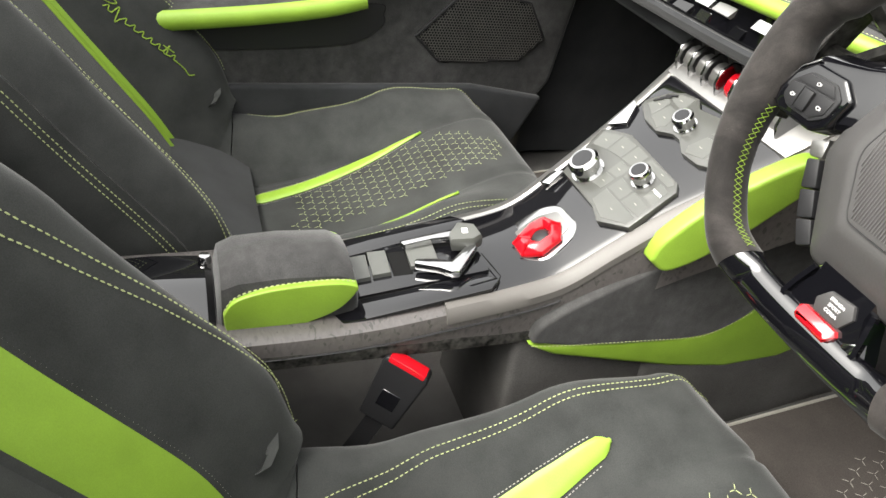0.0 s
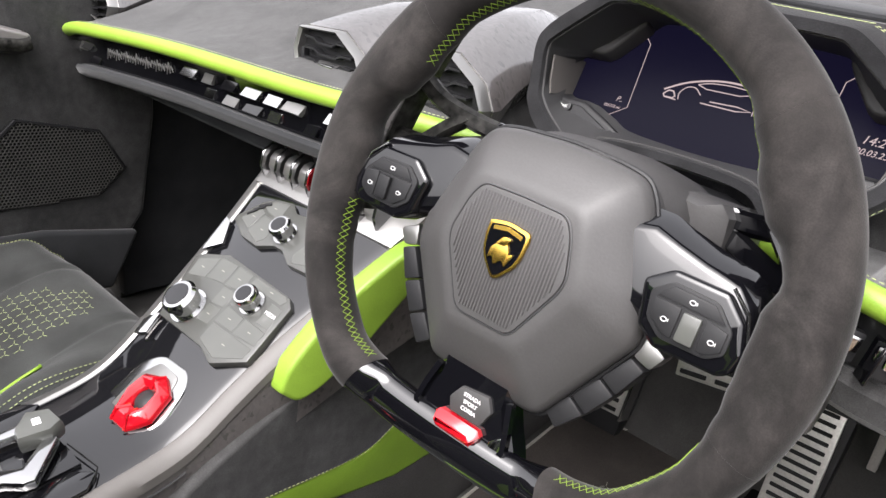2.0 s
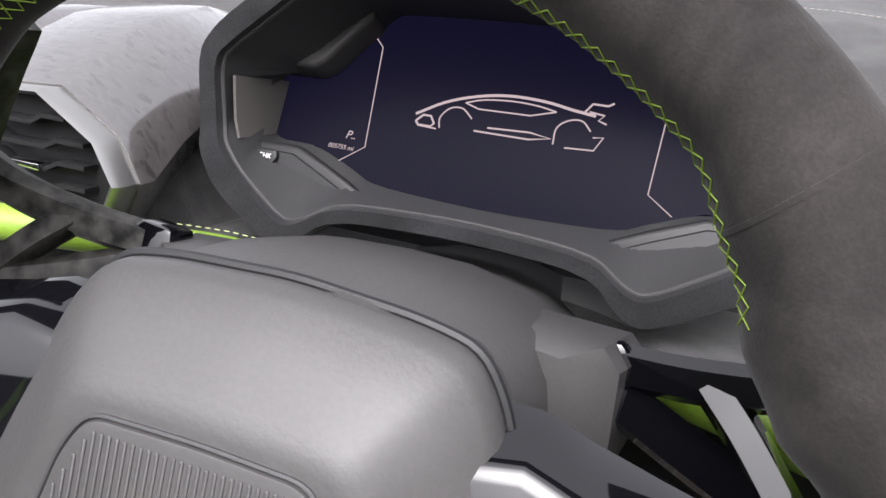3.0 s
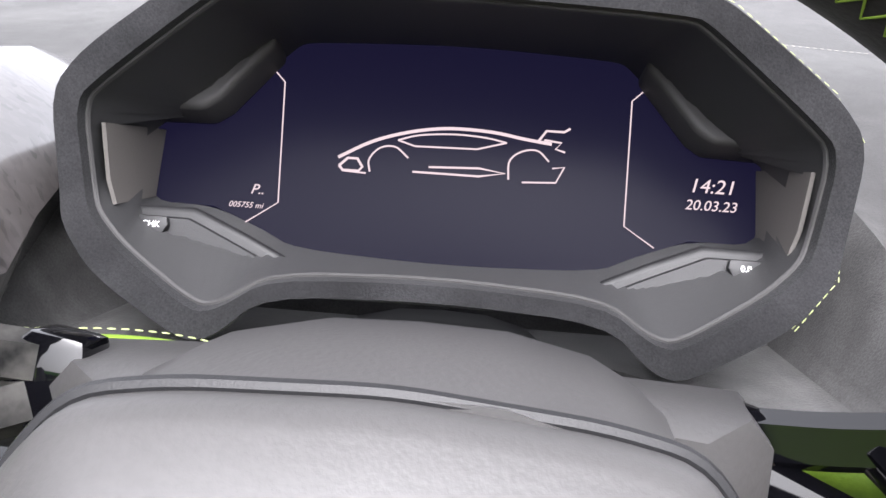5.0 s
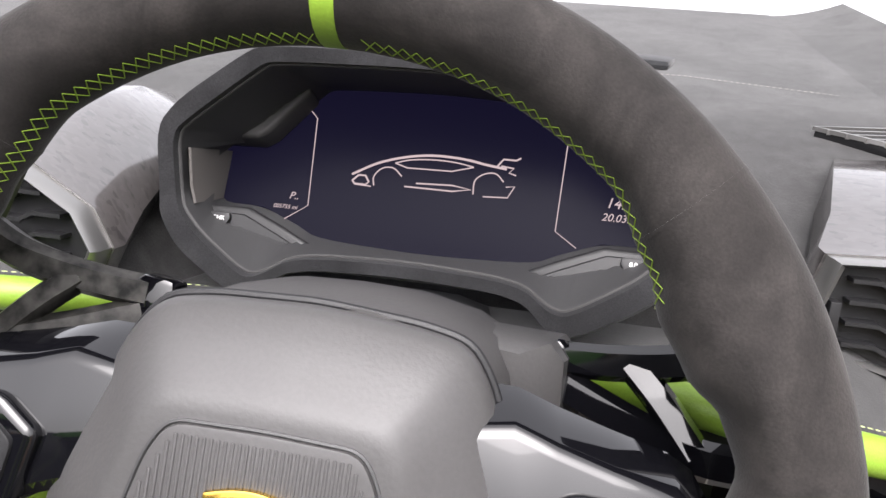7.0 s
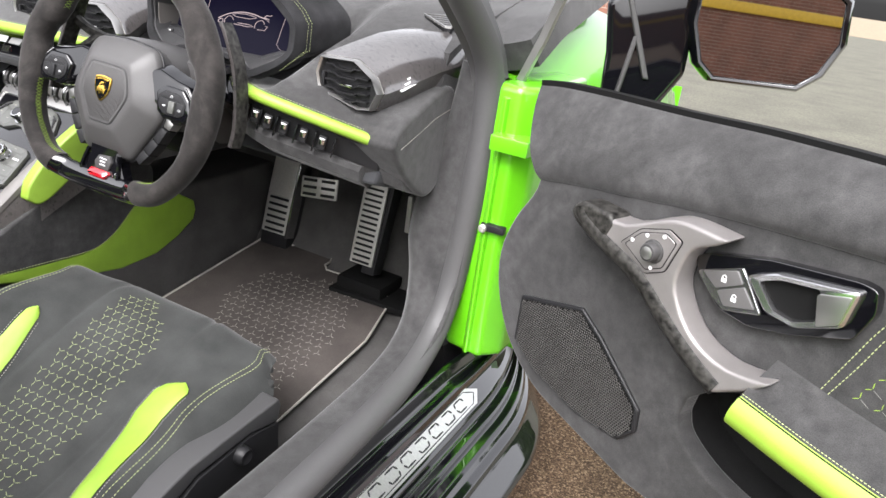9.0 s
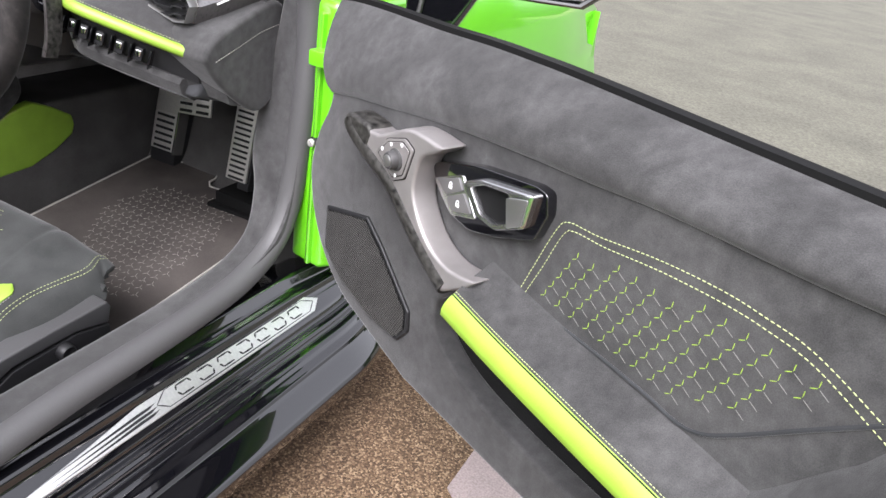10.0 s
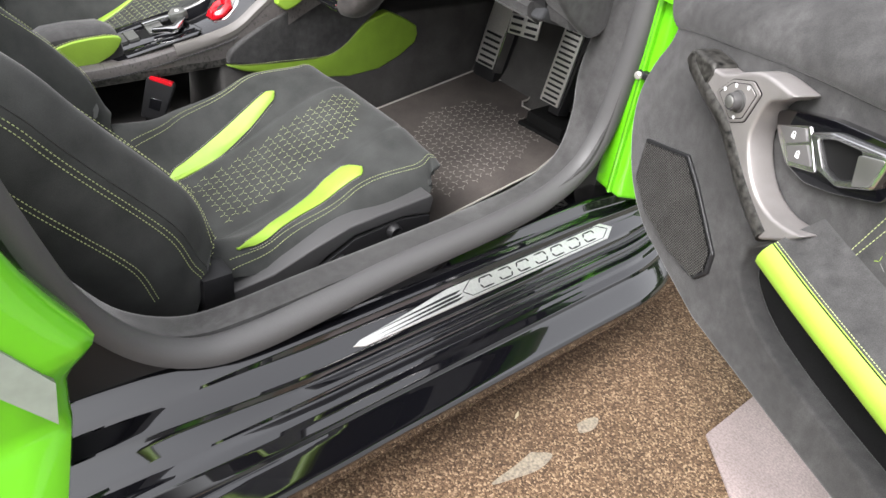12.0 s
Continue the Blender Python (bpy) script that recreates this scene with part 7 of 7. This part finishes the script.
for pts, d in (([(-0.0095, -0.0175), (-0.0085, -0.010), (-0.004, -0.0055), (0.001, -0.004), (0.0045, -0.0075), (0.006, -0.013), (0.0055, -0.019), (0.0015, -0.016), (-0.003, -0.020), (-0.0055, -0.016)], 0.0250), ([(-0.006, -0.0065), (-0.001, -0.0005), (0.004, -0.001), (0.001, -0.006)], 0.0256), ([(0.004, -0.012), (0.0085, -0.0095), (0.0075, -0.014), (0.005, -0.016)], 0.0246)):
    part("badge_emblem", prism(smooth2(pts + pts[:1], 30)[:-1], 0.0232, d, WHEEL, 0.0006), GOLD, badge)
# side spokes with switch pods
for e in (-1, 1):
    def fl(pts):
        out = [(e * x, y) for x, y in pts]
        return out if e > 0 else out[::-1]
    # the arm: a wedge with a broad upper facet from the hub to the rim
    arm = []
    for x, yt, yf, yb in ((0.062, 0.050, 0.036, -0.006), (0.082, 0.050, 0.040, -0.012), (0.098, 0.045, 0.035, -0.018), (0.118, 0.040, 0.030, -0.024), (0.140, 0.035, 0.0265, -0.025), (0.150, 0.030, 0.018, -0.024), (0.157, 0.020, 0.004, -0.022)):
        arm.append([on_wheel(e * x, y, z) for y, z in ((yt, -0.026), (yf + 0.002, -0.0035), (yf, -0.001), (yf - 0.004, 0.001), (yb + 0.005, 0.001), (yb, -0.003), (yb + 0.006, -0.030))])
    part("spoke", loft(arm), GLOSS, wheel, "gloss black spoke")
    pod = part("switch_pod", prism(fl([(0.088, 0.010), (0.104, 0.022), (0.138, 0.0215), (0.152, 0.008), (0.158, -0.010), (0.155, -0.022), (0.148, -0.0265), (0.108, -0.0275), (0.094, -0.018)]), -0.022, 0.0065, WHEEL, 0.0045, 3), GLOSS, wheel, "gloss black switch pod")
    part("switch_face", prism(rounded(fl([(0.0955, 0.006), (0.107, 0.0150), (0.135, 0.0140), (0.148, 0.001), (0.1485, -0.013), (0.139, -0.0195), (0.110, -0.0200), (0.0985, -0.011)]), 0.003, 3), 0.004, 0.0082, WHEEL, 0.0008, 2), PLASTIC, pod, "black switch face")
    for pts in ([(0.1005, 0.0045), (0.1085, 0.0130), (0.1340, 0.0120), (0.1435, 0.0030)], [(0.1000, 0.0030), (0.1170, 0.0025), (0.1170, -0.0165), (0.1120, -0.0175), (0.1015, -0.0095)], [(0.1330, 0.0022), (0.1460, 0.0), (0.1460, -0.0120), (0.1380, -0.0172), (0.1330, -0.0172)]):
        part("switch", prism(fl(pts), 0.007, 0.0092, WHEEL, 0.0007), PLASTIC, pod)
        c = fl(pts)
        mx, my = sum(p[0] for p in c) / len(c), sum(p[1] for p in c) / len(c)
        bm = bmesh.new()
        loop = [on_wheel(mx + 0.0019 * math.cos(t), my + 0.0014 * math.sin(t), 0.0093) for t in steps(0, 2 * math.pi, 8)]
        for p, q in zip(loop, loop[1:]):
            add_dash(bm, p, q, 0.00028, WZ)
        add_dash(bm, on_wheel(mx + 0.0026, my - 0.001, 0.0093), on_wheel(mx + 0.0026, my + 0.0012, 0.0093), 0.00028, WZ)
        part("switch_mark", bm, WHITE, pod)
    part("rocker", box((e * 0.1250 - 0.0058, -0.0165, 0.007), (e * 0.1250 + 0.0058, 0.0015, 0.0118), 0.0018, WHEEL), BUTTON if e > 0 else PLASTIC, pod, "grey rocker" if e > 0 else "black rocker")
    part("spoke_back", prism(fl([(0.08, 0.02), (0.15, 0.01), (0.14, -0.015), (0.09, -0.02)]), -0.04, -0.02, WHEEL, 0.005), PLASTIC, wheel)
    part("pod_edge", sweep([on_wheel(e * x, y, 0.0025) for x, y in ((0.138, 0.0245), (0.151, 0.013), (0.1585, -0.008), (0.157, -0.022))], circle(0.0011, 6), WZ), CHROME, pod, "thin chrome edge")
# lower spoke with the red mode switch
part("lower_spoke", loft([[on_wheel(x, y, z) for x, z in ((-w, -0.022), (-w, -0.004), (-w + 0.005, 0.001), (w - 0.001, 0.001), (w + 0.004, -0.004), (w + 0.004, -0.022))] for y, w in ((-0.098, 0.030), (-0.115, 0.030), (-0.128, 0.036), (-0.140, 0.043), (-0.160, 0.052))]), GLOSS, wheel, "gloss black lower spoke")
for e, x in ((-1, -0.036), (1, 0.043)):
    part("spoke_edge", sweep([on_wheel(x - e * 0.008, -0.108, 0.001), on_wheel(x - e * 0.003, -0.126, 0.0025), on_wheel(x, -0.141, 0.003), on_wheel(x - e * 0.008, -0.157, 0.002)], [(-0.0022, -0.003), (0.0022, -0.003), (0.0022, 0.003), (-0.0022, 0.003)], WZ), GLOSS, wheel, "gloss black raised edge")
part("mode_plate", prism([(-0.011, -0.126), (-0.004, -0.1145), (0.019, -0.1115), (0.0250, -0.121), (0.0195, -0.1345), (-0.007, -0.1355)], -0.004, 0.0045, WHEEL, 0.002), GREYPL, wheel, "grey plate with mode names")
for k, w in enumerate(("STRADA", "SPORT", "CORSA")):
    part("mode_name", lettering(w, 0.0040, WHEEL @ Matrix.Translation((0.0075, -0.1185 - 0.0050 * k, 0.0047)), 0.0002), WHITE, wheel)
part("mode_switch", loft([[on_wheel(x, y, z) for x, y in ((-0.0160 + i, -0.1395 - j), (-0.0130 + i, -0.1365 - j), (0.0205 - i, -0.1365 - j), (0.0235 - i, -0.1400 - j), (0.0205 - i, -0.1515 + j), (-0.0125 + i, -0.1515 + j), (-0.0160 + i, -0.1485 + j))] for i, j, z in ((0, 0, -0.004), (0, 0, 0.006), (0.003, 0.0045, 0.0115), (0.0045, 0.006, 0.0120))]), RED, wheel, "glossy red mode switch")
part("mode_trim", prism([(0.030, -0.152), (0.030, -0.139), (0.040, -0.131), (0.046, -0.143), (0.042, -0.153)], -0.002, 0.0045, WHEEL, 0.002), CHROME, wheel, "chrome bracket beside the switch")
for e in (-1, 1):
    edge_in = [(0.052, -0.104), (0.066, -0.086), (0.080, -0.065), (0.094, -0.043)]
    edge_out = [(0.064, -0.113), (0.080, -0.094), (0.094, -0.072), (0.106, -0.048)]
    for k in range(3):
        quad = [edge_in[k], edge_out[k], edge_out[k + 1], edge_in[k + 1]]
        cx, cy = sum(p[0] for p in quad) / 4, sum(p[1] for p in quad) / 4
        quad = [(e * (cx + (x - cx) * 0.96), cy + (y - cy) * 0.96) for x, y in quad]
        part("button_pad", prism(quad if e > 0 else quad[::-1], -0.034, -0.012, WHEEL, 0.0025, 2), PLASTIC, wheel, "black button pad below the hub")
    side = [(e * x, y) for x, y in ((0.094, -0.043), (0.107, -0.047), (0.114, -0.035), (0.098, -0.026))]
    part("pad_end", prism(side if e > 0 else side[::-1], -0.034, -0.014, WHEEL, 0.003, 2), SATIN, wheel, "satin end piece beside the buttons")
# shift paddles behind the wheel: an outer blade on a braced arm
for e in (-1, 1):
    pts = [on_wheel(e * x, y, z) for x, y, z in ((0.146, 0.132, -0.046), (0.158, 0.112, -0.050), (0.176, 0.072, -0.058), (0.189, 0.025, -0.062), (0.196, -0.018, -0.063), (0.195, -0.046, -0.063))]
    blade_sec = [(-0.0035, -0.014), (0.0035, -0.014), (0.0045, 0.0), (0.0035, 0.014), (-0.0035, 0.014), (-0.0045, 0.0)]
    part("paddle", sweep(spline(pts, 30), blade_sec, WZ, False, lambda t: 0.55 + 0.45 * math.sin(math.pi * min(max(0.12 + 0.8 * t, 0.0), 1.0)) ** 0.6), CARBON_EDGE, column, "forged carbon shift paddle")
    # paler strip along the paddle's front edge
    part("paddle_edge", sweep(spline([p + WZ * 0.0135 for p in pts], 30), [(-0.003, -0.0015), (0.003, -0.0015), (0.0022, 0.0012), (-0.0022, 0.0012)], WZ), CARBON, column, "paler carbon paddle edge")
    for name, line, width in (("paddle_arm", [(0.172, 0.078, -0.058), (0.155, 0.066, -0.070), (0.125, 0.059, -0.080), (0.090, 0.056, -0.088)], 0.0072), ("paddle_arm", [(0.186, 0.026, -0.060), (0.160, 0.026, -0.066), (0.132, 0.034, -0.076), (0.100, 0.046, -0.086)], 0.0078), ("paddle_brace", [(0.132, 0.060, -0.078), (0.145, 0.047, -0.072), (0.162, 0.027, -0.066)], 0.0062)):
        part(name, sweep(spline([on_wheel(e * x, y, z) for x, y, z in line], 16), [(-width, -0.006), (width, -0.006), (width * 1.15, 0.0), (width * 0.7, 0.006), (-width * 0.7, 0.006), (-width * 1.15, 0.0)], WZ), CARBON_EDGE if e < 0 else GLOSS, column, "forged carbon paddle arm" if e < 0 else "gloss black paddle arm")
    foot = [(e * x, y) for x, y in ((0.086, 0.064), (0.102, 0.066), (0.108, 0.060), (0.108, 0.044), (0.098, 0.036), (0.084, 0.040))]
    part("paddle_foot", prism(foot if e > 0 else foot[::-1], -0.098, -0.080, WHEEL, 0.003), GLOSS, column)

# ---- far door, closed ----
FAR = axes((-0.745, 0, 0), (0, 1, 0), (0, 0, 1))
FN = Vector((1, 0, 0))
far_door = thing("door_2", "closed far door lined with dark suede, with a lime green armrest", "car door", (-0.76, 0, 0.3), kind="structure")
part("lining", prism([(-1.0, 0.84), (-1.0, 0.22), (0.20, 0.22), (0.29, 0.36), (0.31, 0.55), (0.30, 0.84)], -0.06, 0.0, FAR, 0.012, 3), SUEDE, far_door)
part("lower_ledge", prism([(-1.0, 0.24), (0.22, 0.22), (0.27, 0.33), (0.10, 0.355), (-0.5, 0.345), (-1.0, 0.345)], -0.002, 0.018, FAR, 0.008, 3), SUEDE_DARK, far_door)
car_grille(FAR, [(0.066, 0.556), (0.205, 0.530), (0.252, 0.457), (0.205, 0.408), (0.024, 0.398), (-0.034, 0.452)], far_door, pitch=0.0062)
bow = smooth2([(-0.55, 0.466), (-0.35, 0.488), (-0.22, 0.508), (-0.145, 0.528)], 30)
part("green_pad", sweep([FAR @ Vector((y, z, 0.035)) for y, z in bow], [(0.0135 * math.cos(t), 0.018 * math.sin(t)) for t in steps(0, 2 * math.pi, 12)[:-1]], (0, 0, 1)), GREEN, far_door, "lime green leather armrest edge")
part("armrest_pad", sweep([FAR @ Vector((y, z + 0.008, 0.015)) for y, z in bow], [(-0.028, -0.008), (0.022, -0.012), (0.022, 0.006), (-0.028, 0.02)], (0, 0, 1)), SUEDE, far_door)
# flat dark patch on the lining paints the shade of the pocket recess
part("pocket", prism(smooth2([(-0.6, 0.40), (-0.2, 0.425), (-0.11, 0.46), (-0.10, 0.49), (-0.15, 0.51), (-0.6, 0.45)], 30), 0.0005, 0.004, FAR, 0.001, 1), PLASTIC, far_door, "flat dark patch standing in for the shaded door pocket")
fbar = [(-0.078, 0.700), (-0.066, 0.715), (-0.046, 0.716), (-0.02, 0.708), (0.03, 0.71), (0.085, 0.698), (0.088, 0.688), (0.07, 0.678), (0.03, 0.676), (-0.012, 0.664), (-0.04, 0.62), (-0.074, 0.568), (-0.10, 0.55), (-0.132, 0.540), (-0.136, 0.556), (-0.115, 0.585), (-0.082, 0.645)]
fb = part("pull_bar", prism(fbar, 0.002, 0.04, FAR, 0.009, 3), TITAN, far_door, "satin taupe pull bar with a carbon edge")
part("bar_edge", sweep(spline([FAR @ Vector((y, z, 0.026)) for y, z in ((0.086, 0.686), (0.07, 0.682), (0.03, 0.682), (-0.008, 0.670), (-0.036, 0.626), (-0.07, 0.574), (-0.098, 0.556), (-0.126, 0.547))], 40), circle(0.0165, 12), FN), CARBON_EDGE, fb, "dark forged carbon edge strip")
part("bar_inlay", prism([(-0.066, 0.70), (-0.052, 0.708), (-0.03, 0.702), (-0.028, 0.684), (-0.044, 0.672), (-0.062, 0.682)], 0.0395, 0.0415, FAR, 0.001), SATIN, fb)
fz = part("handle_bezel", prism([(-0.225, 0.690), (-0.10, 0.680), (-0.068, 0.662), (-0.088, 0.604), (-0.12, 0.592), (-0.20, 0.598)], -0.003, 0.011, FAR, 0.004, 3), GLOSS, far_door, "gloss black handle surround")
hr = [FAR @ Vector((y, z, 0.018)) for y, z in ((-0.212, 0.678), (-0.105, 0.668), (-0.082, 0.655), (-0.098, 0.612), (-0.185, 0.611))]
part("door_handle", sweep(spline(hr + [hr[0]], 50)[:-1], [(-0.005, -0.005), (0.005, -0.005), (0.005, 0.003), (-0.005, 0.005)], FN, True), CHROME, fz, "chrome door handle")
fpoly = [(-0.5, 0.60), (-0.25, 0.60), (-0.23, 0.66), (-0.26, 0.70), (-0.5, 0.71)]
part("embroidery", triads(lambda a, b: (FAR @ Vector((a, b, 0.0005)), FN), fpoly, 0.024, 0.0095, 0.0006, 0.0), THREAD_G, far_door, "lime green three-armed embroidery")
fs = smooth2([(-0.6, 0.72), (-0.26, 0.715), (-0.215, 0.66), (-0.195, 0.59)], 30)
for off in (0, 0.007):
    part("stitching", seam([FAR @ Vector((y + off, z, 0.001)) for y, z in fs], FN, 0.006, 0.62, 0.0008), THREAD_W, far_door)
part("outer_skin", prism([(-1.0, 0.84), (-1.0, 0.20), (0.32, 0.20), (0.32, 0.84)], -0.16, -0.06, FAR, 0.03, 3), PAINT, far_door, "bright green painted outer skin")


# ---- surroundings ----
BRICK = mat("red_brick", (0.17, 0.075, 0.05), 0.9, grain=0.2, grain_scale=90, mottle=0.25, mottle_scale=3)
MORTAR = mat("pale_mortar", (0.32, 0.29, 0.25), 0.95, mottle=0.1)
PAVER = mat("tan_block_paving", (0.2, 0.16, 0.105), 0.9, mottle=0.25, mottle_scale=6, grain=0.1, grain_scale=60)
# tarmac whose grey-tan includes the low-angle sheen of the sky
TARMAC = mat("sky_sheen_tarmac", (0.080, 0.077, 0.058), 0.92, grain=0.35, grain_scale=70, bump=0.5, mottle=0.2, mottle_scale=2.2)
SLAB = mat("pinkish_slab", (0.22, 0.18, 0.175), 0.8, grain=0.25, grain_scale=260, bump=0.4, mottle=0.15, mottle_scale=9)
HEDGE = mat("hedge_leaf", (0.045, 0.085, 0.02), 0.6, grain=0.3, grain_scale=30)
YELLOW = mat("yellow_rail_paint", (0.55, 0.36, 0.03), 0.5, mottle=0.1)
rng = random.Random(4)


def brick_wall(name, label, a, b, height, thick=0.22, keep=300):
    """A garden wall of courses from a to b; the lowest courses' bricks are pieces of their own."""
    a, b = Vector((*a, 0)), Vector((*b, 0))
    d = (b - a).normalized()
    length = (b - a).length
    m = axes(a, d, (0, 0, 1))
    top = thing(name, label, "wall", a, kind="structure")
    part("mortar", box((0, 0, -thick / 2 + 0.006), (length, height, thick / 2 - 0.006), 0, m), MORTAR, top)
    bm = bmesh.new()
    row = 0
    while row * 0.075 + 0.065 <= height:
        x = -0.1125 * (row % 2)
        while x < length:
            x0, x1 = max(x + 0.005, 0), min(x + 0.22, length)
            if x1 - x0 > 0.03:
                o = rng.uniform(-0.002, 0.002)
                vs = [bm.verts.new(m @ Vector(p)) for p in ((x0, row * 0.075 + 0.005, -thick / 2 + o), (x1, row * 0.075 + 0.005, -thick / 2 + o), (x1, row * 0.075 + 0.07, -thick / 2 + o), (x0, row * 0.075 + 0.07, -thick / 2 + o), (x0, row * 0.075 + 0.005, thick / 2 + o), (x1, row * 0.075 + 0.005, thick / 2 + o), (x1, row * 0.075 + 0.07, thick / 2 + o), (x0, row * 0.075 + 0.07, thick / 2 + o))]
                for f in ((3, 2, 1, 0), (4, 5, 6, 7), (0, 1, 5, 4), (1, 2, 6, 5), (2, 3, 7, 6), (3, 0, 4, 7)):
                    bm.faces.new([vs[i] for i in f])
            x += 0.225
        row += 1
    ob = part("brickwork", bm, BRICK, top, "red brick courses", False)
    tagged(ob, "red brick courses", kind="stuff")
    part("coping", box((-0.03, height - 0.002, -thick / 2 - 0.03), (length + 0.03, height + 0.06, thick / 2 + 0.03), 0.01, m), MORTAR, top, "pale stone coping")
    return top


brick_wall("wall_north", "low red brick garden wall far ahead of the car", (-7.0, 10.2), (-1.2, 10.2), 1.1)
south = brick_wall("wall_south", "red brick wall with a yellow rail behind the car", (-6.0, -15.0), (18.0, -15.0), 2.1)
part("rail", box((0, 1.5, 0.12), (24, 1.72, 0.18), 0.01, axes((-6.0, -15.0, 0), (1, 0, 0), (0, 0, 1)) @ Matrix.Rotation(math.pi, 4, "Y") @ Matrix.Translation((-24, 0, 0))), YELLOW, south, "yellow painted rail")


def hedge(name, label, a, b, height, depth, n):
    """A clipped hedge of many small leaves round dark branches."""
    a, b = Vector((*a, 0)), Vector((*b, 0))
    d = (b - a).normalized()
    side = Vector((-d.y, d.x, 0))
    top = thing(name, label, "hedge", a)
    bm = bmesh.new()
    for _ in range(n):
        u, v, w = rng.random(), rng.random(), rng.random()
        p = a + (b - a) * u + side * (depth * (v - 0.5)) + Vector((0, 0, height * w ** 0.8 + 0.1 * math.sin(u * 40)))
        r = rng.uniform(0.05, 0.11)
        e1 = Vector((rng.uniform(-1, 1), rng.uniform(-1, 1), rng.uniform(-1, 1))).normalized()
        e2 = e1.cross(Vector((rng.uniform(-1, 1), rng.uniform(-1, 1), rng.uniform(-1, 1)))).normalized()
        bm.faces.new([bm.verts.new(q) for q in (p - e1 * r, p + e2 * r * 0.5, p + e1 * r, p - e2 * r * 0.5)])
    me = bpy.data.meshes.new("leaves")
    bm.to_mesh(me)
    bm.free()
    me.materials.append(HEDGE)
    ob = new("leaves", me)
    ob.parent = top
    ob.location = -Vector(top.location)
    tagged(ob, "dense dark green hedge leaves", kind="stuff")
    for k in range(24):
        p = a + (b - a) * ((k + 0.5) / 24)
        part("stem", sweep([p, p + Vector((rng.uniform(-0.1, 0.1), rng.uniform(-0.1, 0.1), height * 0.5)), p + Vector((rng.uniform(-0.3, 0.3), rng.uniform(-0.2, 0.2), height * 0.95))], circle(0.03, 6), (0, 1, 0), False, lambda t: 1 - 0.7 * t), CARPET, top)
    return top


hedge("hedge", "tall dark green hedge beyond the yard", (5.2, 12.0), (11.5, 13.0), 2.7, 1.2, 14000)

# tarmac yard with sky sheen in its colour, paving beyond it and the slab at the edge of the driveway
yard = part("tarmac_yard", prism([(1.55, 1.2), (60, -6), (60, 26), (-60, 26), (-60, 6), (-1.6, 2.6)], 0.001, 0.006, Matrix(), 0), TARMAC)
tagged(yard, "tarmac yard beyond the driveway, grey-tan with sky sheen in its colour", "tarmac", kind="structure")
far_paving = part("block_paving", prism([(-60, 26), (60, 26), (60, 60), (-60, 60)], 0.001, 0.010, Matrix(), 0), PAVER)
tagged(far_paving, "tan block paving far across the yard", "paving", kind="structure")
slab = part("pavement", prism([(1.21, 0.29), (1.317, 0.207), (2.6, -0.55), (2.6, 1.1), (1.2, 0.85)], 0.001, 0.007, Matrix(), 0.002), SLAB)
tagged(slab, "pinkish grey concrete slab at the driveway's edge", "slab", kind="structure")
leaf_mat = mat("dry_straw", (0.42, 0.36, 0.24), 0.8)
straw = part("dry_leaf", prism([(-0.012, -0.002), (0.0, -0.003), (0.013, 0.0), (0.0, 0.003)], 0.0, 0.002, axes((0.974, 0.018, 0.001), (0.4, -0.9, 0), (0.9, 0.4, 0)), 0.0006, 1), leaf_mat)
tagged(straw, "dry straw-coloured leaf lying on the driveway", "leaf")
stain = mat("pale_residue", (0.17, 0.145, 0.11), 0.9, grain=0.4, grain_scale=180)
for pts in ([(1.05, -0.02), (1.075, 0.01), (1.085, -0.03), (1.075, -0.08), (1.06, -0.125), (1.055, -0.06)], [(1.052, 0.10), (1.07, 0.09), (1.078, 0.12), (1.066, 0.145), (1.055, 0.13)]):
    ob = part("pale_mark", prism(smooth2(pts + pts[:1], 24)[:-1], 0.0, 0.0012, Matrix(), 0), stain)
    tagged(ob, "pale dried residue mark on the driveway", "stain", kind="structure")
